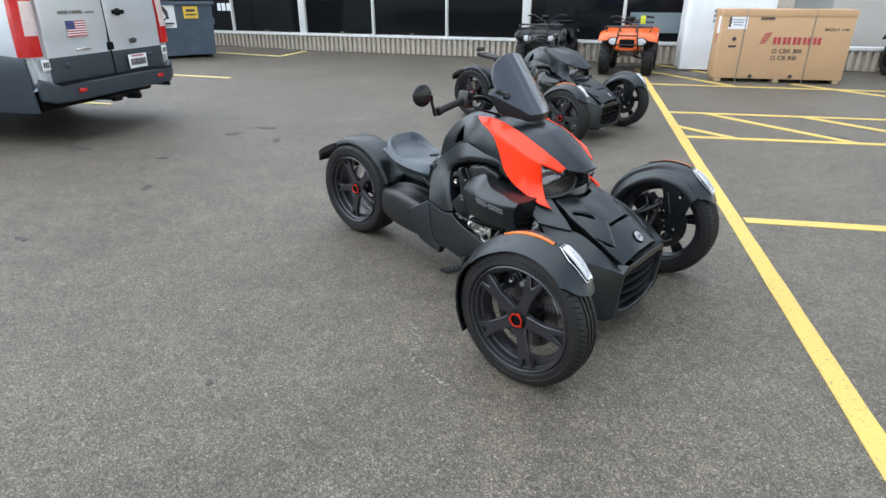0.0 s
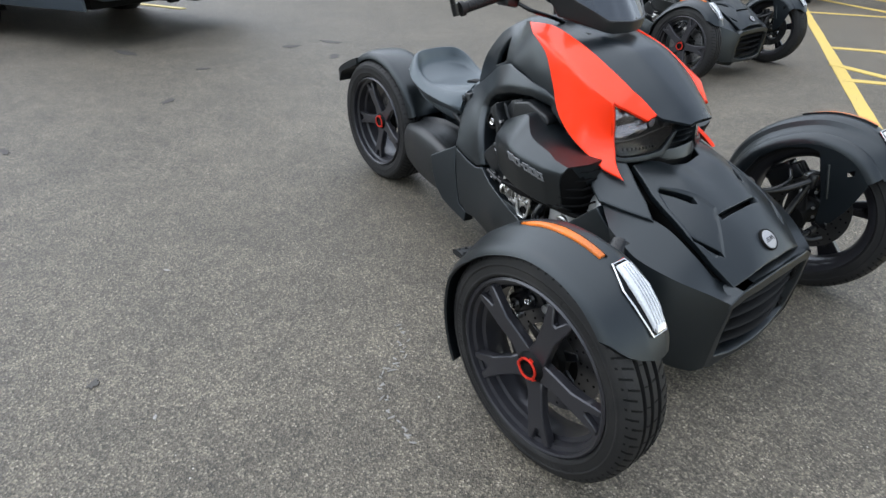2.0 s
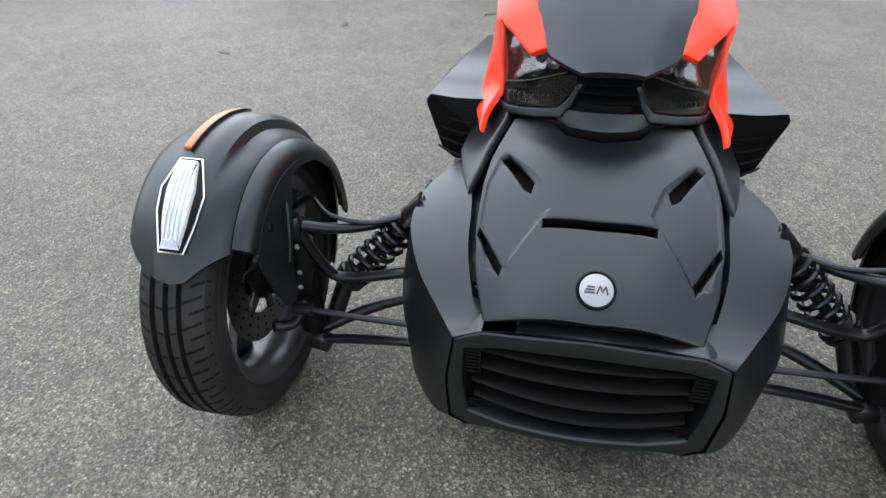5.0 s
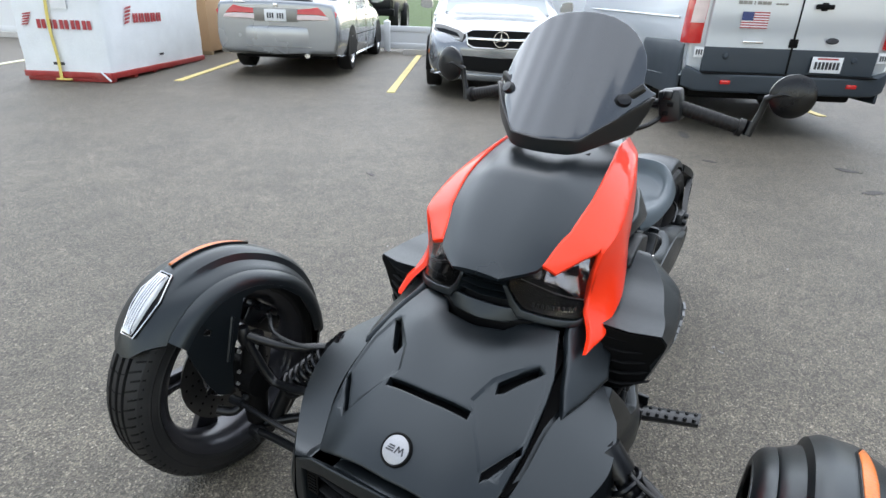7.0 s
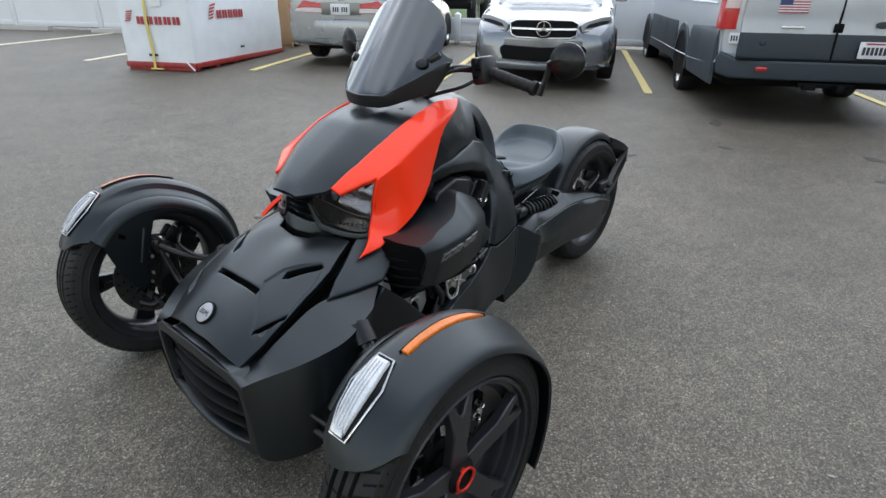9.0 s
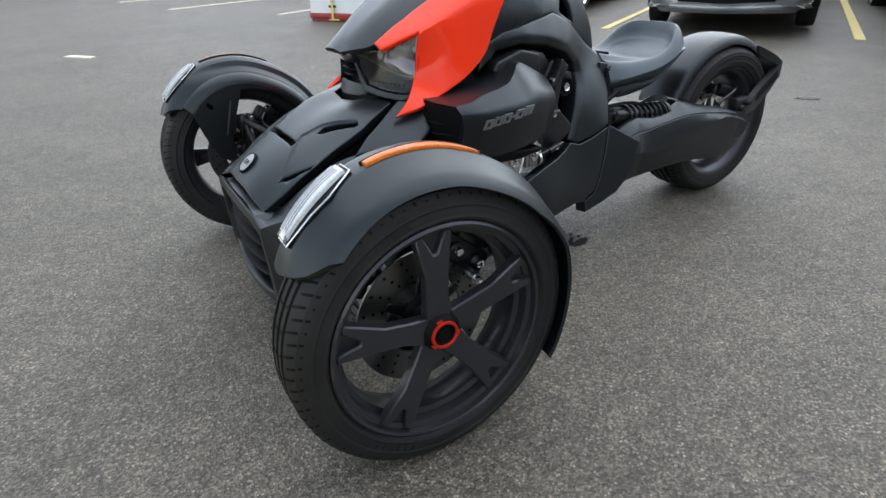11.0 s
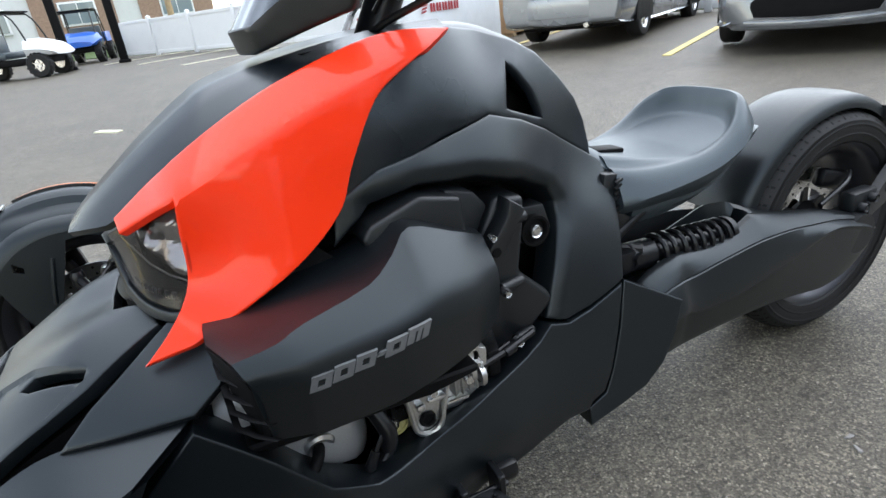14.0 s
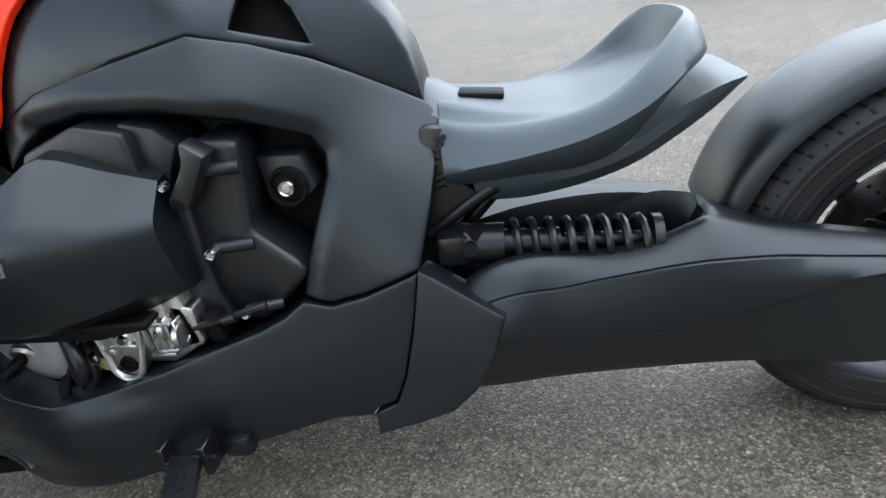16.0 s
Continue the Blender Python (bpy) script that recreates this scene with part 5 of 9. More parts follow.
        peg = part("foot_peg", side(loft([[(x, 0.3 + 0.14 * t, z) for x, z in ((-0.6 - 0.05 * t, 0.196), (-0.575 - 0.05 * t, 0.202), (-0.55 - 0.05 * t, 0.196), (-0.555 - 0.05 * t, 0.176 + 0.004 * t), (-0.595 - 0.05 * t, 0.175 + 0.004 * t))] for t in (0, 0.3, 0.9, 1.0)], 2, 2)), M_ARM, bike, "black folding footpeg")
        part("peg_hinge", side(join(*[prism([(x - 0.006, 0.165), (x + 0.006, 0.165), (x + 0.006, 0.22), (x - 0.006, 0.22)], 0.262, 0.306, "xz", 0.002, 1) for x in (-0.61, -0.542)], tube([(-0.53, 0.292, 0.19), (-0.625, 0.292, 0.19)], 0.006, 8, 1), box(0.05, 0.04, 0.04, (-0.64, 0.25, 0.178), 0.012))), M_FRAME, peg, "black steel hinge of the footpeg")
        pieces("peg_stud", [side(bolt(0.005, 0.008, (-0.562 - 0.026 * k - 0.0078 * i, 0.318 + 0.022 * i, 0.197), "z")) for i in range(6) for k in range(2)], M_ARM, peg)
        # headlamp: bucket, reflectors, lens
        hx = plate_fn([(0.208, 0.753, -0.27), (0.112, 0.714, -0.192), (0.06, 0.693, -0.162), (0.056, 0.671, -0.163), (0.085, 0.622, -0.172), (0.187, 0.607, -0.223), (0.198, 0.615, -0.246), (0.2, 0.66, -0.256), (0.206, 0.71, -0.263), (0.14, 0.67, -0.203)])
        top_e, low_e = [(0.207, 0.752), (0.16, 0.736), (0.118, 0.717), (0.09, 0.704), (0.06, 0.692)], [(0.056, 0.67), (0.071, 0.643), (0.087, 0.624), (0.13, 0.616), (0.187, 0.608), (0.199, 0.616), (0.201, 0.66), (0.205, 0.71)]
        seam = [(0.059, 0.684), (0.096, 0.673), (0.135, 0.656), (0.165, 0.645), (0.2, 0.634)]
        lamp = part("headlamp", side(skin(top_e + low_e, lambda u, v: hx(u, v) - 0.068, "yz", 0.012, 0.003, 0.02)), M_DARK, bike, "headlamp with clear lens and chrome reflectors")

        def facets(u, v):
            u, v = np.asarray(u, float), np.asarray(v, float)
            return hx(u, v) - 0.036 + 0.02 * np.abs(((u * 23 + v * 8) % 1) - 0.5) + 0.022 * np.abs(((v * 19 + u * 9) % 1) - 0.5)
        part("reflector", side(skin([(0.112, 0.716), (0.14, 0.727), (0.165, 0.737), (0.206, 0.752), (0.207, 0.7), (0.2, 0.632), (0.166, 0.642), (0.132, 0.655), (0.115, 0.68)], facets, "yz", 0.004, 0.001, 0.0042)), M_BULB, lamp, "faceted chrome reflector", sharp=12)
        bowl = lathe([(0.013, 0.0), (0.012, 0.002), (0.01, -0.006), (0.006, -0.011), (0.0001, -0.012)], 16, "x")
        for cy, cz in ((0.122, 0.701), (0.1, 0.694)):
            part("reflector_bowl", side(xf(bowl, Matrix.Translation((float(hx(np.array(cy), np.array(cz))) - 0.024, cy, cz)))), M_BULB, lamp, "small chrome reflector bowl", sharp=30, solid=False)
        part("lamp_brow", side(tube([(float(hx(np.array(y), np.array(z))) - 0.012, y, z) for y, z in ((0.075, 0.685), (0.097, 0.676), (0.135, 0.66), (0.165, 0.649), (0.196, 0.639))], 0.0012, 6, 1)), M_DULL, lamp, "thin edge under the reflectors")
        part("lamp_mask", side(skin(seam + [(0.199, 0.616), (0.187, 0.608), (0.13, 0.616), (0.087, 0.624), (0.071, 0.643), (0.056, 0.67)], lambda u, v: hx(u, v) - 0.006, "yz", 0.01, 0.001, 0.012)), M_SMOKE, lamp, "smoked black lower mask of the lamp")
        pieces("lamp_tooth", [side(g) for g in [box(0.008, 0.004, 0.009, (float(hx(np.array(y), np.array(z))) - 0.006, y, z), 0.001, 1) for y, z in zip(np.linspace(0.105, 0.178, 9), np.linspace(0.634, 0.626, 9))]], M_ARM, lamp)
        lens = part("lamp_lens", side(skin(top_e + low_e, lambda u, v: hx(u, v) - 0.001, "yz", 0.003, 0.001, 0.014)), M_LENS, lamp, "clear plastic lens")
        lens.visible_shadow = False
        # rim that frames the lamp from below
        cheek = [(0.047, 0.674), (0.055, 0.672), (0.0705, 0.641), (0.0865, 0.6225), (0.13, 0.6145), (0.187, 0.6065), (0.2, 0.61), (0.204, 0.598), (0.187, 0.592), (0.13, 0.5985), (0.08, 0.6065), (0.062, 0.632)]
        part("lamp_cheek", side(skin(cheek, lambda u, v: hx(u, v) + 0.004, "yz", 0.035, 0.0025, 0.01)), trim["body"], bike, "matte black rim below the lamp")
        part("radiator_screen", side(xf(box(0.1, 0.004, 0.1, (0, 0, 0), 0.001, 1), Matrix.Translation((-0.37, 0.19, 0.62)) @ Matrix.Rotation(0.8, 4, "Y"))), M_DARK, bike)

    # --- mouth between the lamps
    part("mouth_panel", skin(whole_y([(0, 0.7), (0.058, 0.695), (0.054, 0.668), (0.084, 0.622), (0.09, 0.604), (0.06, 0.594), (0, 0.592)]), lambda u, v: -0.19 - 0.1 * np.abs(np.asarray(u)) + 0.0 * np.asarray(v), "yz", 0.03, 0.004, 0.015), M_DARK, bike)
    for i in range(3):
        z = 0.676 - 0.0185 * i
        w = 0.052 + 0.62 * max(0.0, 0.668 - z)
        part("mouth_slat", loft([[(-0.15 - 0.2 * abs(y) - 0.004 * i, y, z - 0.003), (-0.146 - 0.2 * abs(y) - 0.004 * i, y, z), (-0.15 - 0.2 * abs(y) - 0.004 * i, y, z + 0.0025), (-0.195, y, z + 0.007), (-0.195, y, z + 0.001)] for y in np.linspace(-w, w, 9)], 1, 1), trim["body"], bike, "thin black slat in the mouth")
    chin_x = plate_fn([(0, 0.622, -0.158), (0.08, 0.622, -0.17), (-0.08, 0.622, -0.17), (0.094, 0.606, -0.177), (-0.094, 0.606, -0.177), (0.066, 0.592, -0.157), (-0.066, 0.592, -0.157), (0, 0.591, -0.141)])
    part("chin_panel", skin(whole_y([(0, 0.623), (0.08, 0.623), (0.094, 0.607), (0.086, 0.6), (0.066, 0.591), (0, 0.59)]), chin_x, "yz", 0.012, 0.0025, 0.012), trim["body"], bike, "matte black tongue below the mouth slats")
    part("chin_backing", prism([(-0.175, -0.1), (-0.155, -0.06), (-0.155, 0.06), (-0.175, 0.1), (-0.24, 0.17), (-0.24, -0.17)], 0.555, 0.6, "xy", 0.004, 1), M_DARK, bike)

    # --- centre cowl, tank top and steering head
    ridge_z = curve_fn((-0.7, -0.6, -0.46, -0.345, -0.3, -0.216, -0.15, -0.128, -0.118), (0.905, 0.902, 0.888, 0.867, 0.845, 0.789, 0.739, 0.719, 0.708))

    def ridge(x):
        return float(ridge_z(x))

    cowl_y, cowl_z = curve_fn((-0.7, -0.58, -0.47, -0.37, -0.27, -0.185, -0.15, -0.118), (0.098, 0.133, 0.146, 0.155, 0.146, 0.116, 0.088, 0.052)), curve_fn((-0.7, -0.58, -0.47, -0.37, -0.27, -0.185, -0.15, -0.118), (0.893, 0.897, 0.873, 0.836, 0.782, 0.723, 0.712, 0.704))

    def cowl_edge(x):
        y, z = float(cowl_y(x)), float(cowl_z(x))
        return y, z
    rows = []
    for x in np.linspace(-0.7, -0.118, 44):
        y1, z1 = cowl_edge(x)
        top = ridge(x)
        ring = []
        for t in (-1, -0.86, -0.7, -0.5, -0.25, 0, 0.25, 0.5, 0.7, 0.86, 1):
            a = abs(t)
            lift = (1 - a ** 2.4)
            crease = 0.006 * min(1.0, max(0.0, (-0.13 - x) / 0.08)) * math.exp(-((a - 0.5) / 0.12) ** 2)
            ring.append((x, y1 * t, z1 + (top - z1) * lift + crease))
        ring += [(x - 0.004, y1 * t, z1 - 0.007) for t in (1, 0.5, 0, -0.5, -1)]
        rows.append(ring)
    cowl = part("centre_cowl", loft(rows, 1, 1), trim["cowl"], bike, "satin black centre cowl", sharp=36)
    for s in (1, -1):
        v = skin([(-0.45, 0.06), (-0.485, 0.058), (-0.51, 0.088), (-0.47, 0.092)], lambda u, w: np.interp(u, (-0.6, -0.46, -0.345), (0.9, 0.888, 0.868)) + 0.003 - 0.4 * (np.abs(w) ** 2.4) * 3, "xy", 0.006, 0.002, 0.012)
        part("cowl_vent", v if s > 0 else flip(v), M_DARK, cowl, "black mesh vent")
    rows = []
    for x, z, w in ((-0.66, 0.9, 0.1), (-0.72, 0.903, 0.085), (-0.78, 0.893, 0.07), (-0.84, 0.868, 0.062), (-0.9, 0.828, 0.057), (-0.945, 0.78, 0.055), (-0.975, 0.72, 0.055), (-0.99, 0.66, 0.055), (-0.995, 0.6, 0.055)):
        rows.append([(x, w * t, z - 0.028 * abs(t) ** 2.2 + (0 if abs(t) < 0.99 else -0.006)) for t in (-1, -0.8, -0.5, 0, 0.5, 0.8, 1)] + [(x + 0.02, w * t, z - 0.05) for t in (1, 0.4, -0.4, -1)])
    part("tank_top", loft(rows, 3, 1), trim["cowl"], bike, "satin black tank top", sharp=40)
    part("core", join(loft([[(x, w * a, lo + (hi - lo) * b) for a, b in ((-1, 0.1), (-0.9, 0.85), (-0.6, 1), (0.6, 1), (0.9, 0.85), (1, 0.1), (0.8, 0), (-0.8, 0))] for x, w, lo, hi in ((-0.17, 0.13, 0.4, 0.58), (-0.26, 0.15, 0.3, 0.76), (-0.4, 0.13, 0.25, 0.82), (-0.6, 0.13, 0.2, 0.82), (-0.8, 0.085, 0.2, 0.8), (-0.95, 0.05, 0.24, 0.62))], 3, 1)), M_DARK, bike, "dark engine and frame behind the covers")
    part("belly_pan", loft([[(x, w * t, z + 0.03 * abs(t) ** 3) for t in (-1, -0.6, 0, 0.6, 1)] + [(x, w * t, z + 0.06) for t in (1, 0, -1)] for x, w, z in ((0.15, 0.2, 0.11), (0.0, 0.26, 0.11), (-0.3, 0.26, 0.12), (-0.6, 0.22, 0.14), (-0.95, 0.17, 0.17))], 3, 1), M_DARK, bike)

    # --- handlebar, switches, levers, mirrors
    part("handlebar", join(tube([(-0.7, -0.21, 0.985), (-0.665, -0.12, 0.985), (-0.65, -0.05, 0.955), (-0.65, 0.05, 0.955), (-0.665, 0.12, 0.985), (-0.7, 0.21, 0.985)], 0.0115, 12), tube([(-0.6, 0, 0.88), (-0.64, 0, 0.955)], 0.03, 14, 1)), M_FRAME, bike, "black handlebar")
    for s in (1, -1):
        def side(g):
            return g if s > 0 else flip(g)
        ribbed = [(0.0001, 0.0), (0.016, 0.0)] + [q for i in range(13) for q in ((0.016, 0.008 + 0.0095 * i), (0.0167, 0.009 + 0.0095 * i), (0.0167, 0.012 + 0.0095 * i), (0.016, 0.013 + 0.0095 * i))] + [(0.016, 0.136), (0.021, 0.138), (0.021, 0.15), (0.0001, 0.15)]
        slant = Vector((-0.028, 0.135, -0.034)).to_track_quat("Z", "Y").to_matrix().to_4x4()
        part("grip", side(xf(lathe(ribbed, 18, "z"), Matrix.Translation((-0.7, 0.225, 0.982)) @ slant)), M_RUBBER, bike, "black ribbed rubber grip")
        sw = part("switch_box", side(join(xf(box(0.06, 0.052, 0.078, (0, 0, 0), 0.01), Matrix.Translation((-0.698, 0.205, 0.985)) @ Matrix.Rotation(0.2, 4, "X")), box(0.02, 0.02, 0.02, (-0.665, 0.2, 1.012), 0.004))), M_ARM, bike, "black switch housing")
        pieces("switch_button", [side(box(0.008, 0.014, 0.01, q, 0.002)) for q in ((-0.667, 0.208, 0.99), (-0.667, 0.2, 0.968))], M_DARK, sw)
        arm = part("mirror", side(join(tube([(-0.73, 0.378, 0.93), (-0.735, 0.385, 0.962)], 0.012, 12, 1), tube([(-0.734, 0.385, 0.95), (-0.737, 0.396, 0.985), (-0.736, 0.402, 1.018)], 0.0075, 10), tube([(-0.736, 0.4, 1.015), (-0.73, 0.43, 1.03), (-0.735, 0.452, 1.026)], (0.009, 0.008, 0.006), 10))), M_FRAME, bike, "round bar-end mirror on a black arm")
        tilt = Matrix.Translation((-0.742, 0.452, 1.026)) @ Matrix.Rotation(0.25, 4, "Z")
        part("mirror_shell", side(xf(lathe([(0.0001, 0.014), (0.02, 0.013), (0.04, 0.008), (0.0485, 0.0), (0.0485, -0.008), (0.046, -0.01), (0.0001, -0.01)], 36, "x"), tilt)), M_FRAME, arm)
        part("mirror_glass", side(xf(lathe([(0.0001, -0.0112), (0.045, -0.0112), (0.045, -0.009), (0.0001, -0.009)], 32, "x"), tilt)), M_STEEL, arm, "mirror glass")
    pieces("cable", [tube([(-0.7, 0.2, 0.97), (-0.64, 0.17, 0.94), (-0.6, 0.1, 0.915), (-0.57, 0.05, 0.89)], 0.006, 8), tube([(-0.7, -0.2, 0.97), (-0.64, -0.17, 0.94), (-0.6, -0.1, 0.915), (-0.57, -0.05, 0.89)], 0.006, 8), tube([(-0.69, 0.18, 0.99), (-0.62, 0.15, 0.985), (-0.59, 0.08, 0.93)], 0.005, 8)], M_FRAME, bike, "black control cable")
    if screen:
        half = [(0.0, 0.925), (0.06, 0.926), (0.082, 0.929), (0.14, 0.972), (0.193, 1.016), (0.182, 1.03), (0.167, 1.045), (0.164, 1.072), (0.152, 1.108), (0.122, 1.148), (0.07, 1.178), (0.0, 1.188)]
        def sx(u, v):
            u, v = np.asarray(u, float), np.asarray(v, float)
            return -0.397 - 0.738 * (v - 0.928) - 2.53 * u * u
        def srel(u, v):
            u, v = np.abs(np.asarray(u, float)), np.asarray(v, float)
            fold = np.interp(v, (0.93, 1.045, 1.06), (0.094, 0.166, 0.2))
            return 0.0009 * np.sin(150 * u + 6 * v) + 0.003 * np.exp(-(u / 0.012) ** 2) - 0.3 * np.maximum(u - fold, 0)
        shield = part("windscreen", skin(whole_y(half), sx, "yz", 0.005, 0.002, 0.01, relief=srel, soft=2), M_SCREEN, bike, "small smoked plastic windscreen", sharp=40)
        lower = [(0.0, 0.892), (0.06, 0.892), (0.087, 0.898), (0.168, 0.934), (0.19, 0.985), (0.198, 1.018), (0.19, 1.02), (0.14, 0.977), (0.082, 0.934), (0.0, 0.93)]
        def bx(u, v):
            rim = np.interp(np.abs(u), (0, 0.082, 0.193), (0.925, 0.929, 1.016))
            return sx(u, v) + 0.005 - 1.0 * np.maximum(rim - np.asarray(v, float), 0)
        part("screen_base", skin(whole_y(lower), bx, "yz", 0.04, 0.005, 0.01), M_ARM, shield, "black plastic lip under the windscreen")
        for s in (1, -1):
            c = (-0.508, 0.137, 1.008)
            g = xf(lathe([(0.0001, 0.013), (0.015, 0.012), (0.019, 0.004), (0.019, -0.006), (0.0001, -0.006)], 24, "x"), Matrix.Translation(c) @ Matrix.Rotation(0.6, 4, "Z") @ Matrix.Rotation(-0.55, 4, "Y") @ Matrix.Diagonal((1, 1, 0.8, 1)))
            g2 = xf(box(0.01, 0.05, 0.02, (0, 0, 0), 0.004), Matrix.Translation((c[0] - 0.022, 0.155, 1.024)) @ Matrix.Rotation(0.65, 4, "Z") @ Matrix.Rotation(0.6, 4, "X"))
            part("screen_knob", join(g, g2) if s > 0 else flip(join(g, g2)), M_FRAME, shield, "black clamp knob")

    # --- seat
    # plan of the lip from the front round the back, then heights of lip, rim, pan and skirt along the seat
    plan = spline([(-1.012, 0.128, 0), (-1.05, 0.145, 0), (-1.12, 0.16, 0), (-1.2, 0.169, 0), (-1.26, 0.17, 0), (-1.3, 0.161, 0), (-1.335, 0.137, 0), (-1.36, 0.104, 0), (-1.376, 0.06, 0), (-1.382, 0.0, 0)], 4)
    plan = [(float(q[0]), float(q[1])) for q in plan]
    plan = [(x, -y) for x, y in plan[:-1]] + plan[::-1]
    lip_z = curve_fn((-1.382, -1.338, -1.296, -1.26, -1.2, -1.12, -1.05, -1.012), (0.648, 0.64, 0.616, 0.597, 0.574, 0.557, 0.545, 0.536))
    rim_z = curve_fn((-1.382, -1.352, -1.32, -1.296, -1.26, -1.2, -1.12, -1.05, -1.012), (0.694, 0.689, 0.671, 0.654, 0.63, 0.605, 0.594, 0.596, 0.602))
    pan_z = curve_fn((-1.382, -1.34, -1.3, -1.25, -1.2, -1.12, -1.05, -1.012), (0.658, 0.644, 0.626, 0.609, 0.599, 0.602, 0.614, 0.622))
    low_z = curve_fn((-1.382, -1.338, -1.296, -1.26, -1.2, -1.12, -1.012), (0.627, 0.603, 0.574, 0.55, 0.527, 0.52, 0.506))
    verts, reach = [], (0.0, 0.004, 0.01, 0.016, 0.022, 0.027, 0.031, 0.036, 0.042, 0.049, 0.057, 0.066)

    def ease(t):
        t = min(max(t, 0.0), 1.0)
        return t * t * (3 - 2 * t)
    for x, y in plan:
        s = Vector((max(x, -1.235), 0))
        p, gap = Vector((x, y)), (s - Vector((x, y))).length
        lip, rim, low = float(lip_z(x)), float(rim_z(x)), float(low_z(x))
        wide = float(np.interp(x, (-1.2, -1.05), (0.026, 0.04)))
        column = [(s.x, 0.0, float(low_z(s.x)) - 0.01), (*p.lerp(s, 0.05 / gap), low - 0.004), (*p.lerp(s, 0.034 / gap), low), (*p.lerp(s, 0.003 / gap), lip - 0.006)]
        for d in [*reach, *(0.066 + (gap - 0.066) * t for t in (0.25, 0.5, 0.75, 1.0))]:
            q = p.lerp(s, min(d / gap, 1.0))
            up = lip + (rim - lip) * math.sin(0.5 * math.pi * min(d / wide, 1.0))
            column.append((q.x, q.y, up + (float(pan_z(q.x)) - up) * ease((d - wide - 0.004) / 0.022)))
        verts += column
    m, n = len(plan), len(column)
    faces = [[i * n + k, i * n + k + 1, (i + 1) * n + k + 1, (i + 1) * n + k] for i in range(m - 1) for k in range(n - 1)]
    faces.append(list(range(n)) + [(m - 1) * n + k for k in range(n - 2, 0, -1)])
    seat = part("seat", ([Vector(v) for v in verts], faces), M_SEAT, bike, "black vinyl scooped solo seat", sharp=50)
    rows = [[(x, -w, zt), (x, -w * 0.96, zt - 0.4 * (zt - zb)), (x, -wb, zb), (x, 0, zb - 0.006), (x, wb, zb), (x, w * 0.96, zt - 0.4 * (zt - zb)), (x, w, zt), (x, w * 0.8, zt + lift), (x, 0, zt + lift), (x, -w * 0.8, zt + lift)]
            for x, w, zt, wb, zb, lift in ((-1.05, 0.11, 0.512, 0.085, 0.474, 0.01), (-1.12, 0.119, 0.52, 0.088, 0.472, 0.01), (-1.2, 0.127, 0.528, 0.092, 0.484, 0.01), (-1.27, 0.127, 0.55, 0.09, 0.503, -0.02), (-1.33, 0.114, 0.583, 0.078, 0.53, -0.02), (-1.385, 0.1, 0.602, 0.074, 0.566, 0.002), (-1.415, 0.088, 0.606, 0.066, 0.588, 0.003), (-1.424, 0.08, 0.606, 0.062, 0.598, 0.002))]
    part("seat_base", loft(rows, 3, 1), M_SEAT, seat, "black plastic seat base", sharp=30)
    part("seat_neck", loft([[(x, w * t, z - 0.035 * abs(t) ** 2.5) for t in (-1, -0.75, -0.4, 0, 0.4, 0.75, 1)] + [(x, w * t, z - 0.1) for t in (1, 0, -1)] for x, w, z in ((-0.98, 0.06, 0.65), (-1.0, 0.075, 0.643), (-1.025, 0.08, 0.628), (-1.05, 0.078, 0.612))], 2, 1), M_SEAT, seat)
    part("strap_slot", xf(box(0.07, 0.045, 0.012, (0, 0, 0), 0.005), Matrix.Translation((-1.07, 0, 0.612)) @ Matrix.Rotation(-0.14, 4, "Y")), M_DARK, seat, "black strap loop in front of the seat")
    for s in (1, -1):
        def side(g):
            return g if s > 0 else flip(g)
        vents = [xf(box(0.016, 0.006, 0.005, (0, 0, 0)), Matrix.Translation((-1.012 + 0.0015 * i, 0.112, 0.583 - 0.0105 * i - (0.012 if i > 3 else 0))) @ Matrix.Rotation(0.4, 4, "Y")) for i in range(7)]
        part("seat_support", side(join(prism([(-0.985, 0.6), (-1.02, 0.595), (-1.02, 0.52), (-1.06, 0.49), (-1.035, 0.478), (-0.965, 0.43), (-0.96, 0.44)], 0.03, 0.105, "xz", 0.006), *vents)), M_ARM, bike, "black seat support")
        part("subframe_tube", side(join(tube([(-0.97, 0.1, 0.435), (-1.06, 0.1, 0.49), (-1.12, 0.1, 0.52)], 0.011, 10), tube([(-1.0, 0.06, 0.4), (-1.1, 0.06, 0.5)], 0.011, 10))), M_FRAME, bike)

    # --- rear wheel, guard, swingarm, tail
    wheel(bike, (-1.709, 0, 0.295), -1, 0.295, 0.102, 0.21, rear=True)
    rows = []
    for a in np.linspace(-72, 34, 34):
        ring = []
        w = float(np.interp(a, (-72, -45, 0, 34), (0.09, 0.094, 0.092, 0.09)))
        for t in (-1, -0.97, -0.88, -0.7, -0.4, 0, 0.4, 0.7, 0.88, 0.97, 1):
            r = 0.336 - 0.014 * abs(t) ** 3 - (0.024 if abs(t) > 0.99 else 0.006 * (abs(t) > 0.95))
            r += float(np.interp(a, (-72, -50, 0, 34), (0.0, 0.006, 0.0, -0.008)))
            ring.append((-1.709 - r * math.sin(radians(a)), w * t, 0.295 + r * math.cos(radians(a))))
        for t in (0.96, 0.5, 0, -0.5, -0.96):
            r = 0.312
            ring.append((-1.709 - r * math.sin(radians(a)), w * t, 0.295 + r * math.cos(radians(a))))
        rows.append(ring)
    guard = part("rear_mudguard", loft(rows, 1, 1), trim["body"], bike, "matte black rear mudguard", sharp=45)
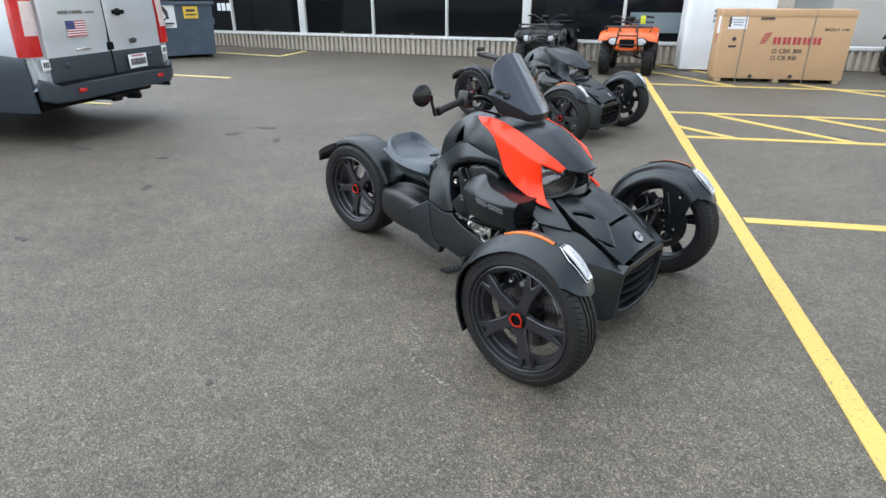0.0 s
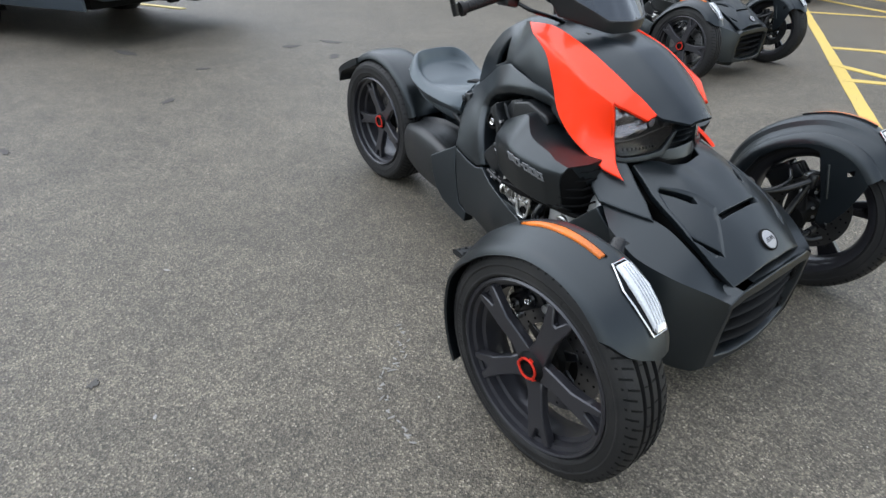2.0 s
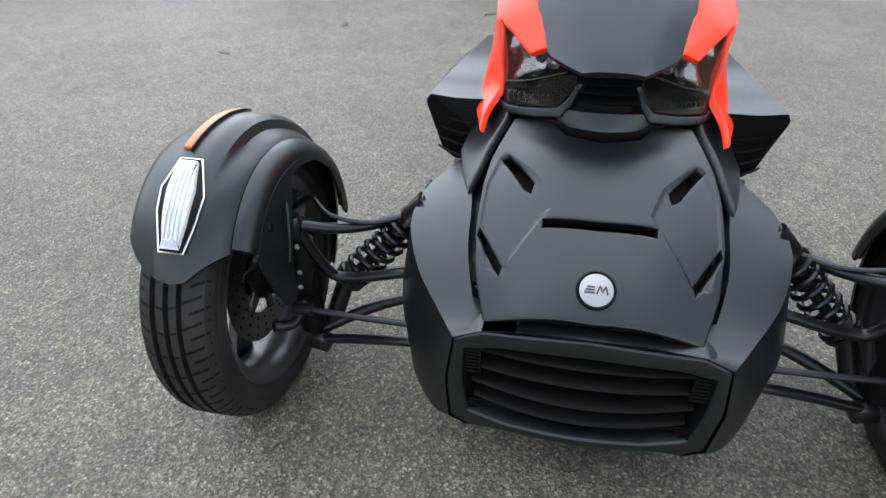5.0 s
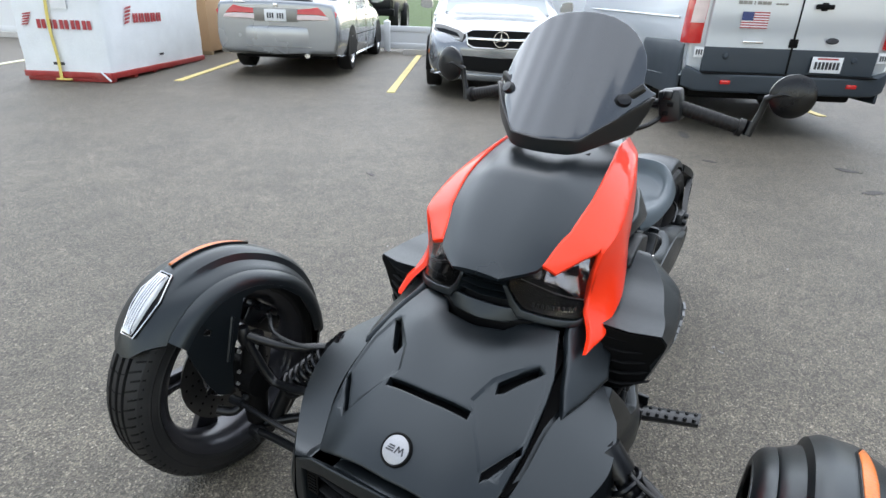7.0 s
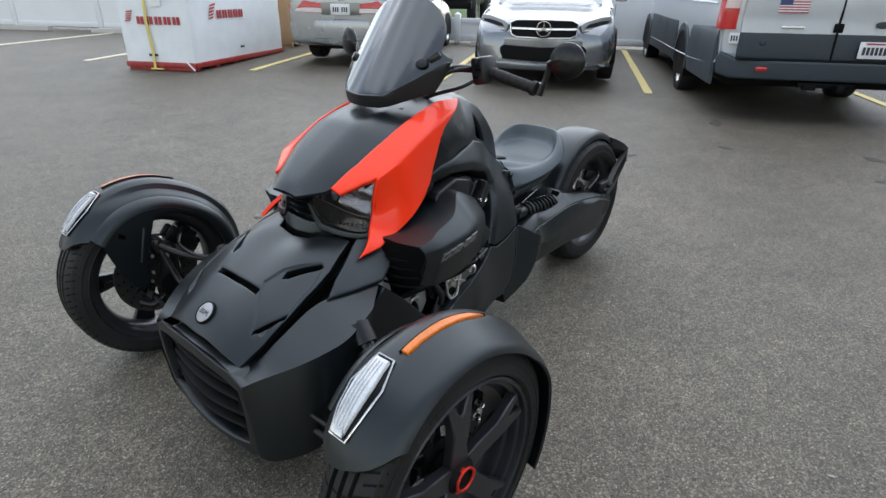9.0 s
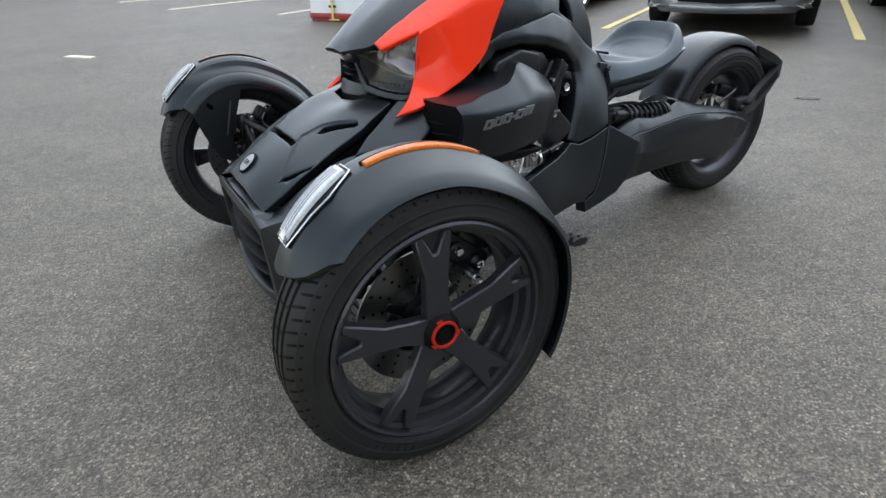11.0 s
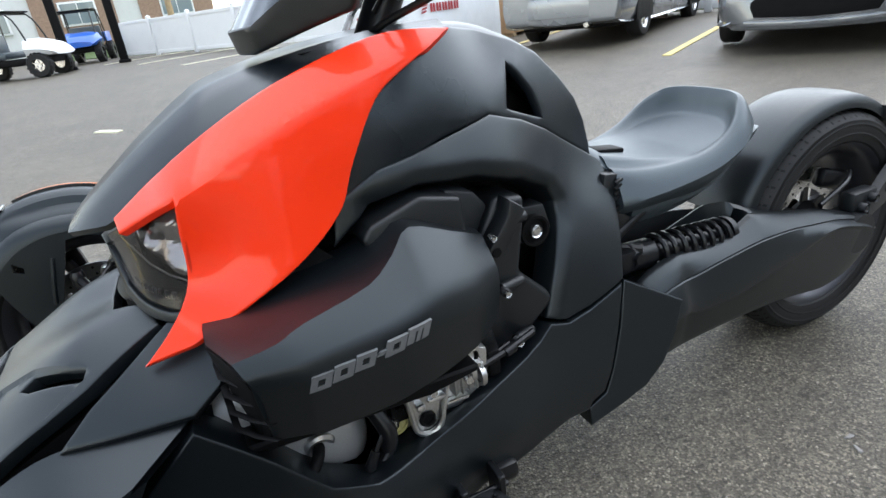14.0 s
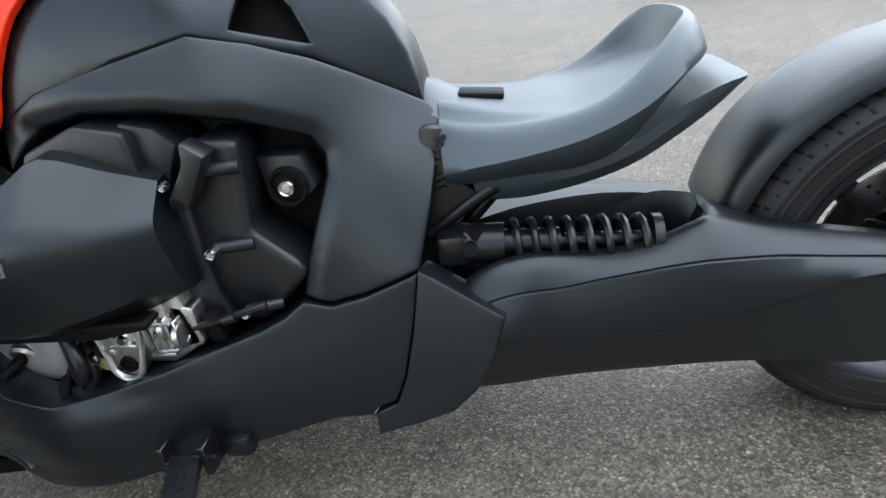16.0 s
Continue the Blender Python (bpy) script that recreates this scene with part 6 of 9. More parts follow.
    tail = part("tail_bracket", join(loft([[(x, w * t, z) for t in (-1, 0, 1)] + [(x, w * t, z - h) for t in (1, 0, -1)] for x, w, z, h in ((-1.86, 0.095, 0.575, 0.03), (-1.92, 0.11, 0.55, 0.035), (-1.975, 0.118, 0.522, 0.03), (-2.0, 0.12, 0.5, 0.06))], 2, 1), *[join(loft([[(x, s * y, z) for y, z in ((y0, z0), (y0 + 0.022, z0 - 0.005), (y0 + 0.022, z0 - h), (y0, z0 - h))] for x, y0, z0, h in ((-2.0, 0.098, 0.512, 0.06), (-1.94, 0.104, 0.47, 0.075), (-1.86, 0.115, 0.43, 0.085), (-1.79, 0.13, 0.395, 0.06), (-1.745, 0.138, 0.37, 0.045))], 3, 1)) for s in (1,)]), M_ARM, bike, "black tail bracket with number-plate arm")
    for s in (1, -1):
        part("tail_lamp", xf(box(0.012, 0.06, 0.05, (0, 0, 0), 0.006), Matrix.Translation((-2.004, s * 0.08, 0.475))), M_TAIL, tail, "red tail lamp")
    part("tail_slot", join(loft([[(x, y, z) for y, z in ((y0, z0), (y0 + 0.004, z0), (y0 + 0.004, z0 - 0.028), (y0, z0 - 0.028))] for x, y0, z0 in ((-1.975, 0.122, 0.47), (-1.9, 0.13, 0.43), (-1.83, 0.141, 0.4))], 2, 1)), M_DARK, tail)

    def arm_section(x, yo, yi, top, floor, low):
        return [(x, yi, low + 0.01), (x, yo - 0.03, low), (x, yo - 0.006, low + 0.02), (x, yo, low + 0.55 * (top - low)), (x, yo - 0.006, top - 0.024), (x, yo - 0.028, top), (x, yo - 0.055, top - 0.002), (x, yo - 0.07, floor), (x, yi + 0.03, floor), (x, yi + 0.012, max(floor, top) + 0.01), (x, yi, top)]

    def cover_section(x, yd, zd, floor, ys, zs, yc, zc, yl, zl, yi, far):
        """Underside, undercut lower face, crease, rolled side, seam groove, tilted shoulder, deck with the shock's well."""
        ys -= 0.009
        m = zs - zc
        return [(x, z_y, z_z) for z_y, z_z in ((yi, zl + 0.01), (yl - 0.025, zl), (yl - 0.004, zl + 0.005), (yl + 0.35 * (yc - yl), zl + 0.3 * (zc - zl)), (yc - 0.006, zc - 0.004), (yc, zc + 0.004), (yc + 0.001, zc + 0.3 * m), (ys + 0.6 * (yc - ys) + 0.001, zc + 0.65 * m), (ys + 0.0015, zs - 0.0025),
                (ys - 0.0022, zs - 0.0008), (ys - 0.0022, zs + 0.0008), (ys - 0.0012, zs + 0.0025), ((ys + yd) / 2 + 0.002, (zs + zd) / 2 + 0.003), (yd + 0.002, zd - 0.003), (yd - 0.004, zd), (yd - 0.016, zd - 0.001), (yd - 0.026, floor), (yi + 0.022, floor), (yi + 0.008, far), (yi, far - 0.004))]
    secs = [(-0.985, 0.16, 0.345, 0.3, 0.2, 0.318, 0.213, 0.28, 0.19, 0.2, 0.04, 0.36), (-1.03, 0.168, 0.385, 0.32, 0.207, 0.352, 0.218, 0.295, 0.19, 0.198, 0.04, 0.37), (-1.07, 0.168, 0.404, 0.33, 0.206, 0.366, 0.216, 0.3, 0.186, 0.197, 0.04, 0.375), (-1.1, 0.166, 0.41, 0.335, 0.202, 0.369, 0.212, 0.3, 0.182, 0.197, 0.04, 0.38), (-1.125, 0.162, 0.411, 0.338, 0.195, 0.367, 0.203, 0.295, 0.178, 0.197, 0.04, 0.385),
            (-1.16, 0.156, 0.406, 0.338, 0.192, 0.367, 0.199, 0.285, 0.176, 0.198, 0.04, 0.395), (-1.21, 0.153, 0.401, 0.338, 0.191, 0.374, 0.198, 0.284, 0.175, 0.2, 0.04, 0.412), (-1.27, 0.15, 0.404, 0.345, 0.19, 0.381, 0.198, 0.287, 0.175, 0.202, 0.04, 0.43), (-1.31, 0.146, 0.413, 0.35, 0.189, 0.385, 0.197, 0.293, 0.175, 0.203, 0.045, 0.444), (-1.345, 0.142, 0.424, 0.36, 0.188, 0.387, 0.196, 0.3, 0.174, 0.203, 0.06, 0.446), (-1.366, 0.14, 0.43, 0.432, 0.187, 0.387, 0.195, 0.304, 0.174, 0.203, 0.062, 0.44),
            (-1.4, 0.138, 0.424, 0.424, 0.186, 0.386, 0.194, 0.31, 0.173, 0.202, 0.075, 0.424), (-1.45, 0.138, 0.41, 0.409, 0.184, 0.383, 0.192, 0.319, 0.172, 0.199, 0.095, 0.408), (-1.52, 0.14, 0.396, 0.395, 0.181, 0.373, 0.189, 0.336, 0.17, 0.19, 0.11, 0.394), (-1.6, 0.145, 0.38, 0.379, 0.178, 0.362, 0.184, 0.345, 0.168, 0.18, 0.113, 0.378), (-1.68, 0.148, 0.356, 0.355, 0.175, 0.343, 0.18, 0.325, 0.166, 0.192, 0.113, 0.354), (-1.74, 0.147, 0.334, 0.333, 0.17, 0.322, 0.174, 0.305, 0.16, 0.212, 0.113, 0.332), (-1.78, 0.142, 0.318, 0.317, 0.16, 0.306, 0.163, 0.29, 0.152, 0.24, 0.113, 0.316)]
    swing = part("swingarm", loft([cover_section(*q) for q in secs], 3, 1), M_BODY, bike, "black plastic-covered single-sided swingarm", sharp=32)
    part("axle_block", join(tube([(-1.709, 0.1, 0.3), (-1.709, 0.172, 0.3)], 0.05, 20, 1), box(0.09, 0.04, 0.05, (-1.745, 0.13, 0.372), 0.01), bolt(0.012, 0.016, (-1.758, 0.15, 0.378)), bolt(0.012, 0.016, (-1.725, 0.15, 0.36))), M_ARM, swing)
    part("rear_caliper", join(xf(box(0.1, 0.035, 0.05, (0, 0, 0), 0.014), Matrix.Translation((-1.735, 0.06, 0.41)) @ Matrix.Rotation(-0.3, 4, "Y")), tube([(-1.76, 0.09, 0.43), (-1.7, 0.12, 0.42), (-1.6, 0.13, 0.39)], 0.006, 8)), M_FRAME, bike)
    shock(bike, Vector((-1.02, 0.118, 0.42)), Vector((-1.31, 0.118, 0.4)), 0.037, 8, "rear_shock", "black rear coil-over shock absorber")
    part("shock_mount", join(box(0.05, 0.06, 0.05, (-1.01, 0.115, 0.42), 0.01), tube([(-1.0, 0.09, 0.44), (-1.05, 0.14, 0.44)], 0.01, 8, 1), xf(lathe([(0.0001, 0.012), (0.011, 0.012), (0.013, -0.012), (0.0001, -0.012)], 16), Matrix.Translation((-1.035, 0.14, 0.425)))), M_FRAME, bike)
    part("pivot_block", box(0.07, 0.34, 0.2, (-0.958, 0.0, 0.3), 0.01), M_DARK, bike)
    # chain-side stub of the swingarm on the right
    rsecs = [(-0.985, 0.2, 0.02, 0.36, 0.36, 0.19), (-1.1, 0.19, 0.02, 0.39, 0.39, 0.19), (-1.25, 0.17, 0.02, 0.4, 0.4, 0.2), (-1.38, 0.14, 0.02, 0.38, 0.38, 0.22), (-1.41, 0.12, 0.02, 0.36, 0.36, 0.24)]
    part("swingarm_stub", flip(loft([arm_section(*q) for q in rsecs], 3, 2)), M_ARM, bike, "black cover ahead of the rear wheel", sharp=32)
    if rack:
        part("backrest", join(loft([[(x, w * t, z) for t in (-1, 0, 1)] + [(x, w * t, z - 0.03) for t in (1, 0, -1)] for x, w, z in ((-1.35, 0.06, 0.74), (-1.5, 0.09, 0.76), (-1.62, 0.1, 0.78))], 2, 1), tube([(-1.3, 0.05, 0.6), (-1.4, 0.05, 0.74)], 0.012, 8, 1), tube([(-1.3, -0.05, 0.6), (-1.4, -0.05, 0.74)], 0.012, 8, 1), xf(box(0.03, 0.14, 0.05, (0, 0, 0), 0.01), Matrix.Translation((-1.64, 0, 0.82)))), M_ARM, bike, "black luggage rack behind the seat")
    return bike


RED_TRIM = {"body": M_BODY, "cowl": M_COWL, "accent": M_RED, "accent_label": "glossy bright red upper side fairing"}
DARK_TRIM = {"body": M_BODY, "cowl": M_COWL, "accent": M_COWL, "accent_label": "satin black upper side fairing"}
ryker(Matrix(), RED_TRIM, "matte black three-wheeled motorcycle with glossy red side fairings, parked on asphalt")


# ---- ground ----
def rise(x, y):
    """The lot climbs gently away from the motorcycle, towards the fence."""
    t = max(0.0, -0.707 * x - 0.707 * y - 1.8)
    return 0.0185 * t * t / (t + 1.2) if t < 60 else 0.0185 * 58.8


xs = np.unique(np.r_[np.linspace(-300, -30, 14), np.linspace(-30, 12, 85), np.linspace(12, 300, 14)])
gv = [(x, y, rise(x, y)) for x in xs for y in xs]
gk = len(xs)
gf = [[i * gk + j, (i + 1) * gk + j, (i + 1) * gk + j + 1, i * gk + j + 1] for i in range(gk - 1) for j in range(gk - 1)]
ground = part("ground", (gv, gf), ASPHALT, None, solid=False)
tagged(ground, "worn grey asphalt of a parking lot", "ground", kind="structure")
AWAY = Vector((-0.868, -0.497, 0))
ALONG = Vector((0.497, -0.868, 0))


STRIPES = itertools.count()


def stripe(a, b, width, paint, label):
    """A painted line, a few millimetres thick, that follows the ground."""
    a, b = Vector((*a, 0)), Vector((*b, 0))
    d = (b - a).normalized()
    n = Vector((-d.y, d.x, 0)) * width / 2
    k = max(2, int((b - a).length / 0.25))
    rng = random.Random(int(a.x * 100 + a.y * 10))
    verts, faces, top = [], [], 0.004 + 0.0004 * next(STRIPES)
    for i in range(k + 1):
        p = a.lerp(b, i / k)
        w = 1 + rng.uniform(-0.05, 0.05)
        for s, lift in ((-1, -0.01), (-1, top), (1, top), (1, -0.01)):
            q = p + n * s * w
            verts.append((q.x, q.y, rise(q.x, q.y) + lift))
    for i in range(k):
        for j in range(4):
            u, v = i * 4 + j, i * 4 + (j + 1) % 4
            faces.append([u, v, v + 4, u + 4])
    faces += [[3, 2, 1, 0], [k * 4 + j for j in range(4)]]
    ob = part("parking_line", (verts, faces), paint, None)
    return tagged(ob, label, "parking line", "painted parking lines", "structure")


BRIGHT, FADED = "worn bright yellow painted line on the asphalt", "faded pale yellow painted stall line"
stripe((2.375, -2.45), (-4.237, 9.9), 0.1, YELLOW, BRIGHT)
for a, b in (((0.16, 1.83), (4.6, 4.45)), ((-1.86, 5.41), (4.5, 8.97)), ((-1.16, 4.1), (4.8, 7.55)), ((-3.17, 7.78), (3.5, 11.2)), ((-1.38, 5.64), (0.4, 4.98)), ((-1.46, 4.64), (-0.68, 4.4)), ((-0.34, 6.2), (1.5, 5.55)),
             ((-3.88, 9.55), (-1.87, 8.46)), ((-4.25, 10.87), (-2.5, 9.85)), ((-1.2, 9.4), (0.5, 8.75)), ((0.4, 10.1), (2.0, 9.5))):
    stripe(a, b, 0.1, YELLOW, BRIGHT)
for a, b in (((-4.11, -6.75), (-8.4, -9.35)), ((-5.4, -4.16), (-9.9, -6.72)), ((-6.6, -1.69), (-11.1, -4.17)), ((-7.8, 0.69), (-12.3, -1.88)), ((-9.2, 3.3), (-12.2, 1.7)), ((-12.0, 6.3), (-14.2, 5.5)), ((-12.0, 6.3), (-12.75, 7.6))):
    stripe(a, b, 0.1, STALL, FADED)
for a, b in (((-2.77, -9.45), (-7.1, -12.0)), ((-1.38, -12.38), (-5.6, -14.6)), ((-0.72, -15.84), (-4.5, -17.61)), ((0.4, -19.4), (-3.1, -20.6)), ((1.5, -22.5), (-2.0, -24.0)), ((0.33, -6.2), (0.56, -6.5))):
    stripe(a, b, 0.1, PALE, FADED)


def blot(name, x, y, rx, ry, turn, material, label, ragged=0.35, seed=1):
    rng = random.Random(seed)
    n, base = 22, Vector((x, y, 0))
    ring = []
    for i in range(n):
        a = 2 * math.pi * i / n
        k = 1 + rng.uniform(-ragged, ragged)
        p = base + Matrix.Rotation(turn, 3, "Z") @ Vector((rx * k * math.cos(a), ry * k * math.sin(a), 0))
        ring.append((p.x, p.y))
    top = [(u, v, rise(u, v) + 0.0035) for u, v in ring] + [(x, y, rise(x, y) + 0.004)]
    low = [(u, v, rise(u, v) - 0.005) for u, v in ring]
    faces = [[i, (i + 1) % n, n] for i in range(n)] + [[(i + 1) % n, i, n + 1 + i, n + 1 + (i + 1) % n] for i in range(n)]
    return tagged(part(name, (top + low, faces), material, None), label, "ground mark", "marks on the asphalt", "structure")


for i, (x, y, rx, ry) in enumerate(((-4.96, 1.35, 0.12, 0.05), (-4.97, 0.91, 0.1, 0.045), (-4.34, 1.06, 0.09, 0.04), (-5.46, -0.5, 0.14, 0.05), (-4.5, -0.1, 0.06, 0.03), (-3.7, -0.6, 0.07, 0.03), (-3.2, -1.6, 0.06, 0.02), (-2.4, -2.1, 0.04, 0.016), (-0.92, -1.55, 0.02, 0.012), (0.1, 5.2, 0.16, 0.07), (1.2, 4.6, 0.1, 0.04))):
    blot("oil_stain", x, y, rx, ry, 0.5 + i, M_STAIN, "small dark oil stain on the asphalt", seed=i + 3)
rng = random.Random(11)
for i in range(34):
    t = i / 33
    x, y = -0.62 + 0.42 * t + 0.02 * math.sin(9 * t) + rng.uniform(-0.015, 0.015), -0.72 - 0.24 * t + 0.035 * math.sin(6 * t + 1) + rng.uniform(-0.012, 0.012)
    blot("scuff", x, y, 0.004 + 0.007 * rng.random(), 0.002, rng.uniform(0, 3), M_CHALK, "pale scuff scratched into the asphalt", 0.5, i + 40)
for i, (x, y) in enumerate(((-1.382, 0.4), (-1.36, 0.43), (-0.9, 1.3), (-2.4, 0.6), (-5.87, 1.17), (-1.9, 1.25), (-0.68, -1.44), (-1.43, -1.21), (0.5, -1.3))):
    blot("scuff", x, y, 0.011, 0.004, i, M_CHALK, "pale scuff scratched into the asphalt", 0.5, i + 70)


# ---- cars ----
def road_wheel(parent, at, r, w, rim, side, spokes=7):
    m = Matrix.Translation(at)
    p = [(r * 0.64, -w / 2 * 0.9), (r * 0.85, -w / 2), (r * 0.95, -w / 2 * 0.94), (r, -w / 2 * 0.7), (r, w / 2 * 0.7), (r * 0.95, w / 2 * 0.94), (r * 0.85, w / 2), (r * 0.64, w / 2 * 0.9)]
    wh = part("wheel", xf(lathe(p, 40, "y", True), m), M_RUBBER, parent, "black tyre on an alloy rim")
    d = [(0.0001, 0.25 * w), (r * 0.14, 0.3 * w), (r * 0.16, 0.2 * w), (r * 0.5, 0.16 * w), (r * 0.6, 0.4 * w), (r * 0.665, 0.46 * w), (r * 0.665, -0.3 * w), (0.0001, -0.3 * w)]
    g = lathe(d, 40)
    rib = [xf(prism([(-0.028, r * 0.1), (0.028, r * 0.1), (0.04, r * 0.6), (-0.04, r * 0.6)], 0.1 * w, 0.36 * w, "xz", 0.008, 1), Matrix.Rotation(2 * math.pi * i / spokes, 4, "Y")) for i in range(spokes)]
    back = lathe([(0.0001, 0.175 * w), (r * 0.52, 0.175 * w), (r * 0.52, 0.165 * w), (0.0001, 0.165 * w)], 32)
    if side < 0:
        g, rib, back = flip(g), [flip(q) for q in rib], flip(back)
    part("rim", xf(join(g, *rib), m), rim, wh)
    part("rim_gap", xf(back, m), M_DARK, wh)


def hull(stations, nu=3):
    """A car body from stations of (x, half width, low, waist, top, crown)."""
    rows = []
    for x, w, low, waist, top, crown in stations:
        half = [(0.0, top + crown), (w * 0.55, top + crown * 0.75), (w * 0.86, top), (w * 0.955, top - 0.05), (w, waist), (w * 0.995, (waist + low) / 2), (w * 0.95, low + 0.03), (w * 0.8, low)]
        rows.append([(x, y, z) for y, z in half] + [(x, -y, z) for y, z in reversed(half[1:])])
    return loft(rows, nu, 2)


def sedan(name, label, m, paint, length, width, front, plate_bars):
    """A parked saloon; local x runs forward, the origin lies under its middle."""
    car = thing(name, label, "car", m, "parked cars")
    h, w = length / 2, width / 2
    body = [(-h + 0.01, w * 0.93, 0.36, 0.62, 0.9, 0.02), (-h + 0.04, w * 0.96, 0.3, 0.62, 0.965, 0.03), (-h + 0.25, w * 0.985, 0.25, 0.62, 1.0, 0.03), (-h + 0.8, w, 0.22, 0.62, 1.0, 0.03), (-h + 1.4, w, 0.2, 0.62, 0.97, 0.02), (0.1, w, 0.2, 0.6, 0.95, 0.02),
            (h - 1.55, w, 0.2, 0.6, 0.94, 0.04), (h - 0.9, w * 0.99, 0.22, 0.58, 0.88, 0.05), (h - 0.35, w * 0.95, 0.24, 0.54, 0.79, 0.045), (h - 0.1, w * 0.88, 0.24, 0.52, 0.7, 0.03), (h, w * 0.78, 0.27, 0.5, 0.62, 0.015)]
    part("body", hull(body), paint, car, sharp=45)
    cab = []
    for x, ww, low, top in ((-h + 0.75, 0.86, 0.95, 1.0), (-h + 1.15, 0.8, 0.95, 1.24), (-h + 1.55, 0.72, 0.95, 1.4), (-0.1, 0.71, 0.95, 1.44), (0.45, 0.72, 0.94, 1.41), (h - 1.75, 0.78, 0.93, 1.18), (h - 1.3, 0.84, 0.92, 0.97)):
        cab.append([(x, y, z) for y, z in ((0, top), (ww * w * 0.75, top - 0.015), (ww * w, top - 0.07), (w * 0.93, low), (0, low), (-w * 0.93, low), (-ww * w, top - 0.07), (-ww * w * 0.75, top - 0.015))])
    roof = part("cabin", loft(cab, 3, 2), paint, car, sharp=45)
    shield = [(h - 1.36, 0.82, 0.965), (h - 1.75, 0.77, 1.185), (0.52, 0.7, 1.405)]
    part("windscreen", loft([[(x, t * ww * w, z + 0.014 - 0.02 * t * t) for t in (-0.95, -0.5, 0, 0.5, 0.95)] + [(x - 0.012, t * ww * w, z + 0.002 - 0.02 * t * t) for t in (0.95, 0, -0.95)] for x, ww, z in shield], 4, 1), M_PANE, roof, "pale reflecting windscreen")
    part("rear_window", loft([[(x, t * ww * w, z + 0.014 - 0.02 * t * t) for t in (-0.93, -0.5, 0, 0.5, 0.93)] + [(x + 0.012, t * ww * w, z + 0.002 - 0.02 * t * t) for t in (0.93, 0, -0.93)] for x, ww, z in ((-h + 0.82, 0.83, 1.03), (-h + 1.15, 0.78, 1.245), (-h + 1.5, 0.7, 1.385))], 4, 1), M_PANE, roof)
    for s in (1, -1):
        for x0, x1 in ((-h + 1.25, -0.12), (-0.06, h - 1.75)):
            q = [(x0, 1.0), (x1, 1.0), (x1 - (0.28 if x1 > 0 else 0), 1.3), (x0 + (0.3 if x0 < -0.2 else 0), 1.3)]
            g = skin(q, lambda u, v: w * (0.925 - 0.19 * (np.asarray(v) - 0.98) / 0.4) + 0.006 + 0 * np.asarray(u), "xz", 0.01, 0.004, 0.12)
            part("side_window", g if s > 0 else flip(g), M_GLASS, roof)
        for x in (-h + 1.0, h - 0.95):
            arch = prism([(x + 0.37 * math.cos(a), 0.3 + 0.37 * math.sin(a)) for a in np.linspace(-0.15, math.pi + 0.15, 18)], w * 0.9, w * 1.004, "xz")
            part("wheel_arch", arch if s > 0 else flip(arch), M_DARK, car)
            road_wheel(car, (x, s * (w - 0.1), 0.315), 0.315, 0.21, M_STEEL, s)
        mir = loft([[(h - 1.72 + x, w * 0.97 + y, 1.0 + z) for y, z in ((0.02, 0.0), (0.17, 0.0), (0.19, 0.06), (0.17, 0.13), (0.04, 0.12))] for x in (0, 0.06, 0.1)], 2, 2)
        part("door_mirror", mir if s > 0 else flip(mir), paint, car)
        for z in (0.66, 0.52):
            line = box(2.3, 0.006, 0.012, (0, s * w * 1.003, z))
            part("body_line", line, M_DARK if z < 0.6 else paint, car)
        for x in (-0.09, h - 1.62, -h + 1.42):
            part("door_gap", box(0.008, 0.008, 0.6, (x, s * w * 0.999, 0.66)), M_DARK, car)
        part("door_handle", box(0.16, 0.02, 0.025, (0.15, s * w * 1.0, 0.8), 0.006), paint, car)
    if front:
        face = part("front_bumper", skin(whole_y([(0, 0.6), (w * 0.6, 0.6), (w * 0.88, 0.62), (w * 0.93, 0.5), (w * 0.9, 0.3), (w * 0.75, 0.2), (0, 0.19)]), lambda u, v: h + 0.06 - 0.32 * (np.abs(np.asarray(u)) / w) ** 2.6 - 0.1 * (np.asarray(v) - 0.4) ** 2, "yz", 0.1, 0.02, 0.06), paint, car, "silver front bumper")
        gx = lambda u, v: h + 0.085 - 0.3 * (np.abs(np.asarray(u)) / w) ** 2.6 - 0.12 * (np.asarray(v) - 0.5)
        part("grille", skin(whole_y([(0, 0.79), (0.34, 0.785), (0.42, 0.75), (0.4, 0.62), (0.33, 0.585), (0, 0.58)]), lambda u, v: gx(u, v), "yz", 0.08, 0.012, 0.05), M_DARK, car, "black front grille")
        part("grille_bar", skin(whole_y([(0, 0.7), (0.4, 0.705), (0.4, 0.675), (0, 0.67)]), lambda u, v: gx(u, v) + 0.014, "yz", 0.03, 0.006, 0.05), M_STEEL, car, "bright horizontal grille bar")
        part("grille_surround", join(tube([(float(gx(np.array(y), np.array(z))) + 0.005, y, z) for y, z in ((-0.42, 0.75), (-0.34, 0.785), (0, 0.79), (0.34, 0.785), (0.42, 0.75), (0.4, 0.62), (0.33, 0.585), (0, 0.58), (-0.33, 0.585), (-0.4, 0.62), (-0.42, 0.75))], 0.009, 8, 1)), M_STEEL, car)
        ring = lathe([(0.082, -0.006), (0.094, -0.006), (0.094, 0.008), (0.082, 0.008)], 40, "x", True)
        arms = [xf(prism([(-0.014, 0.0), (0.0, 0.084), (0.014, 0.0)], -0.004, 0.006, "yz"), Matrix.Rotation(2 * math.pi * i / 3, 4, "X")) for i in range(3)]
        part("grille_badge", xf(join(ring, *arms), Matrix.Translation((h + 0.092, 0, 0.69))), M_STEEL, car, "round bright grille badge")
